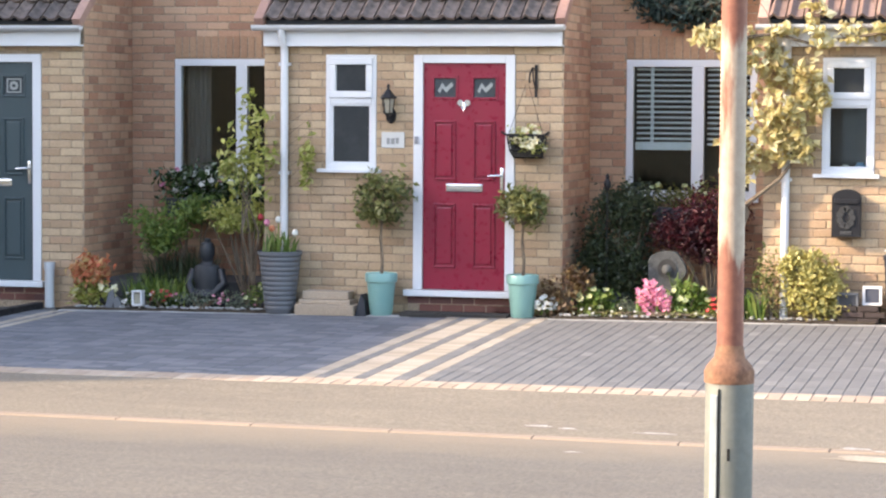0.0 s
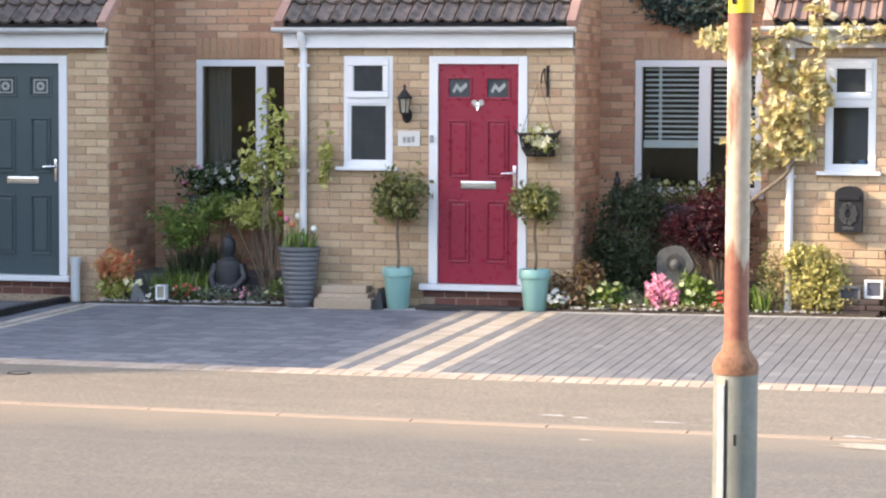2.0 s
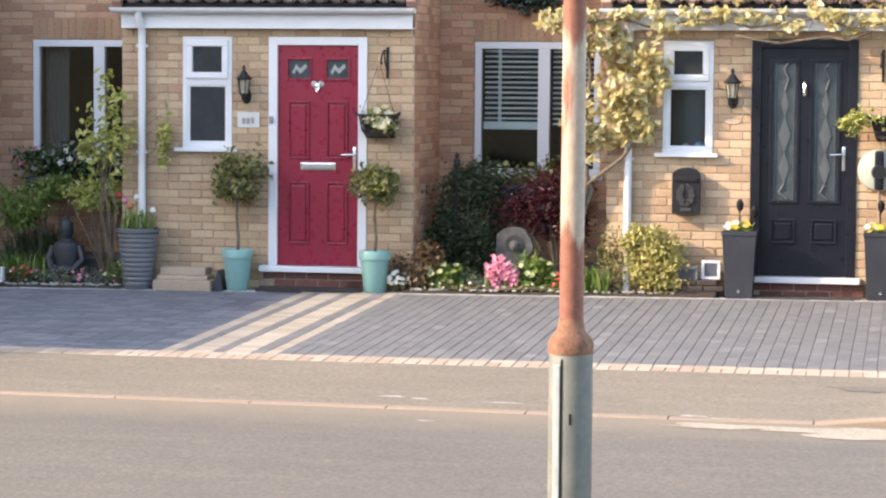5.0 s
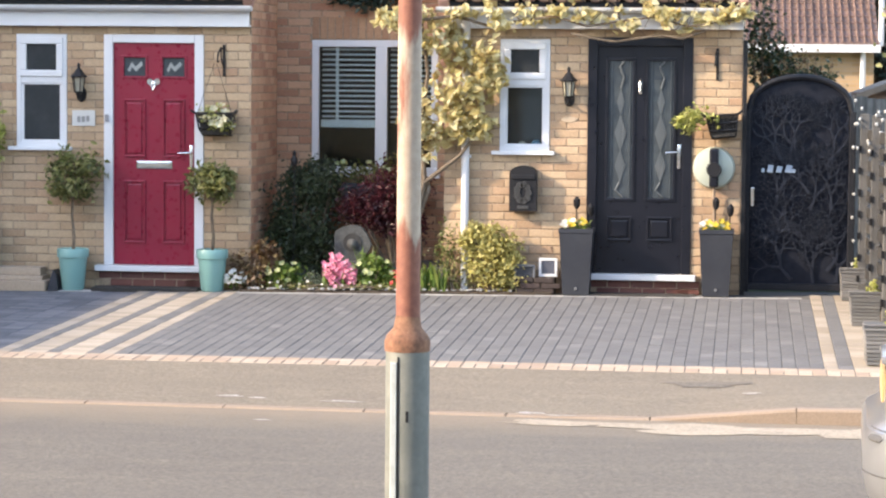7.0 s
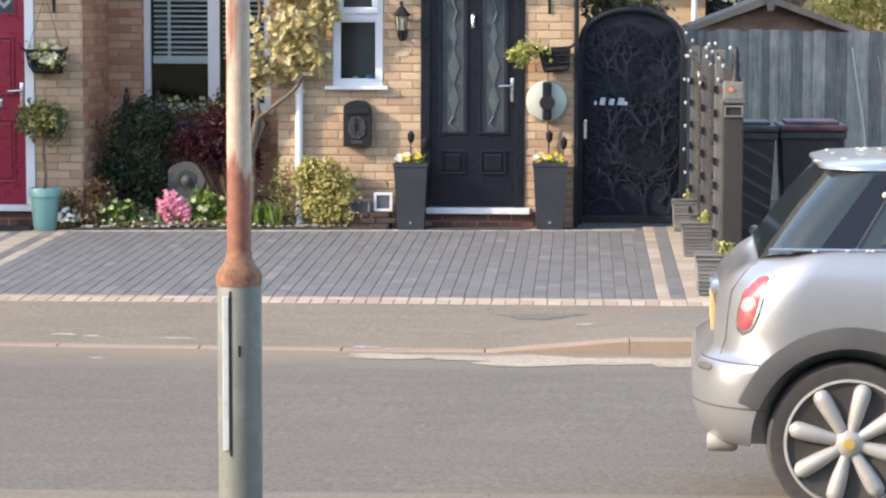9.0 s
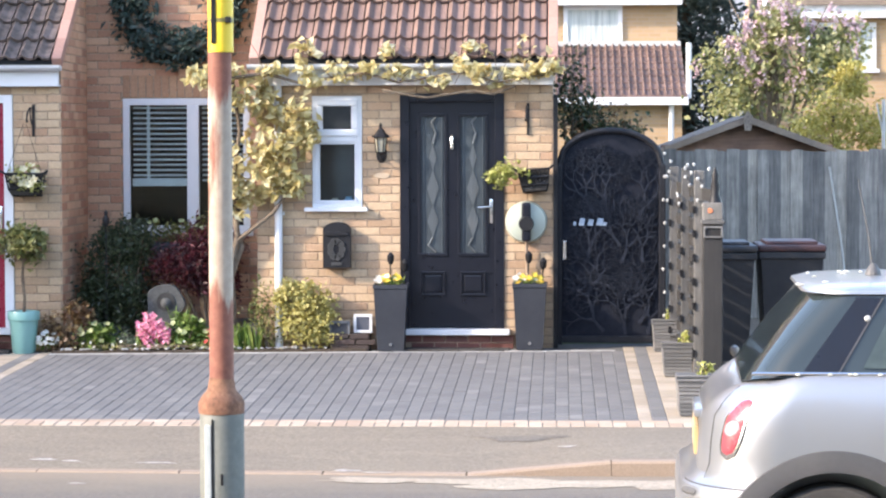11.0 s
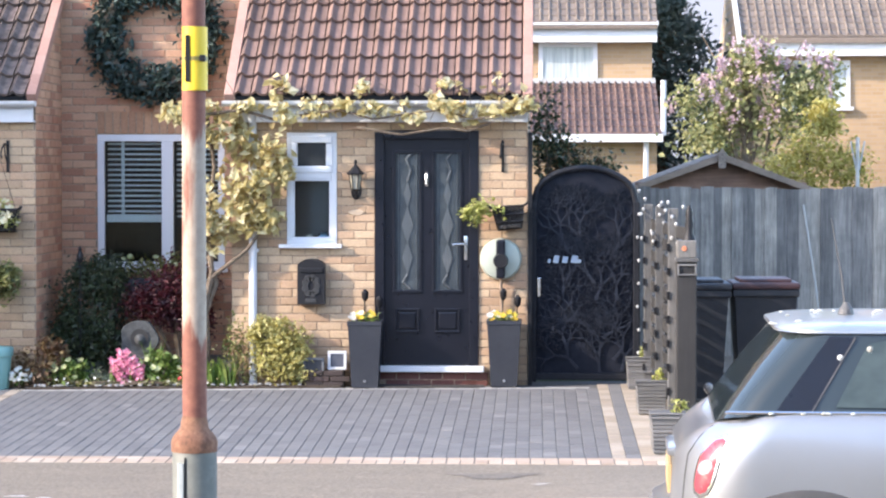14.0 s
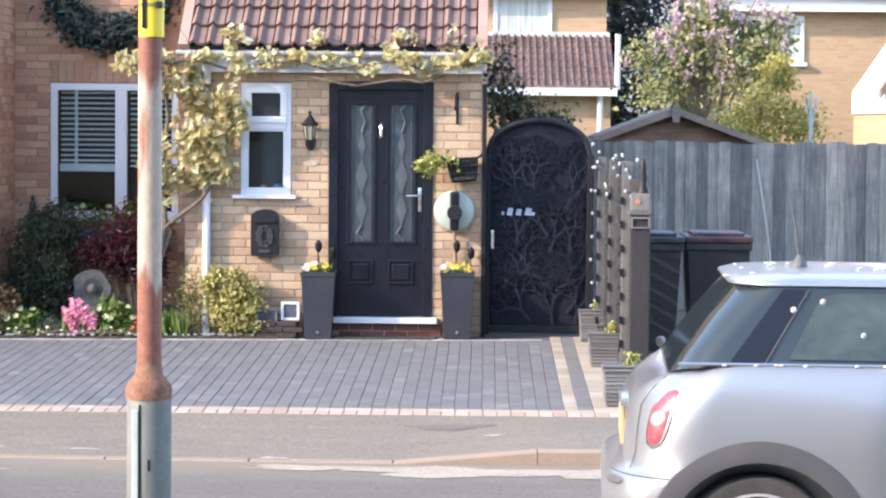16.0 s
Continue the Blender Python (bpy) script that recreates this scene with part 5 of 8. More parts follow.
# ---- hanging baskets ----
def wall_basket(x, z, label, seed, tilt=0.0, wide=0.34):
    b = thing("hanging_basket", label, "basket", "wall baskets", at=(x, -0.03, z))
    s = Solid()
    h = 0.2
    n = 7
    for k in range(n + 1):
        u = -1 + 2 * k / n
        s.tube([(u * wide / 2, -0.2, h), (u * wide / 2 * 0.85, -0.18, 0.06), (u * wide / 2 * 0.75, -0.08, 0.0), (u * wide / 2 * 0.75, 0, 0)], 0.008, 5)
    for zz, k, y in ((h, 1.0, -0.2), (h * 0.66, 0.95, -0.195), (h * 0.33, 0.87, -0.185), (0.0, 0.75, -0.08)):
        s.tube([(-wide / 2 * k, 0, zz), (-wide / 2 * k, y, zz), (wide / 2 * k, y, zz), (wide / 2 * k, 0, zz)], 0.009, 5)
    s.tube([(-wide / 2 - 0.05, -0.2, h + 0.03), (-wide / 2, -0.2, h), (wide / 2, -0.2, h), (wide / 2 + 0.05, -0.2, h + 0.03)], 0.012, 6)
    part("frame", s, BLACK_METAL, b)
    part("liner", Solid().prism([(-wide / 2 * 0.95, h - 0.01), (-wide / 2 * 0.72, 0.01), (wide / 2 * 0.72, 0.01), (wide / 2 * 0.95, h - 0.01)], -0.17, -0.005), DARK_MAT, b)
    return b


b1 = wall_basket(-4.86, 1.52, "black iron wall basket filled with pale flowers", 51)
part("chain", Solid().tube([(-0.16, -0.18, 0.2), (0.0, -0.18, 0.66)], 0.003, 4).tube([(0.16, -0.18, 0.2), (0.02, -0.18, 0.66)], 0.003, 4), BLACK_METAL, b1)
bush("basket_primulas", "cream and yellow primulas in the wall basket", [((-4.86, -0.16, 1.7), (0.15, 0.08, 0.1)), ((-4.8, -0.2, 1.62), (0.1, 0.05, 0.08))], 260, 0.05, LIME_LEAF, 52, base=(-4.86, -0.12, 1.6), clumps=14, flowers=(CREAM_PETAL, 14, 0.042, 5), category="flowers")
b2 = wall_basket(-0.22, 1.55, "black wall trough tilted on the brick pier", 53, wide=0.28)
b2.rotation_euler = (0, radians(-5), 0)
bush("basket_trailer", "lime-green trailing plant spilling from the trough", [((-0.42, -0.2, 1.74), (0.17, 0.09, 0.09)), ((-0.56, -0.22, 1.68), (0.09, 0.06, 0.1))], 380, 0.05, LIME_LEAF, 54, base=(-0.3, -0.12, 1.66), clumps=20, category="plant")


# ---- bed between the crimson and black doors ----
bush("yew", "dense dark green evergreen shrub in the shade", [((-4.12, 0.5, 0.72), (0.36, 0.3, 0.5)), ((-4.3, 0.45, 0.5), (0.2, 0.2, 0.4)), ((-3.95, 0.4, 0.4), (0.26, 0.22, 0.3)), ((-4.05, 0.5, 1.05), (0.3, 0.2, 0.22))], 11000, 0.05, DARK_LEAF, 61, stem=0.02, clumps=190, slim=0.4, spread=0.22)
bush("red_maple", "dark red Japanese maple", [((-3.3, 0.35, 1.0), (0.33, 0.25, 0.3)), ((-3.5, 0.3, 0.85), (0.26, 0.2, 0.2)), ((-3.2, 0.3, 0.72), (0.25, 0.2, 0.2))], 4600, 0.055, ACER_LEAF, 62, base=(-3.25, 0.35, 0.1), stem=0.02, clumps=70, slim=0.35, spread=0.24)
wb2 = thing("window_box", "dark slatted trough under the white window", "planter")
part("trough", Solid().box(-4.0, -3.1, 0.98, 1.24, 0.9, 1.04, 0.01), CHARCOAL, wb2)
for k in range(9):
    part("slat", Solid().box(-3.98 + k * 0.1, -3.92 + k * 0.1, 0.965, 0.985, 0.88, 1.05, 0.004), CHARCOAL, wb2)
bush("window_box_plants", "bushy green plants with pale heads under the window", [((-3.75, 1.08, 1.14), (0.3, 0.12, 0.12)), ((-3.35, 1.08, 1.16), (0.22, 0.12, 0.14))], 700, 0.055, OLIVE_LEAF, 63, base=(-3.6, 1.08, 0.98), clumps=34, flowers=(CREAM_GREEN, 4, 0.03, 5))
bd = thing("bird_finial", "small black bird ornament on a stake", "ornament")
part("stake", Solid().tube([(-4.2, 0.25, 0.1), (-4.2, 0.25, 1.24)], 0.006, 5), BLACK_METAL, bd)
part("figure", Solid().lathe([(0.01, 0), (0.03, 0.03), (0.035, 0.07), (0.015, 0.11), (0.02, 0.13), (0.003, 0.16)], -4.2, 0.25, 1.22, 10), BLACK_METAL, bd, smooth=True)
# pierced stone ornament: a rounded plaque with a ring
so = thing("stone_ornament", "grey weathered stone plaque with a round hollow", "ornament")
ang = [2 * math.pi * k / 28 for k in range(28)]
ring_o = [(-3.62 + 0.17 * math.cos(a) * (1 + 0.08 * math.cos(5 * a)), 0.52 + 0.19 * math.sin(a) * (1 + 0.06 * math.sin(3 * a))) for a in ang]
GREY_STONE = ground_like("grey_stone", (0.055, 0.058, 0.058), (0.08, 0.082, 0.08), (0.04, 0.044, 0.042), 0.9, 70, 6, 0.8, 0.01)
part("plaque", Solid().prism(ring_o, 0.02, 0.09), GREY_STONE, so)
part("plinth", Solid().box(-3.76, -3.48, -0.02, 0.12, 0.1, 0.37, 0.02), GREY_STONE, so)
# The round hollow is a flat disc with its inner shade painted on.
part("hollow", Solid().lathe([(0.085, -0.004), (0.085, 0.004)], -3.61, 0.016, 0.54, 24, axis="Y"), painted("hollow_shade", (0.02, 0.02, 0.02), 0.9), so, "flat dark disc painted as a shaded hollow")
part("boss", Solid().lathe([(0.0, -0.03), (0.035, -0.02), (0.05, 0)], -3.61, 0.014, 0.53, 16, axis="Y"), GREY_STONE, so, smooth=True)
bush("heuchera", "bronze-leaved low plant at the bed corner", [((-4.52, -0.12, 0.32), (0.2, 0.12, 0.2)), ((-4.38, -0.1, 0.45), (0.13, 0.1, 0.14))], 520, 0.055, BRONZE_LEAF, 64, clumps=26, slim=0.7)
bush("pansies", "white and violet pansies at the bed corner", [((-4.68, -0.18, 0.2), (0.1, 0.08, 0.08))], 120, 0.035, GREEN_LEAF, 65, clumps=10, flowers=(WHITE_PETAL, 14, 0.03, 5), category="flowers")
bush("hellebore", "light green hellebore with cream flowers", [((-4.22, -0.12, 0.24), (0.19, 0.1, 0.12))], 300, 0.07, GREEN_LEAF, 66, clumps=18, flowers=(CREAM_GREEN, 10, 0.034, 5), category="flowers")
bush("lavender", "grey-green mound of fine leaves", [((-3.93, -0.12, 0.21), (0.14, 0.1, 0.1))], 420, 0.045, GREY_LEAF, 67, clumps=18, slim=0.2, category="plant")
hy_ = thing("hyacinths", "tall pink hyacinth spikes with strap leaves", "flowers", at=(0, 0, 0))
leaf_part("leaves", blades(-3.85, -3.6, -0.2, -0.05, 0.12, 40, 0.2, 0.012, 5, 0.4), GREEN_LEAF, hy_)
for k, (x, zt) in enumerate(((-3.73, 0.42), (-3.66, 0.36), (-3.8, 0.34), (-3.74, 0.27), (-3.6, 0.3))):
    pts = [Vector((x + 0.045 * math.cos(q * 2.4), -0.16 + 0.045 * math.sin(q * 2.4), zt - 0.13 + 0.006 * q)) for q in range(26)]
    leaf_part("flower_spike", flower_heads(pts, 0.026, 5, 90 + k), PINK, hy_)
bush("hellebore", "pale green hellebore with large leaves", [((-3.4, -0.12, 0.28), (0.2, 0.1, 0.15))], 320, 0.08, GREEN_LEAF, 68, clumps=18, flowers=(CREAM_GREEN, 9, 0.032, 5), category="flowers")
bush("anemones", "low plants with bright red flowers", [((-3.13, -0.14, 0.2), (0.12, 0.08, 0.1))], 160, 0.05, GREEN_LEAF, 69, clumps=10, flowers=(RED_PETAL, 18, 0.026, 6), category="flowers")
iris = thing("iris_leaves", "upright pale green iris blades", "plant")
leaf_part("blades", blades(-3.55, -3.4, -0.05, 0.05, 0.12, 24, 0.4, 0.014, 12, 0.3), GREEN_LEAF, iris)
leaf_part("front_blades", blades(-2.98, -2.72, -0.2, -0.05, 0.12, 70, 0.26, 0.015, 13, 0.4), GREEN_LEAF, iris)
bush("pansies", "mixed low plants along the bed edge", [((-4.05, -0.2, 0.15), (0.4, 0.05, 0.05)), ((-3.2, -0.2, 0.15), (0.4, 0.05, 0.05))], 520, 0.035, OLIVE_LEAF, 70, clumps=40, flowers=(WHITE_PETAL, 9, 0.016, 5), category="flowers")
bush("gold_euonymus", "golden variegated evergreen shrub", [((-2.3, -0.14, 0.42), (0.28, 0.13, 0.3)), ((-2.38, -0.14, 0.6), (0.2, 0.12, 0.16)), ((-2.2, -0.16, 0.32), (0.22, 0.1, 0.2))], 3200, 0.045, YELLOW_LEAF, 71, stem=0.012, clumps=80, slim=0.6, spread=0.22)
bush("gold_euonymus", "olive-green shrub at the foot of the downpipe", [((-2.66, -0.12, 0.42), (0.18, 0.1, 0.3))], 420, 0.045, OLIVE_LEAF, 72, stem=0.008, clumps=30)

# the vine over the porch
vine = thing("vine", "golden-leaved climbing vine over the porch eaves", "vine")
stm = Solid()
stm.tube([(-3.02, -0.02, 0.1), (-2.98, -0.05, 0.5), (-3.0, -0.08, 0.85), (-2.93, -0.1, 1.15), (-2.97, -0.12, 1.6), (-2.9, -0.14, 2.1), (-2.95, -0.2, 2.55)], [0.038, 0.033, 0.03, 0.027, 0.022, 0.018, 0.014], 9)
stm.tube([(-2.94, -0.1, 1.1), (-2.78, -0.13, 1.22), (-2.6, -0.14, 1.36), (-2.5, -0.12, 1.5), (-2.5, -0.1, 1.8), (-2.42, -0.14, 2.2)], [0.022, 0.02, 0.018, 0.015, 0.012, 0.008], 8)
stm.tube([(-2.99, -0.06, 0.8), (-2.9, -0.05, 1.05), (-2.97, -0.06, 1.3)], [0.03, 0.028, 0.02], 8)
r = random.Random(15)
wave = [(-2.95 + 0.3 * k, -0.24 - 0.04 * math.sin(k * 1.7), 2.58 + 0.05 * math.sin(k * 2.1)) for k in range(11)]
stm.tube(wave, [0.016 - 0.001 * k for k in range(11)], 7)
hang = [(-1.6, -0.22, 2.47), (-1.4, -0.24, 2.43), (-1.2, -0.2, 2.4), (-1.0, -0.24, 2.43), (-0.8, -0.2, 2.46), (-0.6, -0.22, 2.43), (-0.4, -0.2, 2.5)]
stm.tube(hang, 0.011, 6)
for k in range(34):
    i = r.randint(0, 10)
    p = Vector(wave[i])
    e = p + Vector((r.uniform(-0.3, 0.3), r.uniform(-0.12, 0.05), r.uniform(-0.15, 0.34)))
    stm.tube([p, p.lerp(e, 0.5) + Vector((0, 0, 0.04)), e], [0.005, 0.004, 0.002], 4)
part("stem", stm, BARK, vine, smooth=True)
blobs = [((-2.85, -0.18, 2.45), (0.35, 0.14, 0.28)), ((-2.65, -0.17, 2.1), (0.38, 0.13, 0.35)), ((-2.7, -0.16, 1.75), (0.36, 0.12, 0.3)), ((-2.5, -0.15, 1.65), (0.25, 0.1, 0.25)), ((-2.95, -0.15, 1.5), (0.2, 0.1, 0.25)), ((-3.1, -0.25, 2.62), (0.3, 0.12, 0.12)), ((-2.35, -0.2, 2.2), (0.2, 0.1, 0.3))]
leaf_part("leaves", foliage(blobs, 1250, 0.1, 16, 90, slim=0.75, spread=0.2), VINE_LEAF, vine)
over = [((-2.6 + 0.28 * k, -0.24, 2.62 + 0.03 * math.sin(k * 2.3)), (0.2, 0.09, 0.12 + 0.05 * math.sin(k * 1.3))) for k in range(10)]
leaf_part("eaves_leaves", foliage(over, 460, 0.095, 17, 44, slim=0.75, spread=0.22), VINE_LEAF, vine)
shoots = [((-2.3, -0.22, 2.85), (0.1, 0.05, 0.1)), ((-1.55, -0.2, 2.8), (0.1, 0.06, 0.08)), ((-0.75, -0.18, 2.82), (0.12, 0.06, 0.08)), ((-0.35, -0.16, 2.85), (0.14, 0.06, 0.12)), ((-0.1, -0.18, 2.7), (0.12, 0.06, 0.12))]
leaf_part("shoot_leaves", foliage(shoots, 120, 0.09, 18, 20, slim=0.75, spread=0.3), VINE_LEAF, vine)

# wreath on the set-back wall
wr = thing("wreath", "large evergreen wreath hung on the brick wall", "wreath", at=(-3.63, REC - 0.09, 3.37))
part("hoop", Solid().tube([(0.485 * math.cos(a), 0, 0.485 * math.sin(a)) for a in [2 * math.pi * k / 40 for k in range(41)]], 0.05, 8), BARK, wr)
leaf_part("leaves", foliage([((0.485 * math.cos(a), 0, 0.485 * math.sin(a)), (0.14, 0.08, 0.14)) for a in [2 * math.pi * k / 36 for k in range(36)]], 5200, 0.085, 81, 400, slim=0.42, spread=0.48), WREATH_LEAF, wr)

# blind and dim room things behind the windows
def slat_solid(x0, x1, z):
    """One tilted slat of a blind, slightly curved across."""
    prof = [(REC + 0.048, z), (REC + 0.06, z + 0.01), (REC + 0.076, z + 0.017)]
    return Solid().prism(prof + [(p, q + 0.0025) for p, q in prof[::-1]], x0, x1, "X")


bl = thing("venetian_blind", "white venetian blind half lowered behind the window", "blind")
for k in range(14):
    part("slat", slat_solid(-4.12, -3.58, 1.672 + k * 0.05), BLIND, bl)
part("bottom_rail", Solid().box(-4.13, -3.57, REC + 0.035, REC + 0.06, 1.575, 1.65, 0.006), BLIND, bl)
part("head_rail", Solid().box(-4.14, -3.56, REC + 0.045, REC + 0.07, 2.37, 2.42, 0.004), BLIND, bl)
part("tape", Solid().box(-3.985, -3.955, REC + 0.036, REC + 0.042, 1.64, 2.36), BLIND, bl)
bl2 = thing("venetian_blind", "white venetian blind behind the side pane", "blind")
for k in range(15):
    part("slat", slat_solid(-3.45, -3.02, 1.622 + k * 0.05), BLIND, bl2)
cu = thing("curtain", "grey striped curtain hanging inside the window", "curtain")
fold = [(-8.66 + 0.012 * k, REC + 0.2 + 0.02 * math.sin(k * 1.4)) for k in range(22)]
part("cloth", Solid().prism(fold + [(a, b + 0.006) for a, b in fold[::-1]], 1.0, 2.4, "Z"), painted("grey_curtain", (0.16, 0.15, 0.145), 0.9), cu)

for k, (x, y, z, rr, col) in enumerate(((-1.93, 0.12, 1.47, 0.055, (0.2, 0.42, 0.62)), (-2.06, 0.12, 1.465, 0.05, (0.45, 0.45, 0.4)))):
    ob = part("vase", Solid().lathe([(rr * 0.6, 0), (rr, rr * 0.7), (rr * 0.95, rr * 1.2), (rr * 0.5, rr * 1.7), (rr * 0.55, rr * 1.9)], x, y, z - 0.07, 16), painted("vase_glaze_%d" % k, col, 0.3), None, "small glazed vase on the window ledge", True)
    tagged(ob, category="vase")


# ---- beside the black door ----
def square_planter(x, label, seed):
    z = drive_z(x, 0)
    p = thing("square_planter", label, "planter", "square planters by the door", at=(x, -0.2, z))
    s = Solid()
    prof = [(0.118, 0.0), (0.15, 0.56), (0.157, 0.565), (0.157, 0.6), (0.14, 0.6), (0.135, 0.55)]
    v, f = [], []
    for h, zz in prof:
        v += [(-h, -h, zz), (h, -h, zz), (h, h, zz), (-h, h, zz)]
    for i in range(len(prof) - 1):
        for k in range(4):
            f.append((i * 4 + k, i * 4 + (k + 1) % 4, i * 4 + 4 + (k + 1) % 4, i * 4 + 4 + k))
    f += [(3, 2, 1, 0), tuple(range(len(prof) * 4 - 4, len(prof) * 4))]
    s.add(v, f)
    part("pot_body", s, CHARCOAL, p)
    part("badge", Solid().lathe([(0.014, -0.004), (0.014, 0.002)], 0, -0.126, 0.06, 12, axis="Y"), CHROME, p)
    return z


for x, seed, lab in ((-1.523, 101, "tall tapering charcoal planter with yellow and white pansies"), (-0.27, 102, "tall tapering charcoal planter with yellow pansies")):
    z = square_planter(x, lab, seed)
    bush("pansies", "yellow and white pansies in the charcoal planter", [((x, -0.22, z + 0.62), (0.12, 0.1, 0.05))], 120, 0.04, GREEN_LEAF, seed, base=(x, -0.2, z + 0.55), clumps=10, flowers=(YELLOW_PETAL, 9, 0.035, 5), category="flowers")
    leaf_part("pale_flowers", flower_heads(scatter(((x - 0.04, -0.22, z + 0.63), (0.1, 0.08, 0.04)), 7, seed + 7), 0.032, 5, seed), WHITE_PETAL, [o for o in scene.objects if o.name.startswith("pansies")][-1])
    for k, dx in enumerate((-0.0, 0.13)):
        so_ = thing("solar_stake", "small black solar light on a stake in the planter", "garden light", "solar stakes", at=(x + dx - 0.02, -0.12, z + 0.55))
        part("stake", Solid().tube([(0, 0, 0), (0.01, 0, 0.26 - 0.06 * k)], 0.006, 5), BLACK_METAL, so_)
        part("head", Solid().lathe([(0.012, 0.22 - 0.06 * k), (0.03, 0.25 - 0.06 * k), (0.033, 0.3 - 0.06 * k), (0.01, 0.33 - 0.06 * k)], 0.01, 0, 0, 12), BLACK_METAL, so_, smooth=True)
sf = thing("garden_solar_light", "white-framed square solar light beside the planter", "garden light")
part("frame", bar_frame(Solid(), -1.87, -1.7, 0.27, 0.44, -0.15, -0.12, 0.025, 0.004), WHITE, sf)
part("solar_cell", Solid().box(-1.85, -1.72, -0.138, -0.125, 0.29, 0.42), painted("solar_cells", (0.06, 0.07, 0.1), 0.2), sf)
sf = thing("picture_tile", "grey slate tile leaning on the brick box", "tile")
part("frame", bar_frame(Solid(), -2.09, -1.9, 0.24, 0.38, -0.19, -0.165, 0.02, 0.004), SLATE_POT, sf)
part("slate", Solid().box(-2.075, -1.915, -0.182, -0.17, 0.255, 0.365), CHARCOAL, sf)
bx = thing("brick_box", "low dark brick planting box", "planter")
part("core", Solid().box(-2.08, -1.72, -0.19, -0.02, 0.1, 0.265), SOIL, bx)
BRICK_JOBS.append((bx, [(Matrix.Translation((-2.085 + 0.185 * i + 0.06 * (k % 2), -0.2, 0.115 + 0.052 * k)), 0.17, 0.045, 0.02) for k in range(3) for i in range(2)], BRICK_DARK))
wr_ = thing("spiral_ornament", "black curled metal ornament on the wall", "ornament")
part("coil", Solid().tube([(-2.42 + 0.05 * math.cos(a) * a / 7, -0.05, 0.62 + 0.06 * math.sin(a) * a / 7) for a in [0.5 * k for k in range(15)]], 0.012, 6), BLACK_METAL, wr_)

# ---- lamp post ----
def post_paint():
    """Rust-red paint flaked off in a long streak to a cream undercoat."""
    m = Nodes("flaking_post_paint", 0.7)
    co = m.world_co()
    big = m.noise(m.world_co((6, 6, 1.1)), 2.0, 5, 0.6)
    fine = m.noise(co, 30, 6, 0.7)
    z = m.t.nodes.new("ShaderNodeSeparateXYZ")
    m.link(co, z.inputs[0])
    mr = m.n("ShaderNodeMapRange")
    for k, v in zip(("From Min", "From Max", "To Min", "To Max"), (1.42, 1.62, 0.0, 0.34)):
        mr.inputs[k].default_value = v
    m.link(z.outputs["Z"], mr.inputs["Value"])
    md = m.n("ShaderNodeMapRange")
    for k, v in zip(("From Min", "From Max", "To Min", "To Max"), (2.16, 2.36, 0.0, 0.36)):
        md.inputs[k].default_value = v
    m.link(z.outputs["Z"], md.inputs["Value"])
    a = m.t.nodes.new("ShaderNodeMath")
    a.operation = "SUBTRACT"
    m.link(mr.outputs[0], a.inputs[0]), m.link(md.outputs[0], a.inputs[1])
    b = m.t.nodes.new("ShaderNodeMath")
    m.link(a.outputs[0], b.inputs[0]), m.link(big, b.inputs[1])
    flake = m.ramp(b.outputs[0], [(0.62, (0, 0, 0)), (0.72, (1, 1, 1))])
    rust = m.mix(m.ramp(fine, [(0.35, (0, 0, 0)), (0.7, (1, 1, 1))]), (0.165, 0.056, 0.038), (0.235, 0.092, 0.058))
    cream = m.mix(m.ramp(fine, [(0.4, (0, 0, 0)), (0.8, (1, 1, 1))]), (0.37, 0.3, 0.235), (0.27, 0.205, 0.16))
    m.colour(m.mix(flake, rust, cream))
    m.bump(fine, 0.4, 0.004)
    return m.mat


POST_PAINT = post_paint()
POST_BASE = painted("weathered_grey_green_paint", (0.115, 0.122, 0.108), 0.6, 0.75, (0.22, 0.22, 0.195), 0.0, 5, 0.3)
RUST = ground_like("rust", (0.16, 0.07, 0.042), (0.22, 0.105, 0.06), (0.26, 0.15, 0.09), 0.9, 60, 12, 0.8, 0.006)
YELLOW = painted("yellow_plastic", (0.72, 0.5, 0.03), 0.45, 0.15, (0.5, 0.4, 0.15))
px, py = -1.172, -14.0
lp = thing("street_lamp", "old steel lamp post, rust-red paint flaking above a grey base", "lamp post", at=(px, py, 0.03))
part("base", Solid().lathe([(0.0775, -0.1), (0.0775, 1.085), (0.074, 1.1)], 0, 0, 0, 32), POST_BASE, lp, "weathered grey-green base", True)
part("shoulder", Solid().lathe([(0.08, 1.075), (0.081, 1.11), (0.072, 1.13), (0.05, 1.155), (0.044, 1.19), (0.042, 1.2)], 0, 0, 0, 32), RUST, lp, "rusted swaged shoulder", True)
part("shaft", Solid().lathe([(0.0425, 1.19), (0.041, 2.2), (0.0405, 3.4), (0.034, 5.2), (0.03, 5.6)], 0, 0, 0, 32), POST_PAINT, lp, smooth=True)
sv = lp.children[-1]
sv.rotation_euler = (0, radians(0.45), 0)
sv.location = (-0.01, 0, 0)
part("access_door", Solid().box(-0.05, -0.028, -0.0795, -0.06, 0.5, 1.04, 0.003), WHITE_WORN, lp, "worn pale strip of the access door")
part("door_seam", Solid().box(-0.026, -0.021, -0.0785, -0.06, 0.48, 1.06), BLACK_METAL, lp)
part("scuff", Solid().box(0.004, 0.014, -0.0785, -0.07, 0.83, 0.87, 0.002), BLACK_METAL, lp)
lab = Solid().lathe([(0.0445, 2.33), (0.0445, 2.55)], 0.004, 0, 0, 32, cap=False)
part("number_band", lab, YELLOW, lp, "yellow plastic band with dark bars", True)
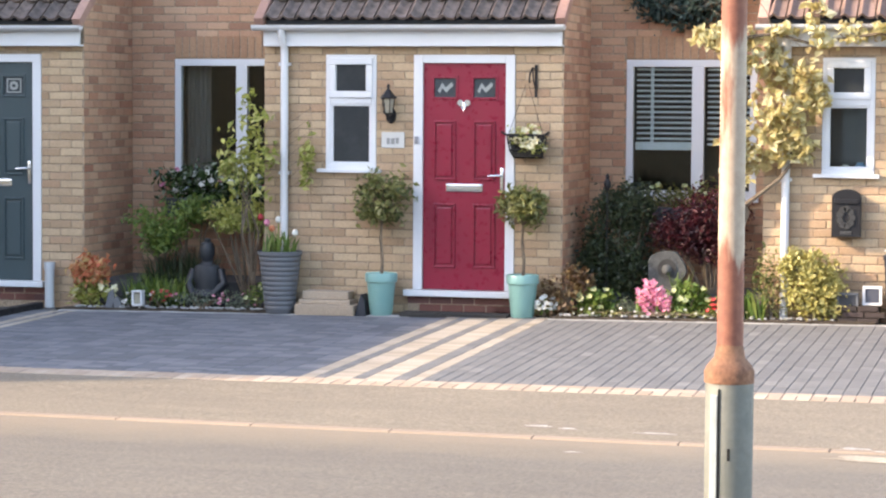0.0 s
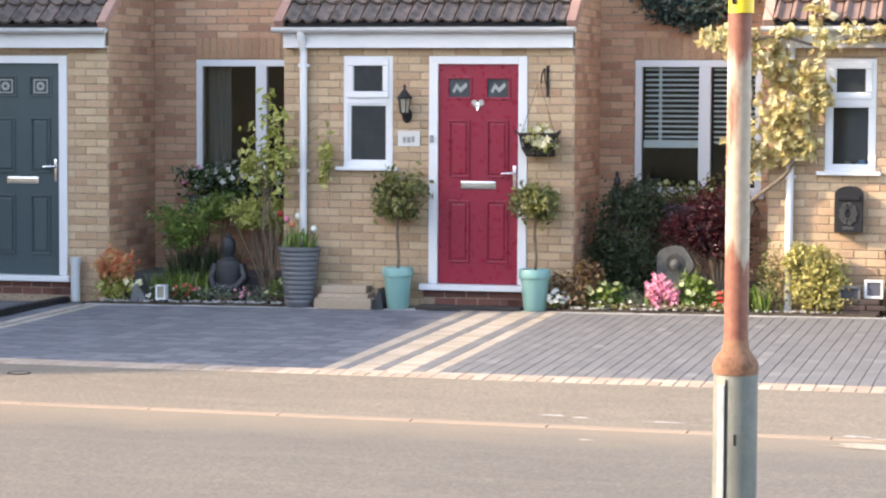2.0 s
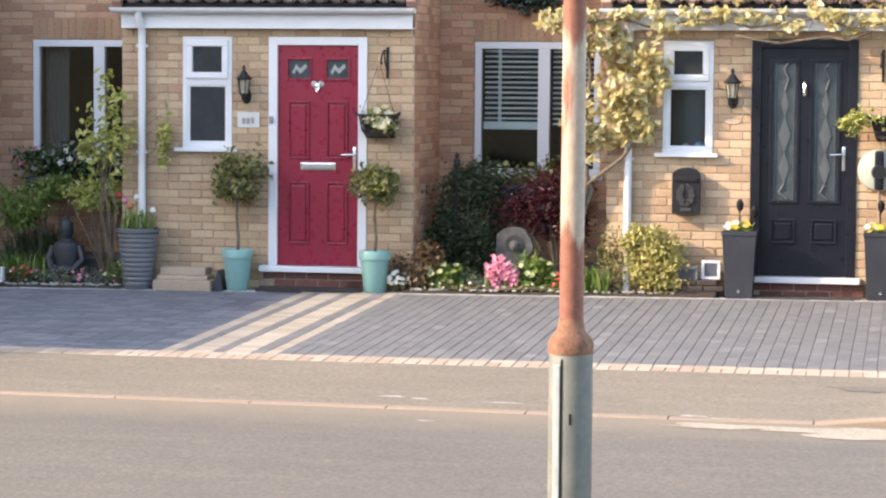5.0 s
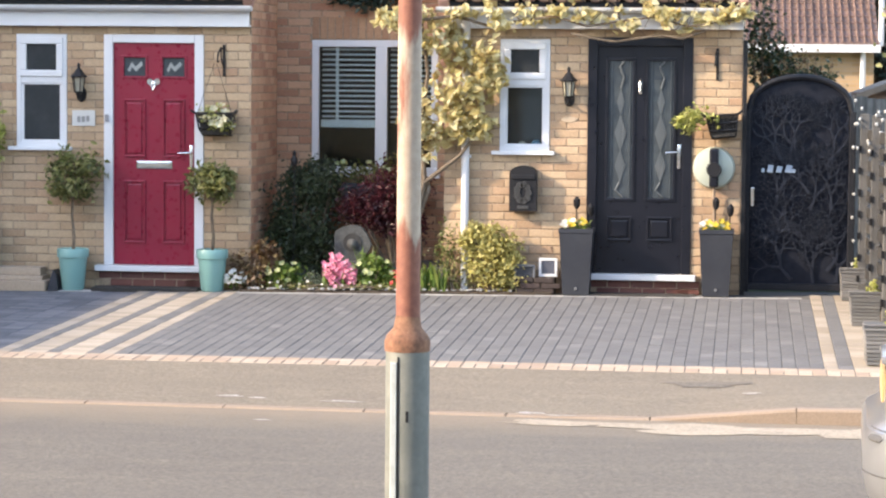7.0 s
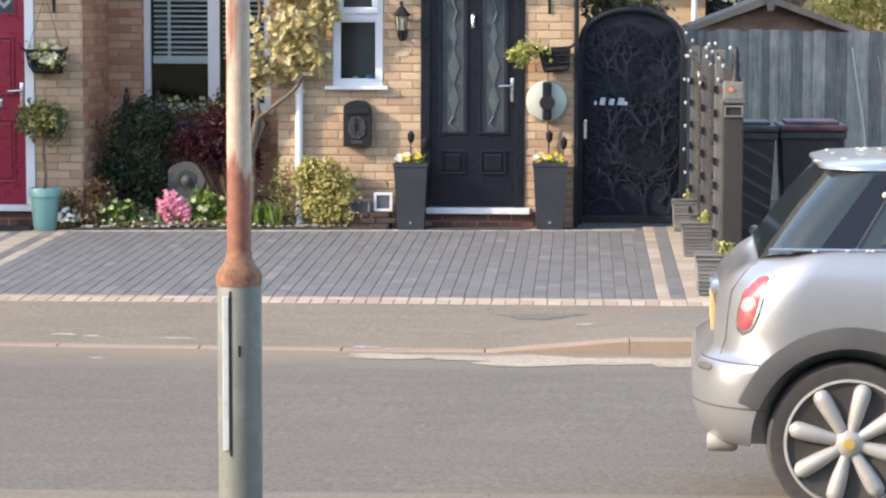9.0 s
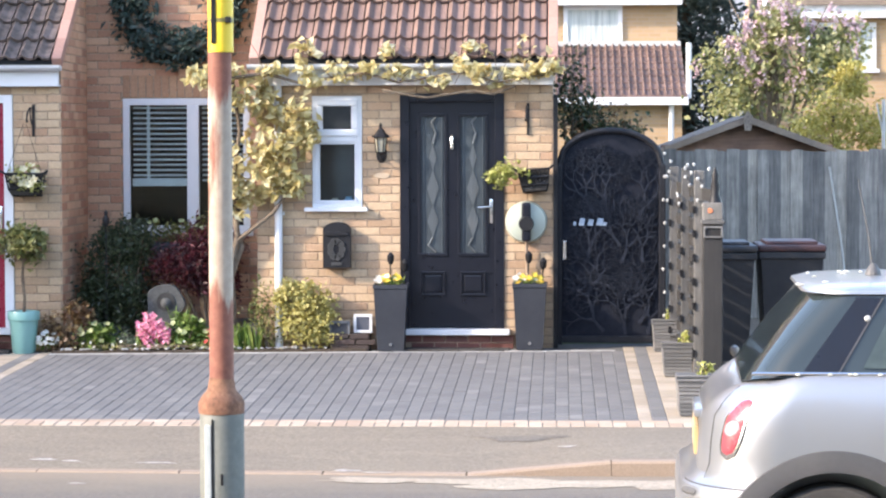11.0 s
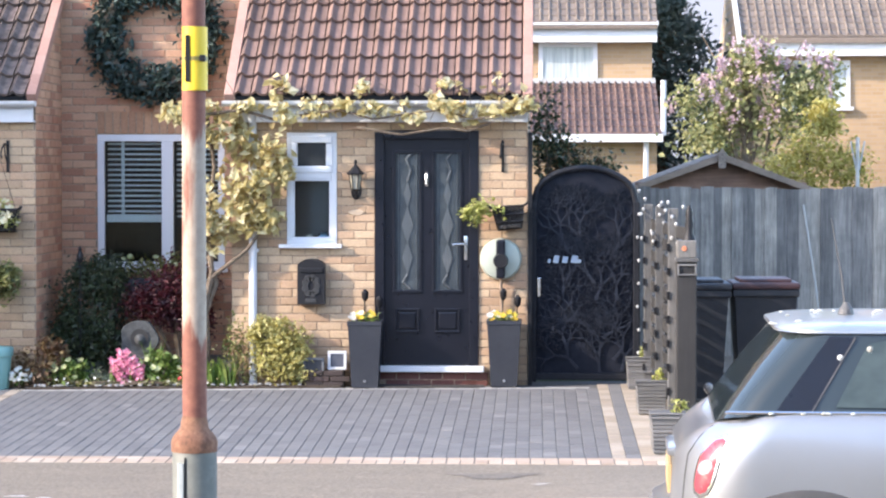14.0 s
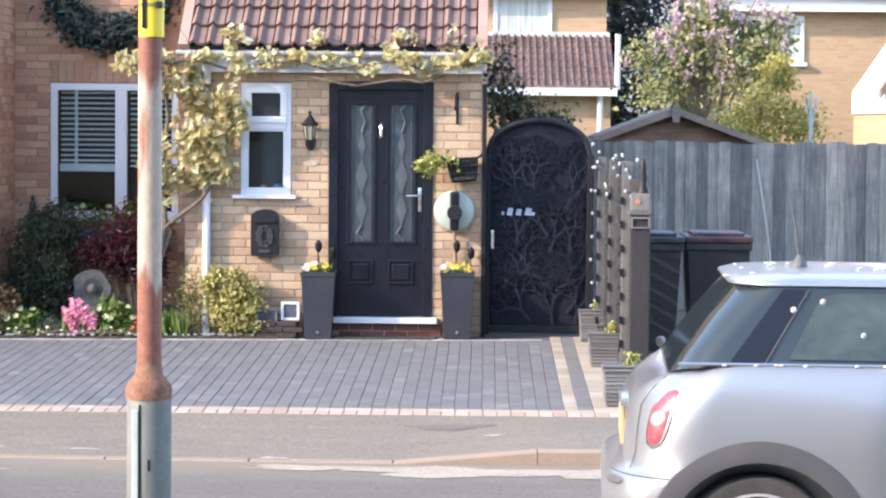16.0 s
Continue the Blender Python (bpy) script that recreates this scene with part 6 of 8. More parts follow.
for z0, z1, a0 in ((2.36, 2.52, -2.0),):
    x0 = 0.0455 * math.cos(a0)
    part("bar", Solid().box(x0 - 0.008 + 0.004, x0 + 0.008 + 0.004, -0.0465, -0.03, z0, z1), BLACK_METAL, lp)
part("strap", Solid().lathe([(0.0455, 2.433), (0.0455, 2.447)], 0.004, 0, 0, 32, cap=False), painted("band_grey", (0.2, 0.17, 0.05), 0.5), lp)
part("strap_buckle", Solid().box(0.026, 0.046, -0.046, -0.02, 2.43, 2.452, 0.003), BLACK_METAL, lp)
part("lamp_arm", Solid().tube([(0.05, 0, 5.55), (0.05, 0.1, 5.75), (0.05, 0.5, 5.85), (0.05, 0.7, 5.85)], 0.025, 10), POST_BASE, lp, smooth=True)
part("lamp_head", Solid().lathe([(0.06, 0), (0.12, 0.05), (0.12, 0.4), (0.05, 0.5)], 0.05, 0.65, 5.85, 16, axis="Y", sy=0.5), POST_BASE, lp, smooth=True)

# ---- parked car ----
SILVER = Nodes("silver_car_paint", 0.3, 0.55)
SILVER.colour(SILVER.mix(SILVER.mix(0.25, (0, 0, 0), SILVER.ramp(SILVER.noise(SILVER.world_co(), 5, 4), [(0.4, (0, 0, 0)), (0.8, (1, 1, 1))])), (0.285, 0.295, 0.31), (0.27, 0.265, 0.255)))
SILVER.b.inputs["Coat Weight"].default_value = 0.6
SILVER.b.inputs["Coat Roughness"].default_value = 0.06
SILVER = SILVER.mat
TYRE = painted("tyre_rubber", (0.04, 0.038, 0.036), 0.85, 0.6, (0.08, 0.074, 0.066))
SPOKE_SHADE = painted("brake_shadow_black", (0.008, 0.008, 0.009), 0.8, 0.2, (0.02, 0.018, 0.016))
ARCH = painted("grey_black_plastic", (0.06, 0.06, 0.062), 0.6, 0.4, (0.12, 0.115, 0.11))
ALLOY = painted("alloy_silver", (0.33, 0.325, 0.31), 0.45, 0.5, (0.22, 0.205, 0.185), 0.2)
LENS_RED = painted("red_lens", (0.27, 0.05, 0.065), 0.25, 0.05)
LENS_CLEAR = painted("clear_lens", (0.42, 0.24, 0.25), 0.2, 0.1)
CAR_GLASS = Nodes("car_glass", 0.05)
CAR_GLASS.colour((0.02, 0.028, 0.03))
CAR_GLASS = CAR_GLASS.mat

car = thing("car", "silver three-door hatchback parked with two wheels on the footway", "car", at=(0.497, -12.75 + 0.84, 0.04))


def ring(ur, uf, w, z, ru=0.32, rv=0.42, n=8):
    """A rounded-rectangle plan outline at one height."""
    pts = []
    for cx, cy, q in ((ur + ru, -w + rv, 180), (uf - ru, -w + rv, 270), (uf - ru, w - rv, 0), (ur + ru, w - rv, 90)):
        for k in range(n + 1):
            a = radians(q + 90 * k / n)
            pts.append((cx + ru * math.cos(a), cy + rv * math.sin(a), z))
    return pts


def droop(u, v, z):
    """The waistline dips across the middle of the tail."""
    t = max(0.0, min(1.0, (0.56 - u) / 0.28))
    k = max(0.0, min(1.0, (z - 0.88) / 0.19)) * max(0.0, min(1.0, (1.39 - z) / 0.3))
    m = max(0.0, min(1.0, 1.45 - abs(v) / 0.5))
    return z - (0.012 + 0.085 * m) * t * t * (3 - 2 * t) * k


def hull(rings, close_top=True):
    s = Solid()
    n = len(rings[0])
    v = [(p[0], p[1], droop(p[0], p[1], p[2])) for r_ in rings for p in r_]
    f = [(i * n + k, i * n + (k + 1) % n, (i + 1) * n + (k + 1) % n, (i + 1) * n + k) for i in range(len(rings) - 1) for k in range(n)]
    f.append(tuple(range(n))[::-1])
    f.append(tuple(range((len(rings) - 1) * n, len(rings) * n)))
    return s.add(v, f)


BODY = [(0.11, 3.58, 0.74, 0.262), (0.06, 3.62, 0.785, 0.28), (0.022, 3.66, 0.815, 0.335), (0.004, 3.69, 0.832, 0.42), (0.0, 3.7, 0.838, 0.52), (0.006, 3.69, 0.84, 0.585), (0.02, 3.67, 0.84, 0.612), (0.06, 3.64, 0.84, 0.63),
        (0.088, 3.62, 0.84, 0.66), (0.092, 3.58, 0.84, 0.74), (0.1, 3.5, 0.836, 0.82), (0.112, 3.3, 0.828, 0.9), (0.15, 2.95, 0.818, 0.97), (0.19, 2.7, 0.808, 1.02), (0.225, 2.6, 0.798, 1.05), (0.25, 2.55, 0.785, 1.066), (0.28, 2.5, 0.765, 1.074)]
body = part("body", hull([ring(a, b, w, z) for a, b, w, z in BODY]), SILVER, car, "silver metallic body", True)
cut = []
for u in (0.625, 3.09):
    for q in (-1, 1):
        s = Solid().lathe([(0.388, -0.2), (0.388, 0.2)], u, q * 0.78, 0.311, 40, axis="Y")
        c_ob = new("cutter", s.mesh("cutter", ARCH))
        c_ob.matrix_world = car.matrix_world @ Matrix.Translation(car.location)
        mod = body.modifiers.new("cut", "BOOLEAN")
        mod.object, mod.operation, mod.solver = c_ob, "DIFFERENCE", "EXACT"
        cut.append(c_ob)
bpy.context.view_layer.update()
for c_ob in cut:
    c_ob.matrix_world = Matrix.Translation(car.location)
bpy.context.view_layer.update()
me = bpy.data.meshes.new_from_object(body.evaluated_get(bpy.context.evaluated_depsgraph_get()))
body.modifiers.clear()
body.data = me
me.set_sharp_from_angle(angle=radians(38))
for c_ob in cut:
    bpy.data.objects.remove(c_ob)

GREEN_H = [(0.268, 2.5, 0.755, 1.066), (0.33, 2.35, 0.73, 1.15), (0.43, 2.2, 0.695, 1.26), (0.535, 2.05, 0.655, 1.37), (0.55, 2.02, 0.65, 1.39)]
# glasshouse: opaque dark hull, with paler mottled panes laid on the near side
part("glasshouse", hull([ring(a, b, w, z, 0.16, 0.24) for a, b, w, z in GREEN_H]), CAR_GLASS, car, "dark wrap-round glass and pillars", True)


def side_y(z):
    t = max(0, min(1, (z - 1.066) / (1.39 - 1.066)))
    return -(0.755 + (0.65 - 0.755) * t)


def side_patch(outline, lift, thick=0.004):
    s = Solid()
    n = len(outline)
    v = [(u, side_y(z) - lift - thick, z) for u, z in outline] + [(u, side_y(z) - lift + 0.002, z) for u, z in outline]
    f = [tuple(range(n)), tuple(range(2 * n - 1, n - 1, -1))] + [(i, n + i, n + (i + 1) % n, (i + 1) % n) for i in range(n)]
    return s.add(v, f)


PALE_PANE = Nodes("tinted_side_window", 0.04, 0.0, 0.3)
PALE_PANE.colour(PALE_PANE.mix(PALE_PANE.ramp(PALE_PANE.noise(PALE_PANE.world_co((2, 2, 3)), 2.2, 3), [(0.35, (0, 0, 0)), (0.7, (1, 1, 1))]), (0.03, 0.043, 0.043), (0.06, 0.08, 0.078)))
PALE_PANE = PALE_PANE.mat
part("side_window", side_patch([(0.74, 1.1), (1.42, 1.095), (1.42, 1.36), (0.93, 1.36), (0.87, 1.345)], 0.003), PALE_PANE, car, "tinted side window")
part("side_window", side_patch([(1.5, 1.09), (2.2, 1.09), (1.98, 1.36), (1.5, 1.365)], 0.003), PALE_PANE, car)
part("pillar", side_patch([(0.5, 1.08), (0.64, 1.08), (0.82, 1.375), (0.72, 1.375)], 0.003), BLACK, car, "gloss black rear pillar")
part("pillar_edge", side_patch([(0.64, 1.08), (0.646, 1.08), (0.826, 1.375), (0.82, 1.375)], 0.005), ARCH, car, "thin grey window edge")
part("belt_trim", Solid().tube([(0.3, -0.76, 1.077), (0.6, -0.766, 1.078), (1.5, -0.766, 1.078), (2.3, -0.766, 1.078)], 0.007, 6), CHROME, car)
ROOF = [(0.54, 2.05, 0.65, 1.38), (0.51, 2.07, 0.665, 1.39), (0.515, 2.06, 0.662, 1.4), (0.57, 2.0, 0.63, 1.415), (0.7, 1.85, 0.5, 1.427), (0.95, 1.6, 0.3, 1.431)]
part("roof", hull([ring(a, b, w, z, 0.2, 0.24) for a, b, w, z in ROOF]), SILVER, car, "silver roof with a small rear spoiler", True)
part("aerial", Solid().tube([(0.84, 0.0, 1.42), (0.82, 0, 1.6), (0.775, 0, 1.84)], [0.006, 0.005, 0.003], 6).lathe([(0.035, 0), (0.03, 0.02), (0.01, 0.05)], 0.84, 0, 1.43, 12), ARCH, car, "short black roof aerial")


def corner(z, phi, out=0.0):
    """A point on the rounded rear corner of the body on the near side."""
    for (a0, _, w0, z0), (a1, _, w1, z1) in zip(BODY, BODY[1:]):
        if z0 <= z <= z1:
            t = (z - z0) / (z1 - z0)
            a, w = a0 + (a1 - a0) * t, w0 + (w1 - w0) * t
            u = a + 0.32 - (0.32 + out) * math.cos(phi)
            v = -w + 0.42 - (0.42 + out) * math.sin(phi)
            return Vector((u, v, droop(u, v, z)))
    return Vector((0, 0, z))


def corner_patch(z0, z1, f0, f1, half, out, n=14, cap=2.6):
    s = Solid()
    v, f = [], []
    for i in range(n + 1):
        t = i / n
        k = max(0.0, 1 - abs(2 * t - 1) ** cap) ** (1 / cap)
        c = f0 + (f1 - f0) * t
        for j in range(7):
            e = (j / 3 - 1)
            bulge = out * (1 - 0.35 * e * e) * (0.3 + 0.7 * k)
            v.append(corner(z0 + (z1 - z0) * t, radians(c + half * k * e), bulge))
    for i in range(n):
        for j in range(6):
            a = i * 7 + j
            f.append((a, a + 1, a + 8, a + 7))
    return s.add(v, f)


tl = part("tail_light", corner_patch(0.728, 1.0, 49, 56, 9.0, 0.01), CHROME, car, "chrome-rimmed red tail light", True)
part("lens", corner_patch(0.742, 0.986, 49.3, 55.7, 7.2, 0.016), LENS_RED, tl, "red lens", True)
part("lens_middle", corner_patch(0.81, 0.905, 50.8, 53.6, 6.4, 0.0175), LENS_CLEAR, tl, "clear middle lens", True)
part("hatch_seam", Solid().tube([corner(z, radians(31), 0.002) for z in (0.64, 0.7, 0.8, 0.9, 0.98, 1.04)], 0.002, 5), ARCH, car)
part("bumper_seam", Solid().tube([corner(0.62 + 0.0 * k, radians(10 + 8 * k), 0.003) for k in range(10)] + [(0.42, -0.843, 0.62)], 0.003, 5), ARCH, car)
part("lower_seam", Solid().tube([corner(0.44, radians(4 + 9 * k), 0.003) for k in range(10)], 0.003, 5), ARCH, car)
part("fog_lamp", corner_patch(0.575, 0.605, 30, 30, 9, 0.008), ARCH, car)
part("number_plate", Solid().box(0.078, 0.096, -0.27, 0.27, 0.69, 0.81, 0.004), painted("yellow_plate", (0.45, 0.31, 0.15), 0.5), car, "plain yellow plate, edge-on")
part("boot_handle", Solid().box(0.075, 0.12, -0.28, 0.2, 0.845, 0.885, 0.016), SILVER, car, "silver boot handle", True)
part("exhaust", Solid().lathe([(0.036, -0.035), (0.04, -0.02), (0.04, 0.07), (0.03, 0.09), (0.02, 0.09)], 0.1, -0.56, 0.265, 16, axis="X"), ALLOY, car, "chrome exhaust tip", True)
for u in (0.625, 3.09):
    for q in (-1, 1):
        fl = Solid()
        v, f = [], []
        m = 30
        for k in range(m + 1):
            a = radians(16 + 144 * k / m)
            wide = 0.474
            for rr, y in ((0.384, 0.80), (0.384, 0.85), (0.384 + (wide - 0.384) * 0.4, 0.853), (wide - 0.005, 0.846), (wide, 0.80)):
                v.append((u + rr * math.cos(a), q * y, 0.311 + rr * math.sin(a)))
        for k in range(m):
            for j in range(4):
                a = k * 5 + j
                f.append((a, a + 1, a + 6, a + 5))
        part("wheel_arch", fl.add(v, f), ARCH, car, "grey-black plastic arch trim", True)
        wh = part("wheel", Solid().lathe([(0.23, -0.09), (0.25, -0.1), (0.313, -0.1), (0.322, -0.08), (0.325, -0.03), (0.325, 0.03), (0.322, 0.08), (0.313, 0.1), (0.302, 0.104), (0.26, 0.104), (0.25, 0.095), (0.23, 0.09)], u, q * 0.72, 0.311, 48, axis="Y"), TYRE, car, "black tyre on an eight-spoke alloy wheel", True)
        yo = q * (0.72 + 0.085)
        part("rim", Solid().lathe([(0.254, 0.0), (0.259, 0.018), (0.248, 0.02), (0.239, 0.0), (0.232, -0.05)], u, yo, 0.311, 48, axis="Y", cap=False) if q > 0 else Solid().lathe([(0.254, 0.0), (0.259, -0.018), (0.248, -0.02), (0.239, 0.0), (0.232, 0.05)], u, yo, 0.311, 48, axis="Y", cap=False), ALLOY, wh, smooth=True)
        # Disc painted near-black for the shade between the spokes.
        part("drum", Solid().lathe([(0.232, -0.002), (0.232, 0.002)], u, yo - q * 0.06, 0.311, 32, axis="Y"), SPOKE_SHADE, wh)
        for k in range(8):
            a = 2 * math.pi * k / 8 + 0.54
            ca, sa = math.cos(a), math.sin(a)
            reach = [(0.03, 0.0, 0.024), (0.075, 0.004, 0.027), (0.14, 0.008, 0.033), (0.2, 0.006, 0.037), (0.225, 0.004, 0.034), (0.238, 0.0, 0.022)]
            sp_ = Solid().tube([(u + d * ca, yo + q * o, 0.311 + d * sa) for d, o, _ in reach], [w_ for _, _, w_ in reach], 10)
            part("spoke", sp_, ALLOY, wh, smooth=True)
        part("hub", Solid().lathe([(0.056, -0.02), (0.056, 0.022), (0.038, 0.036), (0.0, 0.038)] if q > 0 else [(0.056, 0.02), (0.056, -0.022), (0.038, -0.036), (0.0, -0.038)], u, yo, 0.311, 20, axis="Y"), ALLOY, wh, smooth=True)
        part("hub_cap", Solid().lathe([(0.024, 0.0), (0.022, q * 0.006)], u, yo + q * 0.036, 0.311, 14, axis="Y"), painted("brass_disc", (0.4, 0.26, 0.06), 0.4) if (u < 1 and q < 0) else bpy.data.materials["brass_disc"] if "brass_disc" in bpy.data.materials else ALLOY, wh)
pet = Solid()
r = random.Random(66)
for k in range(46):
    u, v_ = r.uniform(0.5, 1.9), r.uniform(-0.55, 0.2)
    z = 1.418 + (0.01 if abs(v_) < 0.3 else -0.004 - 0.03 * (abs(v_) - 0.3))
    pet.lathe([(0.009, 0), (0.012, 0.004), (0.004, 0.008)], u + 0.475, -11.91 + v_, z + 0.045, 6, sx=r.uniform(0.7, 1.5))
for k in range(14):
    u, z = r.uniform(0.35, 1.6), r.uniform(1.068, 1.072)
    pet.lathe([(0.009, 0), (0.011, 0.004), (0.004, 0.008)], u + 0.475, -11.91 - 0.772, z + 0.042, 6)
for k in range(9):
    z = r.uniform(1.1, 1.34)
    pet.lathe([(0.011, 0), (0.013, -0.004), (0.005, -0.008)], 0.497 + r.uniform(0.72, 1.9), -11.91 + side_y(z) - 0.006, z + 0.04, 7, axis="Y")
petals = tagged(part("fallen_petals", pet, WHITE_PETAL, None, "pale blossom petals scattered on the silver car"), category="petals", kind="stuff")
# the car stands slightly askew, turned about its near rear corner
pivot = Matrix.Translation((0.6, -12.75, 0.0))
askew = Matrix.Translation((-0.03, 0, 0)) @ pivot @ Matrix.Rotation(radians(-2.3), 4, "Z") @ pivot.inverted()
car.matrix_world = askew @ Matrix.Translation(car.location)
petals.matrix_world = askew

# ---- side gate, fence, bins ----
gate = thing("garden_gate", "tall black arched metal gate with a cut-out tree pattern", "gate", at=(0.0, 0.04, 0.15))
gx0, gx1, gtop, spring = -0.01, 0.93, 1.95, 1.62


def arch_z(x):
    c, hw = (gx0 + gx1) / 2, (gx1 - gx0) / 2
    return spring + (gtop - spring) * math.sqrt(max(0, 1 - ((x - c) / hw) ** 2)) ** 0.9


xs_ = span(gx0, gx1, 24)
# Added backing, coloured near-black for the shade behind the gate's cut-outs.
part("sheet", Solid().prism([(gx0, 0.03)] + [(x, arch_z(x)) for x in xs_] + [(gx1, 0.03)], 0.03, 0.045), painted("gate_shadow_black", (0.0065, 0.0088, 0.016), 0.7, 0.1, (0.02, 0.02, 0.03), 0.0, 3.0, 0.05, 0.2), gate, "dark sheet standing in for shade behind the cut-outs")
fr = Solid().box(gx0 - 0.03, gx0 + 0.03, -0.02, 0.05, 0.0, spring + 0.02, 0.006).box(gx1 - 0.03, gx1 + 0.03, -0.02, 0.05, 0.0, spring + 0.02, 0.006).box(gx0 + 0.03, gx1 - 0.03, -0.018, 0.05, 0.02, 0.08, 0.006)
fr.tube([(x, 0.012, arch_z(x)) for x in xs_], 0.028, 8)
part("gate_frame", fr, painted("gate_frame_black", (0.008, 0.009, 0.013), 0.6, 0.12, (0.02, 0.022, 0.028), 0.0, 3.0, 0.05, 0.3), gate)
tree = Solid()
r = random.Random(4)


def limb(x, z, a, l, w, depth):
    e = (x + math.cos(a) * l, z + math.sin(a) * l)
    if not (gx0 + 0.03 < e[0] < gx1 - 0.03 and 0.06 < e[1] < arch_z(min(max(e[0], gx0 + 0.01), gx1 - 0.01)) - 0.03):
        return
    nx, nz = -math.sin(a), math.cos(a)
    tree.prism([(x - nx * w, z - nz * w), (e[0] - nx * w * 0.6, e[1] - nz * w * 0.6), (e[0] + nx * w * 0.6, e[1] + nz * w * 0.6), (x + nx * w, z + nz * w)], 0.004 + 0.001 * (depth % 3), 0.014)
    if depth < 8:
        for s_ in (-1, 1):
            limb(e[0], e[1], a + s_ * r.uniform(0.25, 0.75), l * r.uniform(0.7, 0.9), w * 0.72, depth + 1)


for x, z, a in ((0.6, 0.08, 1.7), (0.56, 0.75, 1.2), (0.55, 0.9, 2.2), (0.62, 0.4, 0.6), (0.5, 0.5, 2.6), (0.45, 1.2, 1.9), (0.7, 1.15, 1.0), (0.3, 0.3, 1.9), (0.72, 0.2, 0.9), (0.25, 0.75, 1.4), (0.75, 0.75, 1.6), (0.4, 0.12, 2.3), (0.3, 1.2, 2.0), (0.8, 0.1, 1.4)):
    limb(x, z, a, 0.14, 0.016, 0)
part("tree_pattern", tree, painted("gate_satin_black", (0.0115, 0.015, 0.025), 0.5, 0.4, (0.022, 0.028, 0.044), 0.0, 3.0, 0.05, 0.3), gate, "cut tree of black metal")
part("latch", Solid().box(gx0 + 0.04, gx0 + 0.07, -0.03, 0.0, 0.78, 0.95, 0.005), CHROME, gate)
# Pale bars added on the gate, painted for its bright glimpses and reflections.
gs = thing("gate_sign", "pale blue bars standing in for bright glimpses at the gate", "sign")
for k, (x, w, h) in enumerate(((0.12, 0.03, 0.03), (0.17, 0.06, 0.06), (0.25, 0.06, 0.05), (0.33, 0.07, 0.06), (0.38, 0.05, 0.025))):
    part("bar", Solid().prism([(x, 1.24), (x + w * 0.8, 1.235), (x + w, 1.24 + h), (x + w * 0.25, 1.245 + h)], 0.032, 0.038), GLINT_BLUE, gs)
tagged(part("gate_post", Solid().box(-0.058, -0.018, -0.03, 0.06, 0.1, 2.42, 0.005), BLACK_METAL, None, "slim dark post between the wall and the gate"), category="post")
bush("ivy", "dark climber with reddish tips above the gate", [((0.1, 0.9, 2.45), (0.2, 0.25, 0.42)), ((0.3, 0.9, 2.1), (0.28, 0.25, 0.3)), ((0.58, 0.9, 2.0), (0.25, 0.2, 0.2))], 1700, 0.055, DARK_LEAF, 120, base=(0.15, 0.9, 0.1), stem=0.02, clumps=80, slim=0.7, category="climber")
bush("ivy", "bare reddish twigs and young leaves above the gate", [((0.5, 0.8, 2.2), (0.25, 0.15, 0.15)), ((0.2, 0.8, 2.2), (0.2, 0.15, 0.3))], 260, 0.045, BRONZE_LEAF, 121, base=(0.3, 0.8, 0.1), stem=0.01, clumps=30, category="climber")

FENCE_BLACK = timber("black_stained_timber", (0.018, 0.017, 0.0165), (0.036, 0.033, 0.031), 0.7)
FENCE_GREY = timber("weathered_grey_timber", (0.15, 0.142, 0.13), (0.39, 0.37, 0.335), 0.85)
FENCE_TAN = timber("faded_brown_timber", (0.1, 0.097, 0.093), (0.165, 0.158, 0.15), 0.8)


def fence_x(y):
    return 1.0 - 0.036 * y


sf = thing("slatted_fence", "dark slatted timber fence between drive and yard", "fence", at=(0, 0, 0))
POSTS = (-0.45, -1.65, -2.85)
for y in POSTS:
    z = drive_z(1, y) - 0.02
    x = fence_x(y)
    p = part("post", Solid().box(x - 0.04, x + 0.04, y - 0.04, y + 0.04, z, 1.78, 0.006), FENCE_TAN, sf)
    for k in range(7):
        part("clip", Solid().box(x - 0.055, x - 0.03, y - 0.052, y - 0.038, 0.3 + 0.19 * k, 0.36 + 0.19 * k, 0.003), BLACK_METAL, p)
for a, b in zip((0.0,) + POSTS, POSTS + (-4.0,)):
    for k in range(11):
        z = 0.2 + 0.135 * k
        s = Solid()
        xa, xb = fence_x(a) + 0.03, fence_x(b) + 0.03
        s.add([(xa - 0.01, a, z), (xb - 0.01, b, z), (xb + 0.01, b, z), (xa + 0.01, a, z), (xa - 0.01, a, z + 0.095), (xb - 0.01, b, z + 0.095), (xb + 0.01, b, z + 0.095), (xa + 0.01, a, z + 0.095)],
              [(0, 1, 2, 3), (7, 6, 5, 4), (0, 4, 5, 1), (1, 5, 6, 2), (2, 6, 7, 3), (3, 7, 4, 0)])
        part("slat", s, FENCE_BLACK, sf)
fx = 1.135
part("end_post", Solid().box(fx - 0.073, fx + 0.073, -4.12, -3.98, -0.05, 1.4, 0.008), FENCE_BLACK, sf, "thick dark end post")
sl = thing("solar_post_cap", "tan solar lantern on the end post", "garden light")
part("base", Solid().box(fx - 0.085, fx + 0.085, -4.135, -3.965, 1.4, 1.43, 0.006), FENCE_TAN, sl)
part("housing", Solid().box(fx - 0.072, fx + 0.072, -4.12, -3.98, 1.43, 1.56, 0.01), FENCE_TAN, sl)
part("sensor", Solid().lathe([(0.02, 0), (0.018, -0.006)], fx - 0.02, -4.121, 1.5, 12, axis="Y"), CORAL, sl)
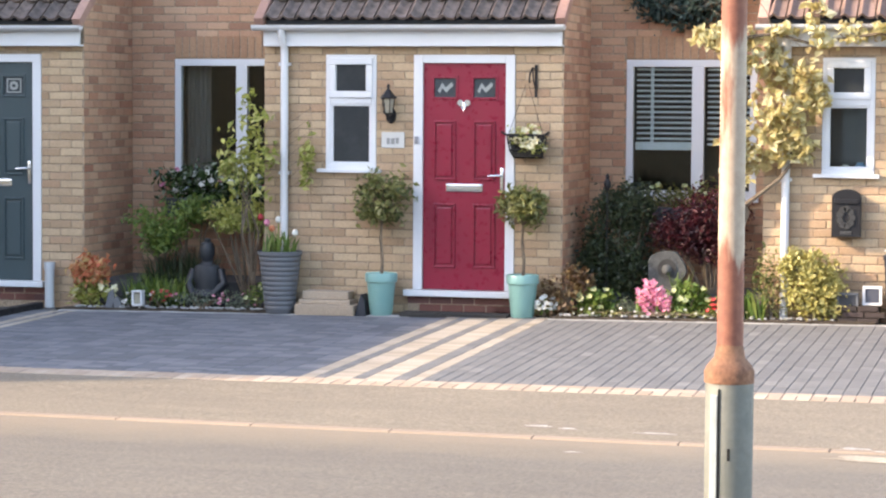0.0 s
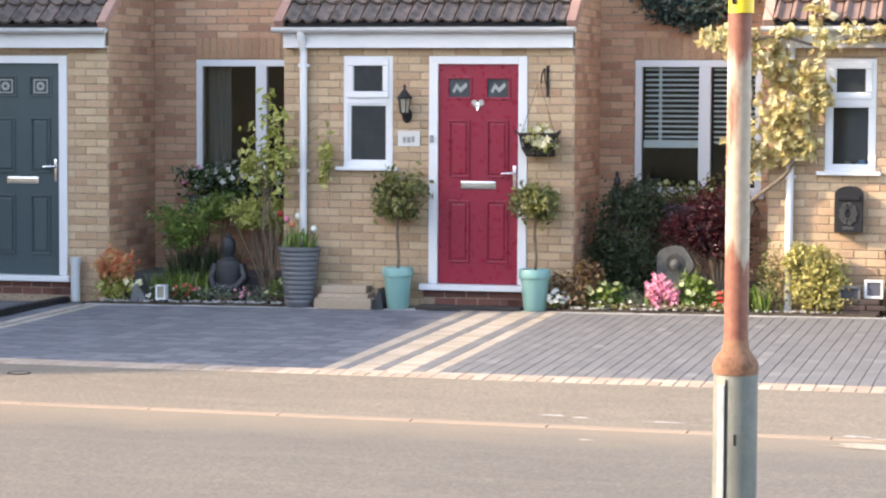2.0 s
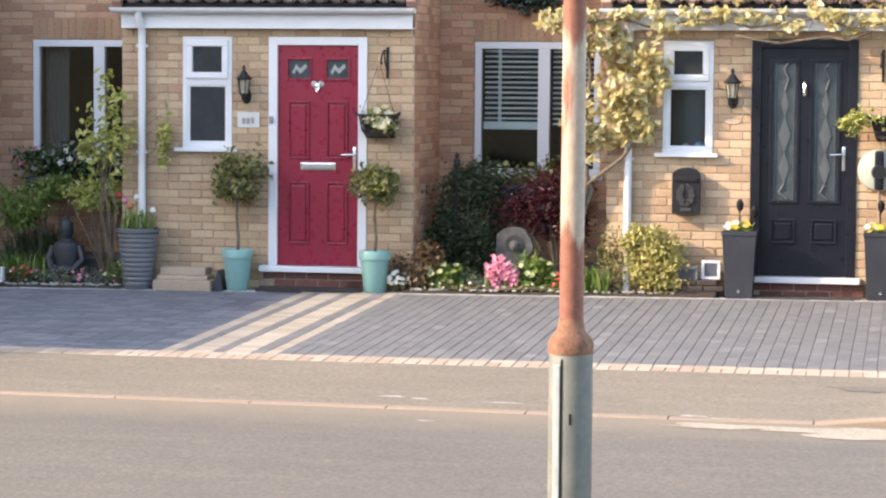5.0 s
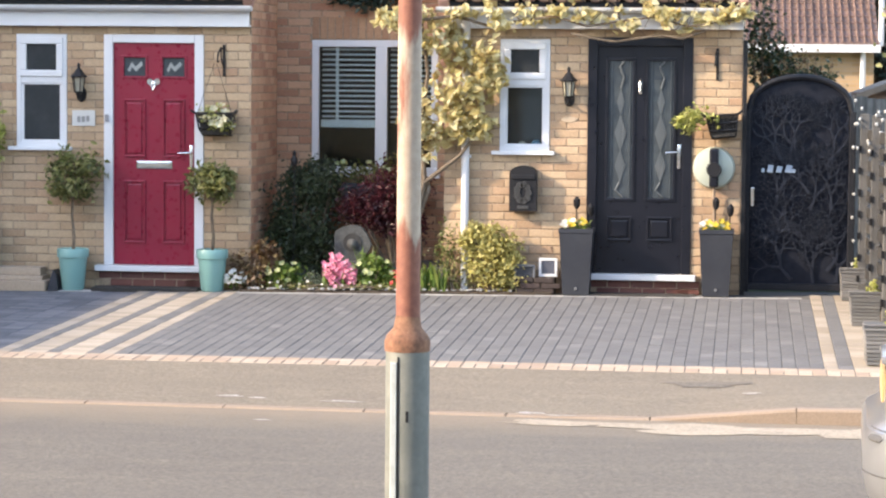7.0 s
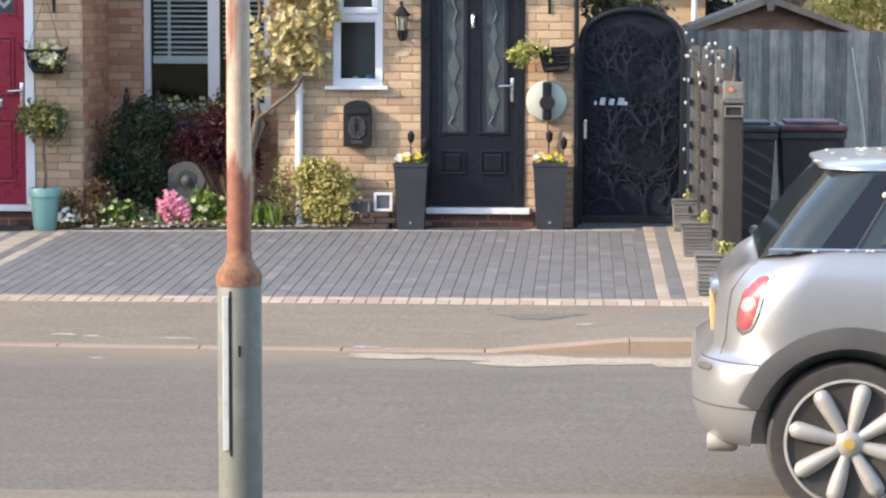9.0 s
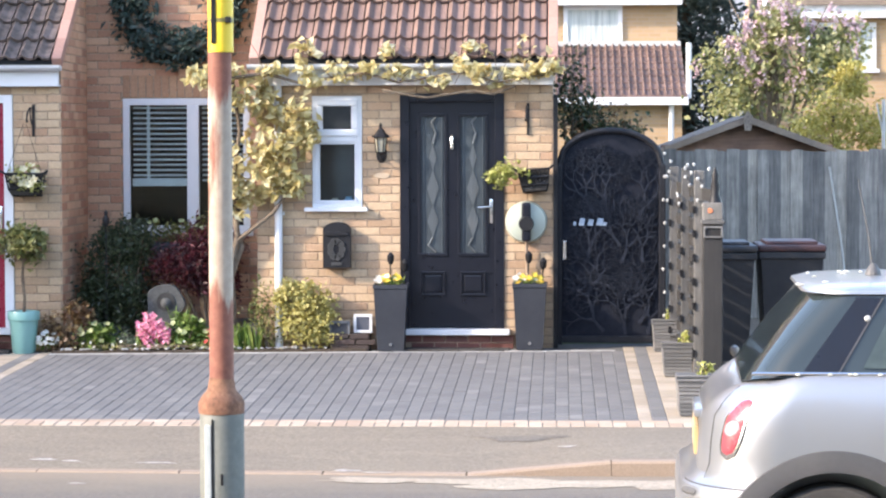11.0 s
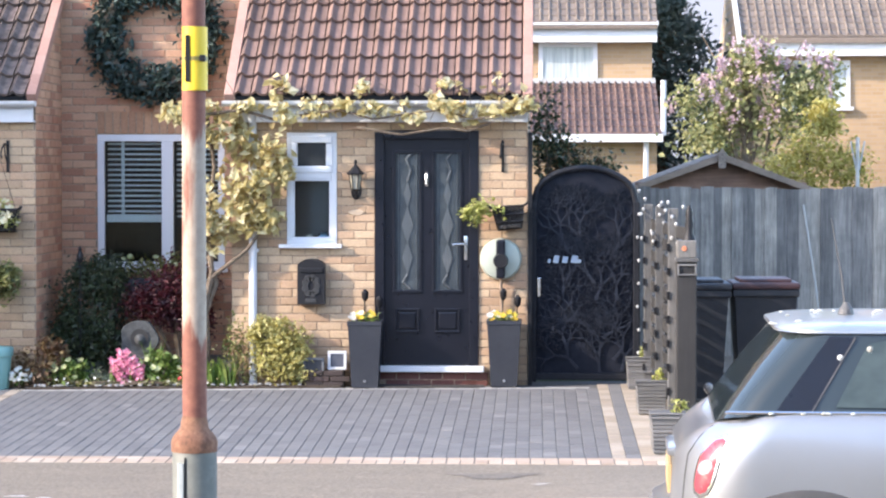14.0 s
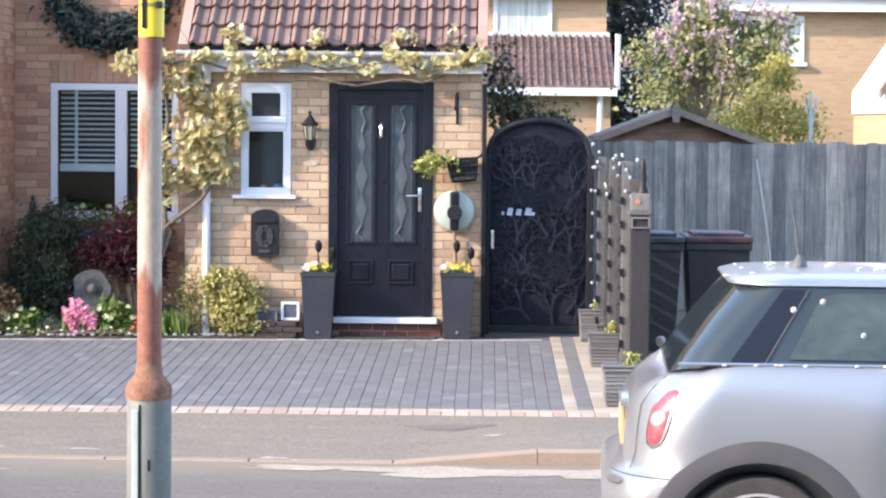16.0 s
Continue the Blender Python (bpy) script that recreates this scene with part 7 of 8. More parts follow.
part("window", bar_frame(Solid(), fx - 0.07, fx + 0.07, 1.3, 1.385, -4.135, -4.12, 0.012, 0.002), WICKER, sl)
bo = thing("bird_ornament", "black metal bird perched on the end post", "ornament")
part("figure", Solid().lathe([(0.05, 0), (0.045, 0.02), (0.03, 0.06), (0.035, 0.12), (0.025, 0.16), (0.03, 0.2), (0.008, 0.26)], fx + 0.02, -4.05, 1.56, 14), BLACK_METAL, bo, smooth=True)
# string lights
for k, y in enumerate(POSTS + (-3.9,)):
    fl = thing("light_string", "white blossom lights wound on the post top", "string lights", "blossom lights")
    r = random.Random(200 + k)
    x = fence_x(y)
    for j in range(6):
        part("bulb", Solid().lathe([(0.005, -0.014), (0.012, -0.004), (0.013, 0.006), (0.006, 0.016)], x + r.uniform(-0.07, 0.06), y - 0.06, 1.46 + 0.4 * (j + r.uniform(0.1, 0.9)) / 6, 8), PALE_BULB, fl, smooth=True)
fl = thing("light_string", "string of white bulbs down the gate edge", "string lights")
for k in range(8):
    part("bulb", Solid().lathe([(0.005, -0.014), (0.013, -0.004), (0.014, 0.008), (0.006, 0.017)], 0.945 + 0.008 * math.sin(k * 2.2), -0.02, 0.42 + 0.21 * k, 8), PALE_BULB, fl, smooth=True)
part("wire", Solid().tube([(0.945, -0.012, 0.3), (0.95, -0.012, 1.0), (0.945, -0.012, 1.95)], 0.003, 4), BLACK_METAL, fl)


def trough(x, y, w, d, h, seed):
    z = drive_z(x, y)
    p = thing("wicker_trough", "grey woven planter trough beside the fence", "planter", "woven troughs", at=(x, y, z))
    s = Solid()
    for k in range(9):
        t = k / 9
        g = 0.88 + 0.12 * t + (0.012 if k % 2 else 0)
        s.box(-w / 2 * g, w / 2 * g, -d / 2 * g, d / 2 * g, h * t, h * (t + 0.1), 0.006)
    part("weave", s, WICKER, p)
    part("rim", bar_frame(Solid(), -w / 2 - 0.012, w / 2 + 0.012, h - 0.015, h + 0.03, -d / 2 - 0.01, -d / 2 + 0.02, 0.014, 0.003).box(-w / 2, w / 2, -d / 2, d / 2, h - 0.04, h + 0.012, 0.006), WICKER, p)
    bush("bedding_plant", "small lime-green bedding plant in the trough", [((x + 0.06, y, z + h + 0.05), (0.07, 0.06, 0.06))], 70, 0.045, LIME_LEAF, seed, base=(x + 0.05, y, z + h), clumps=6, category="plant")


trough(0.945, -0.35, 0.24, 0.3, 0.26, 131)
trough(0.965, -2.1, 0.25, 0.35, 0.25, 132)
trough(1.0, -4.35, 0.29, 0.4, 0.27, 133)
DIM_GLOBE = painted("smoky_globe", (0.2, 0.19, 0.18), 0.25)
gb = thing("glass_globe", "small pale glass globe light behind the post", "garden light")
part("stake", Solid().tube([(1.36, -3.2, -0.0), (1.36, -3.2, 0.36)], 0.006, 6), BLACK_METAL, gb)
part("globe", Solid().lathe([(0.01, -0.045), (0.033, -0.02), (0.04, 0.0), (0.033, 0.03), (0.012, 0.045)], 1.36, -3.2, 0.38, 16), DIM_GLOBE, gb, smooth=True)


def wheelie_bin(x, y, lid_mat, label, w=0.54):
    z = drive_z(x, y)
    b = thing("wheelie_bin", label, "bin", "wheeled bins", at=(x, y, z))
    s = Solid()
    lo, hi = (w / 2 - 0.06, 0.24), (w / 2 - 0.01, 0.33)
    v = [(-lo[0], -lo[1], 0.05), (lo[0], -lo[1], 0.05), (lo[0], lo[1], 0.05), (-lo[0], lo[1], 0.05), (-hi[0], -hi[1], 0.94), (hi[0], -hi[1], 0.94), (hi[0], hi[1], 0.94), (-hi[0], hi[1], 0.94)]
    s.add(v, [(3, 2, 1, 0), (4, 5, 6, 7), (0, 1, 5, 4), (1, 2, 6, 5), (2, 3, 7, 6), (3, 0, 4, 7)])
    part("bin_body", s, BIN_BLACK, b)
    part("rim", Solid().box(-w / 2 - 0.01, w / 2 + 0.01, -0.35, 0.35, 0.91, 0.97, 0.012), BIN_BLACK, b)
    part("bin_lid", Solid().box(-w / 2 - 0.015, w / 2 + 0.015, -0.37, 0.34, 0.972, 1.03, 0.02).box(-w / 2 + 0.05, w / 2 - 0.05, -0.3, 0.25, 1.025, 1.06, 0.015), lid_mat, b)
    for q in (-1, 1):
        part("bin_wheel", Solid().lathe([(0.1, -0.03), (0.1, 0.03)], q * w / 2 * 0.95, 0.28, 0.1, 20, axis="X"), TYRE, b)
    part("grip", Solid().tube([(-w / 2 + 0.05, 0.36, 0.95), (-w / 2 + 0.05, 0.42, 0.98), (w / 2 - 0.05, 0.42, 0.98), (w / 2 - 0.05, 0.36, 0.95)], 0.014, 8), BIN_BLACK, b)


BIN_BLACK = painted("bin_plastic", (0.013, 0.0145, 0.019), 0.5, 0.25, (0.036, 0.038, 0.044))
wheelie_bin(1.37, -1.4, BIN_BLACK, "black wheeled bin beside the fence")
wheelie_bin(1.95, -1.3, painted("maroon_lid", (0.036, 0.015, 0.017), 0.5, 0.25, (0.06, 0.04, 0.04)), "black wheeled bin with a maroon lid")

bf = thing("back_fence", "weathered grey close-board garden fence", "fence", at=(0, 0, 0))
r = random.Random(9)
x = 0.98
while x < 9.5:
    w = r.uniform(0.1, 0.125)
    h = 1.9 + r.uniform(-0.02, 0.015)
    y = 3.5 + r.uniform(-0.014, 0.014)
    part("board", Solid().prism([(x, 0.1), (x + w + 0.012, 0.1), (x + w + 0.012, h - r.uniform(0, 0.012)), (x + w * 0.5, h), (x, h - r.uniform(0, 0.012))], y, y + 0.018), FENCE_GREY, bf)
    x += w
for zz in (0.45, 1.05, 1.65):
    part("rail", Solid().box(0.98, 9.5, 3.53, 3.6, zz, zz + 0.08), FENCE_GREY, bf)
rod = tagged(part("leaning_pole", Solid().tube([(3.02, 3.42, 0.1), (2.93, 3.45, 0.9), (2.8, 3.46, 1.72)], 0.012, 8), PALE_GREY, None, "thin pale pole leaning against the fence"), category="pole")
structure("yard_side_wall", Solid().box(0.0, 0.98, 3.5, 3.56, 0.1, 1.9), FENCE_GREY, "fence closing the passage behind the gate", "fence")

# ---- shed ----
shed = thing("garden_shed", "brown timber shed with a felted gable roof", "shed", at=(2.13, 6.0, 0.1))
SHED = timber("brown_shed_timber", (0.21, 0.115, 0.078), (0.32, 0.19, 0.13), 0.8, "X")
half, apex, eave = 0.98, 2.1, 1.78
for k in range(20):
    z = 0.05 + k * 0.105
    if z + 0.1 > apex - 0.02:
        break
    hw = half if z < eave - 0.03 else half * (apex - z - 0.05) / (apex - eave + 0.02)
    if hw > 0.06:
        part("board", Solid().add([(-hw, -0.012, z), (hw, -0.012, z), (hw, 0, z + 0.11), (-hw, 0, z + 0.11), (-hw, 0.015, z), (hw, 0.015, z), (hw, 0.015, z + 0.11), (-hw, 0.015, z + 0.11)], [(0, 1, 2, 3), (7, 6, 5, 4), (0, 4, 5, 1), (1, 5, 6, 2), (2, 6, 7, 3), (3, 7, 4, 0)]), SHED, shed)
part("shed_wall", Solid().prism([(-half, 0), (half, 0), (half, eave), (0, apex), (-half, eave)], 0.016, 2.2), SHED, shed)
FELT = ground_like("roof_felt", (0.24, 0.19, 0.155), (0.28, 0.22, 0.175), (0.2, 0.155, 0.125), 0.9, 90, 3)
for q in (-1, 1):
    part("roof_slope", Solid().add([(0, -0.18, apex + 0.07), (q * 1.2, -0.18, eave - 0.06), (q * 1.2, 2.3, eave - 0.06), (0, 2.3, apex + 0.07), (0, -0.18, apex + 0.03), (q * 1.2, -0.18, eave - 0.1), (q * 1.2, 2.3, eave - 0.1), (0, 2.3, apex + 0.03)], [(0, 1, 2, 3), (7, 6, 5, 4), (0, 4, 5, 1), (1, 5, 6, 2), (3, 2, 6, 7), (0, 3, 7, 4)]), FELT, shed)
    part("bargeboard", Solid().add([(0, -0.2, apex + 0.06), (q * 1.21, -0.2, eave - 0.065), (q * 1.21, -0.2, eave - 0.13), (0, -0.2, apex - 0.01), (0, -0.18, apex + 0.06), (q * 1.21, -0.18, eave - 0.065), (q * 1.21, -0.18, eave - 0.13), (0, -0.18, apex - 0.01)], [(0, 1, 2, 3), (7, 6, 5, 4), (0, 4, 5, 1), (1, 5, 6, 2), (3, 2, 6, 7), (0, 3, 7, 4)]), timber("pale_bargeboard", (0.27, 0.2, 0.15), (0.35, 0.265, 0.2), 0.8, "X") if q < 0 else bpy.data.materials["pale_bargeboard"], shed)
part("finial", Solid().prism([(-0.04, apex - 0.1), (0.04, apex - 0.1), (0.05, apex + 0.06), (0, apex + 0.13), (-0.05, apex + 0.06)], -0.225, -0.2), FELT, shed)


# ---- pale sky far behind the houses ----
SKY_HAZE = Nodes("hazy_sky", 1.0)
SKY_HAZE.colour((0.0, 0.0, 0.0))
SKY_HAZE.b.inputs["Emission Color"].default_value = (0.66, 0.72, 0.88, 1)
SKY_HAZE.b.inputs["Emission Strength"].default_value = 0.2
structure("backdrop", Solid().box(-80, 110, 260, 261, -0.2, 60), SKY_HAZE.mat, "pale hazy blue sky low over the horizon", "sky")

# ---- houses behind ----
FAR_BRICK = Nodes("far_buff_brickwork", 0.9)
bt = FAR_BRICK.n("ShaderNodeTexBrick", Scale=1.0)
for k, v in (("Color1", (0.34, 0.225, 0.125, 1)), ("Color2", (0.4, 0.275, 0.16, 1)), ("Mortar", (0.36, 0.27, 0.19, 1)), ("Mortar Size", 0.008), ("Brick Width", 0.225), ("Row Height", 0.075)):
    bt.inputs[k].default_value = v
sep = FAR_BRICK.n("ShaderNodeSeparateXYZ")
cmb = FAR_BRICK.n("ShaderNodeCombineXYZ")
FAR_BRICK.link(FAR_BRICK.world_co(), sep.inputs[0])
FAR_BRICK.link(sep.outputs[0], cmb.inputs[0]), FAR_BRICK.link(sep.outputs[2], cmb.inputs[1])
FAR_BRICK.link(cmb.outputs[0], bt.inputs["Vector"])
FAR_BRICK.colour(bt.outputs["Color"])
FAR_BRICK = FAR_BRICK.mat
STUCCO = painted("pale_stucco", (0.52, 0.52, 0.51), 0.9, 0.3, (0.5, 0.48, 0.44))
TILE_TAN = pieces("tan_roof_tile", [(0, (0.146, 0.116, 0.0943)), (0.5, (0.189, 0.15, 0.121)), (1, (0.121, 0.0943, 0.0775))], 0.9, 30, 1)
TILE_RUST = pieces("russet_roof_tile", [(0, (0.128, 0.082, 0.0685)), (0.5, (0.174, 0.11, 0.0918)), (1, (0.105, 0.0685, 0.0596))], 0.9, 30, 1)


def tiled_slope(parent, x0, x1, y0, z0, y1, z1, mat, w=0.17, g=0.26):
    """A far roof slope of small rolled tiles from eave to top."""
    s = Solid()
    ln = math.hypot(y1 - y0, z1 - z0)
    n, m = round((x1 - x0) / w), max(1, round(ln / g))
    for j in range(m):
        ta, tb = j / m, (j + 1.12) / m
        ya, za, yb, zb = y0 + (y1 - y0) * ta, z0 + (z1 - z0) * ta + 0.03, y0 + (y1 - y0) * tb, z0 + (z1 - z0) * tb
        for i in range(n):
            xa = x0 + (x1 - x0) * i / n
            xb = x0 + (x1 - x0) * (i + 1) / n
            q = xa + (xb - xa) * 0.45
            s.add([(xa, ya, za), (xa + 0.3 * (q - xa), ya, za + 0.05), (q, ya, za), (xb, ya, za - 0.005), (xa, yb, zb), (xa + 0.3 * (q - xa), yb, zb + 0.05), (q, yb, zb), (xb, yb, zb - 0.005), (xa, ya, za - 0.03), (xb, ya, za - 0.03)],
                  [(0, 1, 5, 4), (1, 2, 6, 5), (2, 3, 7, 6), (8, 9, 3, 2, 1, 0)])
    me = bpy.data.meshes.new("roof_tiles")
    me.from_pydata(s.v, [], s.f)
    me.materials.append(mat)
    ob = new("roof_tiles", me)
    ob.parent = parent
    tagged(ob, kind="stuff")
    part("roof_deck", Solid().add([(x0, y0, z0 - 0.02), (x1, y0, z0 - 0.02), (x1, y1, z1 - 0.02), (x0, y1, z1 - 0.02), (x0, y0, z0 - 0.12), (x1, y0, z0 - 0.12), (x1, y1, z1 - 0.12), (x0, y1, z1 - 0.12)], [(0, 1, 2, 3), (7, 6, 5, 4), (0, 4, 5, 1), (1, 5, 6, 2), (3, 2, 6, 7), (0, 3, 7, 4)]), mat, parent)


def far_window(parent, x0, x1, z0, z1, y, net=True):
    w = part("window", bar_frame(Solid(), x0, x1, z0, z1, y - 0.05, y + 0.03, 0.08, 0), WHITE, parent)
    part("pane", Solid().box(x0 + 0.07, x1 - 0.07, y - 0.02, y - 0.01, z0 + 0.07, z1 - 0.07), NET if net else CAR_GLASS, w)
    part("sill", Solid().box(x0 - 0.06, x1 + 0.06, y - 0.12, y, z0 - 0.07, z0), WHITE, w)


NET = Nodes("net_curtain_glass", 0.15)
NET.colour(NET.ramp(NET.noise(NET.world_co((9, 1, 0.4)), 2, 3), [(0.35, (0.3, 0.34, 0.34)), (0.65, (0.5, 0.54, 0.53))]))
NET = NET.mat
h1 = thing("back_house", "buff brick house with a tiled roof and lean-to", "house", at=(0, 0, 0))
part("house_wall", Solid().box(-6, 2.22, 25, 32, 0, 4.6), FAR_BRICK, h1)
part("fascia", Solid().box(-6.1, 2.3, 24.7, 25.0, 4.5, 4.82), WHITE, h1)
part("gutter", Solid().tube([(-6.1, 24.65, 4.84), (2.32, 24.65, 4.84)], 0.06, 8), WHITE, h1)
tiled_slope(h1, -6.1, 2.3, 24.6, 4.86, 28.5, 7.3, TILE_TAN)
far_window(h1, 0.06, 1.18, 3.62, 4.5, 25)
part("lean_to_wall", Solid().box(-4, 2.2, 22.6, 24.99, 0, 2.7), FAR_BRICK, h1)
tiled_slope(h1, -4, 2.28, 22.4, 2.72, 24.98, 3.75, TILE_RUST, 0.13, 0.34)
part("lean_to_gutter", Solid().box(-4, 2.3, 22.3, 22.4, 2.58, 2.72), WHITE, h1)
part("downpipe", Solid().tube([(2.0, 22.45, 0.1), (2.0, 22.45, 2.6)], 0.05, 8).tube([(2.32, 22.6, 3.7), (2.32, 22.6, 2.7)], 0.05, 8), WHITE, h1)
part("flashing", Solid().box(-4, 2.28, 24.9, 24.99, 3.72, 3.82), PALE_GREY, h1)
h2 = thing("back_house", "pale buff house with a white fascia and brown roof", "house", at=(0, 0, 0))
part("house_wall", Solid().box(4.05, 13, 26, 33, 0, 4.5), FAR_BRICK, h2)
part("gable", Solid().prism([(26, 4.4), (33, 4.4), (29.5, 6.9)], 4.05, 4.2, "X"), FAR_BRICK, h2)
part("fascia", Solid().box(4.0, 13.1, 25.65, 26.0, 4.28, 4.62), WHITE, h2)
tiled_slope(h2, 3.95, 13.1, 25.55, 4.64, 29.5, 7.1, TILE_TAN)
part("bargeboard", Solid().prism([(25.5, 4.5), (29.5, 7.0), (29.5, 7.2), (25.5, 4.72)], 3.88, 3.95, "X"), WHITE, h2)
far_window(h2, 4.75, 5.35, 3.3, 4.2, 26, False)
far_window(h2, 5.5, 6.1, 3.3, 4.2, 26)
h3 = thing("white_gable_house", "white rendered gable extension over an orange brick base", "house", at=(0, 0, 0))
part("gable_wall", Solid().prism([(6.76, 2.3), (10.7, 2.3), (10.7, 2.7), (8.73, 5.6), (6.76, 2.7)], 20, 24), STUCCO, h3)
part("brick_base", Solid().box(6.8, 10.65, 20.02, 24, 0, 2.3), FAR_BRICK, h3)
for q, xa, za, xb, zb in ((0, 6.65, 2.55, 8.73, 5.62), (1, 8.73, 5.62, 10.8, 2.55)):
    part("roof_edge", Solid().add([(xa, 19.8, za), (xb, 19.8, zb), (xb, 19.8, zb + 0.16), (xa, 19.8, za + 0.16), (xa, 20.1, za), (xb, 20.1, zb), (xb, 20.1, zb + 0.16), (xa, 20.1, za + 0.16)], [(0, 1, 2, 3), (7, 6, 5, 4), (0, 4, 5, 1), (1, 5, 6, 2), (3, 2, 6, 7), (0, 3, 7, 4)]), TILE_TAN, h3)

# far trees
con = thing("conifer", "tall dark conifer behind the houses", "tree", at=(0, 0, 0))
part("trunk", Solid().tube([(2.65, 30, 0), (2.65, 30, 4), (2.65, 30, 6.6)], [0.2, 0.13, 0.03], 8), BARK, con)
con_b = [((2.65 + 0.1 * math.sin(k * 2.1), 30, 0.8 + k * 0.42), (0.46 * (6.9 - 0.42 * k) - 0.25, 0.9, 0.4)) for k in range(14)]
leaf_part("crown", foliage(con_b, 12000, 0.2, 140, 420, slim=0.35, spread=0.24), CONIFER, con)
lil = thing("lilac", "tall lilac with pale pink blossom clusters", "tree", at=(0, 0, 0))
tw = Solid()
r = random.Random(12)
for k in range(14):
    e = (3.2 + r.uniform(-0.8, 0.8), 14 + r.uniform(-0.4, 0.4), r.uniform(3.0, 4.1))
    tw.tube([(3.2 + r.uniform(-0.1, 0.1), 14, 0.1), (3.2 + r.uniform(-0.2, 0.2), 14, 1.6), ((e[0] + 3.2) / 2, 14, e[2] - 0.7), e], [0.04, 0.03, 0.02, 0.006], 5)
tagged(part("trunk", tw, BARK, lil), kind="stuff")
lil_b = [((3.2, 14, 3.2), (0.8, 0.5, 0.6)), ((2.5, 14, 2.85), (0.55, 0.45, 0.55)), ((3.8, 14, 3.0), (0.6, 0.45, 0.7)), ((3.2, 14, 2.5), (1.1, 0.5, 0.6)), ((3.15, 14, 3.65), (0.45, 0.35, 0.35)), ((4.05, 14.2, 3.4), (0.4, 0.35, 0.45))]
leaf_part("leaves", foliage(lil_b, 4800, 0.095, 141, 140, slim=0.7, spread=0.24), LILAC_LEAF, lil)
heads = [p for i, b in enumerate(lil_b) for p in scatter(b, 22, 300 + i) if p.z > b[0][2] + 0.25 * b[1][2] and p.z > 2.7]
leaf_part("blossom", foliage([(tuple(p), (0.06, 0.06, 0.11)) for p in heads], 1500, 0.055, 142, 2 * len(heads), slim=0.8, spread=0.4), LILAC_PETAL, lil)
lab_ = thing("laburnum", "golden-green shrub behind the fence", "tree", at=(0, 0, 0))
part("trunk", Solid().tube([(3.6, 10.5, 0.1), (3.62, 10.5, 1.4), (3.6, 10.5, 2.3)], [0.05, 0.04, 0.02], 6), BARK, lab_)
leaf_part("leaves", foliage([((3.8, 10.5, 2.35), (0.55, 0.4, 0.4)), ((4.0, 10.5, 2.05), (0.5, 0.4, 0.4)), ((3.8, 10.5, 2.75), (0.25, 0.25, 0.25)), ((3.4, 10.5, 2.0), (0.4, 0.35, 0.4))], 3400, 0.07, 143, 120, slim=0.6, spread=0.24), LABURNUM, lab_)
dr = thing("rotary_dryer", "folded pale rotary washing line behind the fence", "clothes dryer", at=(0, 0, 0))
part("mast", Solid().tube([(4.15, 9.6, 0.1), (4.15, 9.6, 2.5)], 0.025, 8), PALE_GREY, dr)
for q in (-1, 1):
    part("arm", Solid().tube([(4.15, 9.6, 2.0), (4.15 + q * 0.09, 9.6, 2.45)], 0.012, 6), PALE_GREY, dr)

# ---- unseen block added to cast shade from the left; terrace behind the camera ----
hl = thing("apartment_building", "unseen brick block added to shade the left porches and drive", "house", at=(0, 0, 0))
part("house_wall", Solid().box(-28, -16.1, -5.1, 12, -0.1, 9.4), FAR_BRICK, hl)
part("wing", Solid().box(-28, -16.1, -9.2, -5.1, -0.1, 6.2), FAR_BRICK, hl)
part("roof", Solid().prism([(-5.3, 9.4), (12.2, 9.4), (3.5, 12.5)], -28.2, -16.0, "X"), TILE_TAN, hl)
hb = thing("opposite_house", "long buff brick terrace across the street", "house", at=(0, 0, 0))
part("house_wall", Solid().box(-45, 35, -36, -27, -0.1, 5.0), FAR_BRICK, hb)
part("roof", Solid().prism([(-36.4, 4.95), (-26.6, 4.95), (-31.5, 8.2)], -45.2, 35.2, "X"), TILE_TAN, hb)
for k in range(6):
    x = -38 + k * 12
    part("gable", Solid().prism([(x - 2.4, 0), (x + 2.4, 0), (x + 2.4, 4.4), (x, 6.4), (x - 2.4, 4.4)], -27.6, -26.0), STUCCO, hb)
    part("bargeboard", Solid().prism([(x - 2.7, 4.2), (x, 6.45), (x + 2.7, 4.2), (x + 2.7, 4.5), (x, 6.8), (x - 2.7, 4.5)], -26.1, -25.9), WHITE, hb)
    w = part("window", bar_frame(Solid(), x - 1.0, x + 1.0, 2.9, 4.1, -26.05, -25.95, 0.08, 0), WHITE, hb)
    part("pane", Solid().box(x - 0.92, x + 0.92, -26.0, -25.98, 2.98, 4.02), CAR_GLASS, w)


# ---- sand, scuffs and paint marks on footway and road ----
def blot(name, x, y, rx, ry, z, mat, seed, label, category):
    """A thin irregular patch lying on the ground."""
    r_ = random.Random(seed)
    n = 28
    ph = [r_.uniform(0, 6.28) for _ in range(5)]
    pts = []
    for k in range(n):
        a = 2 * math.pi * k / n
        q = 1 + 0.22 * math.sin(3 * a + ph[0]) + 0.16 * math.sin(5 * a + ph[1]) + 0.1 * math.sin(9 * a + ph[2])
        pts.append((x + rx * q * math.cos(a), y + ry * q * math.sin(a)))
    s_ = Solid().add([(p, q, z(p, q) + 0.004) for p, q in pts] + [(x, y, z(x, y) + 0.006)], [(k, (k + 1) % n, n) for k in range(n)])
    tagged(part(name, s_, mat, None, label), category=category, kind="structure")


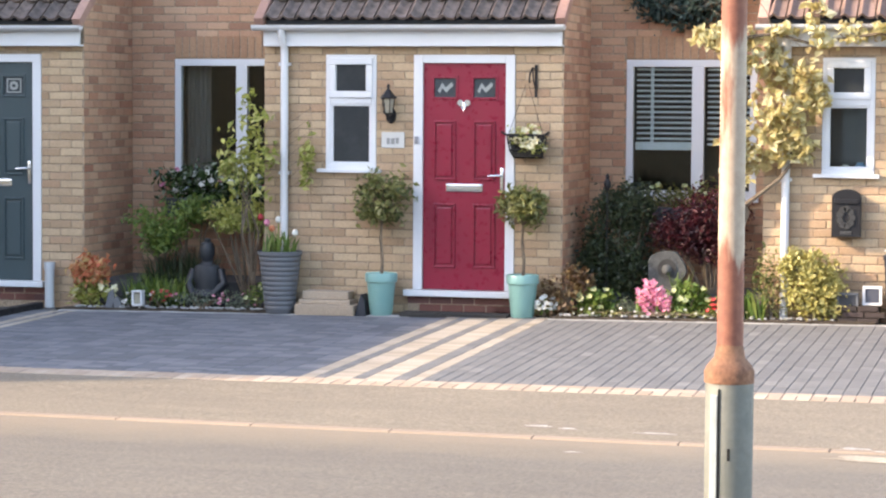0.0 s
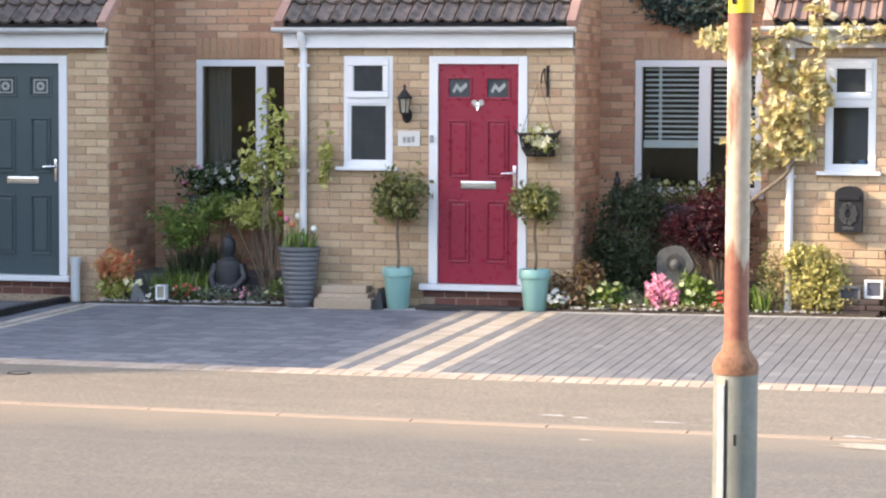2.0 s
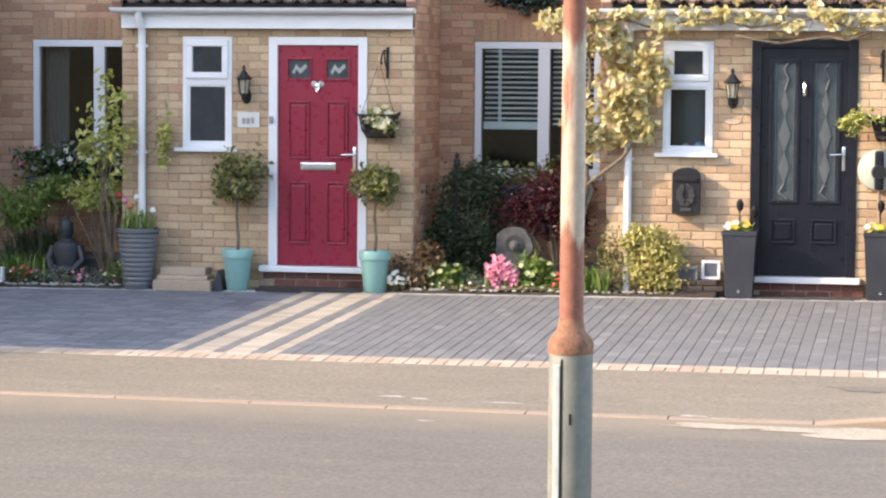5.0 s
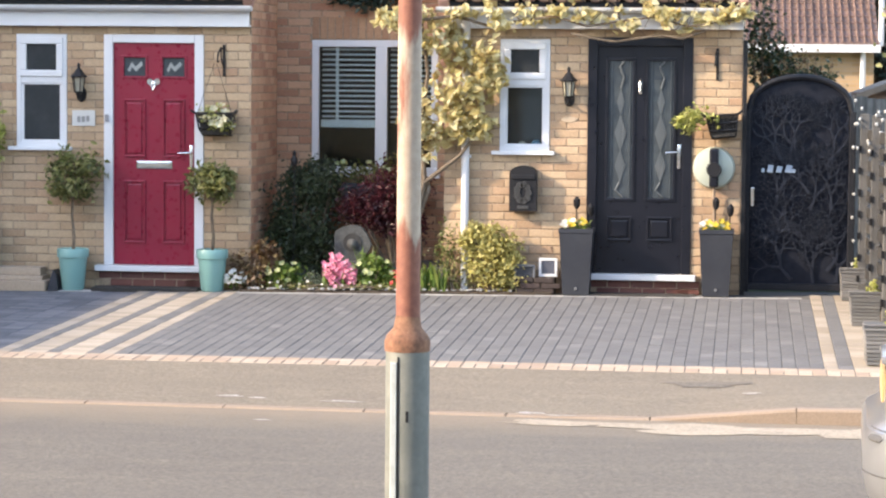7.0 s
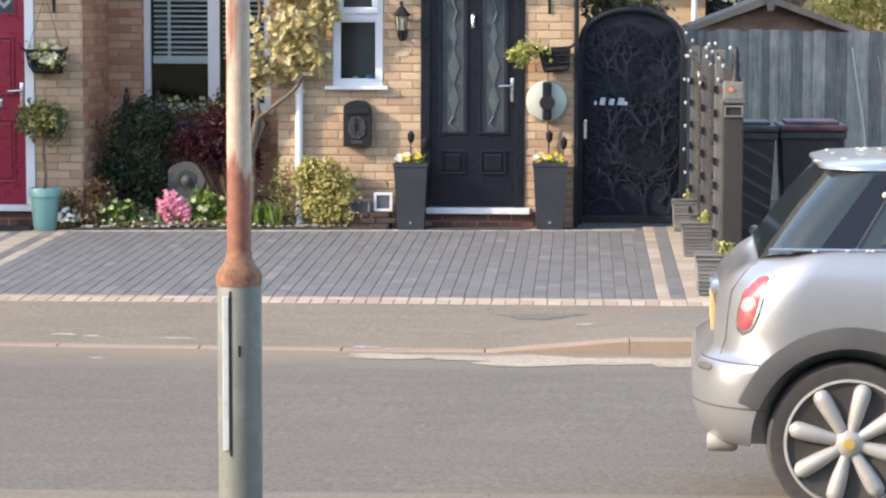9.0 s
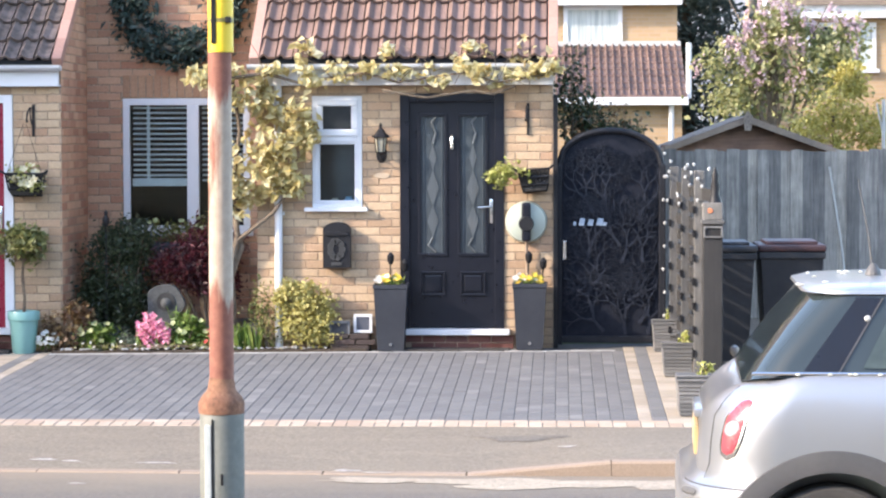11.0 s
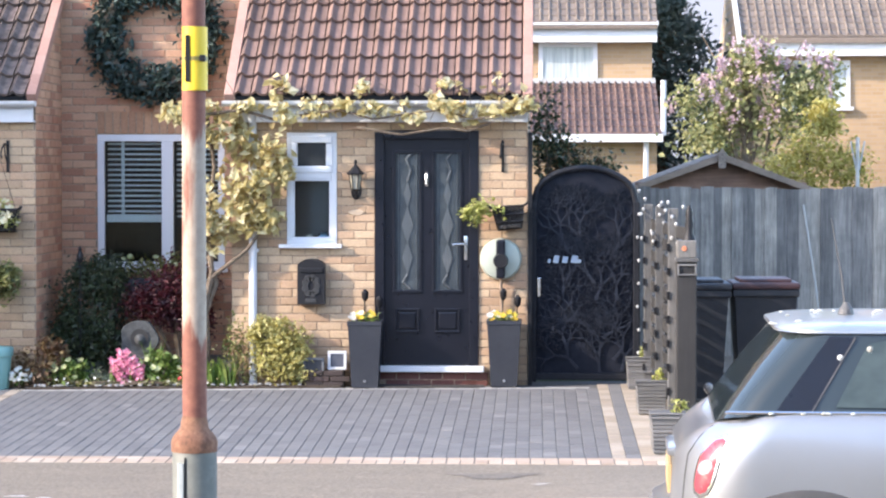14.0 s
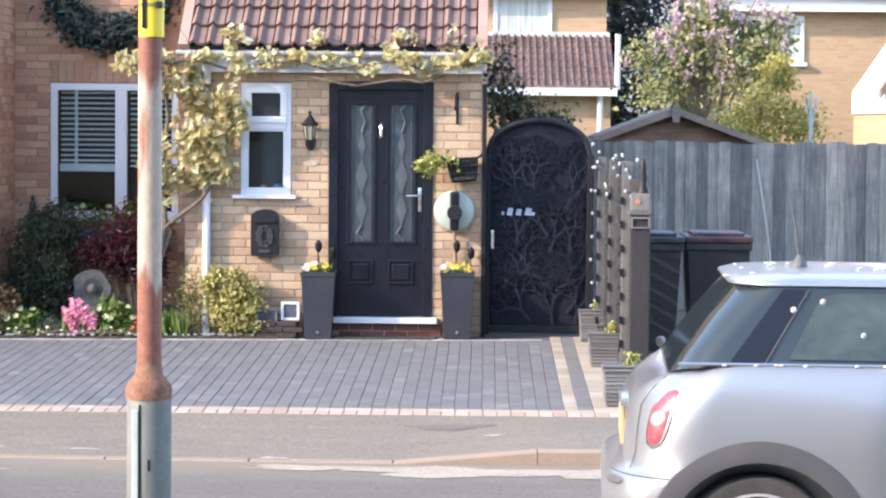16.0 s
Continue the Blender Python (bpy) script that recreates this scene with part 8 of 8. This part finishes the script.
SAND = ground_like("dry_sand", (0.36, 0.305, 0.235), (0.3, 0.25, 0.19), (0.23, 0.19, 0.145), 0.95, 140, 6)
CHALK = ground_like("worn_white_paint", (0.42, 0.4, 0.37), (0.34, 0.32, 0.29), (0.27, 0.245, 0.215), 0.9, 90, 14)
blot("sand_drift", -0.1, -7.5, 0.75, 0.24, road_z, SAND, 1, "pale sand drifted against the kerb", "sand")
blot("sand_drift", 0.75, -7.52, 0.5, 0.24, road_z, SAND, 2, "pale sand on the road beside the kerb", "sand")
blot("sand_drift", -1.05, -7.36, 0.45, 0.12, road_z, SAND, 3, "thin trail of pale sand beside the kerb", "sand")
for k, (x, y, rx, ry) in enumerate(((-3.36, -6.6, 0.075, 0.03), (-3.17, -6.65, 0.05, 0.025), (-2.6, -6.7, 0.12, 0.022), (-1.35, -6.95, 0.09, 0.04), (-1.16, -7.03, 0.1, 0.016), (0.05, -6.1, 0.05, 0.03), (-2.95, -7.6, 0.05, 0.02))):
    blot("paint_mark", x, y, rx, ry, foot_z if y > KERB_Y + 0.13 else (lambda a, b: kerb_top(a)) if y > KERB_Y else road_z, CHALK, 10 + k, "worn white paint mark on the asphalt", "paint mark")
PATCH = ground_like("dark_asphalt_patch", (0.115, 0.1, 0.082), (0.14, 0.12, 0.097), (0.15, 0.127, 0.1), 0.92, 120, 2)
blot("asphalt_patch", -0.25, -5.6, 0.26, 0.14, foot_z, PATCH, 31, "darker repaired patch in the footway", "patch")
# drain covers set in the footway
for x, y in ((-8.35, -5.5), (-7.65, -5.55)):
    cv = thing("stopcock_cover", "small dark round iron cover in the footway", "cover", "iron covers", at=(x, y, foot_z(x, y)))
    part("rim", Solid().lathe([(0.09, -0.02), (0.09, 0.005), (0.075, 0.006), (0.075, -0.01)], 0, 0, 0, 20), BLACK_METAL, cv)
    part("lid", Solid().lathe([(0.074, -0.02), (0.074, 0.002)], 0, 0, 0, 20), KERB, cv)

# ---- pavers and bricks, laid last ----
for owner, places, mat in PAVE_JOBS:
    lay("paver", places, mat, owner)
for owner, places, mat in BRICK_JOBS:
    lay("brick", places, mat, owner)
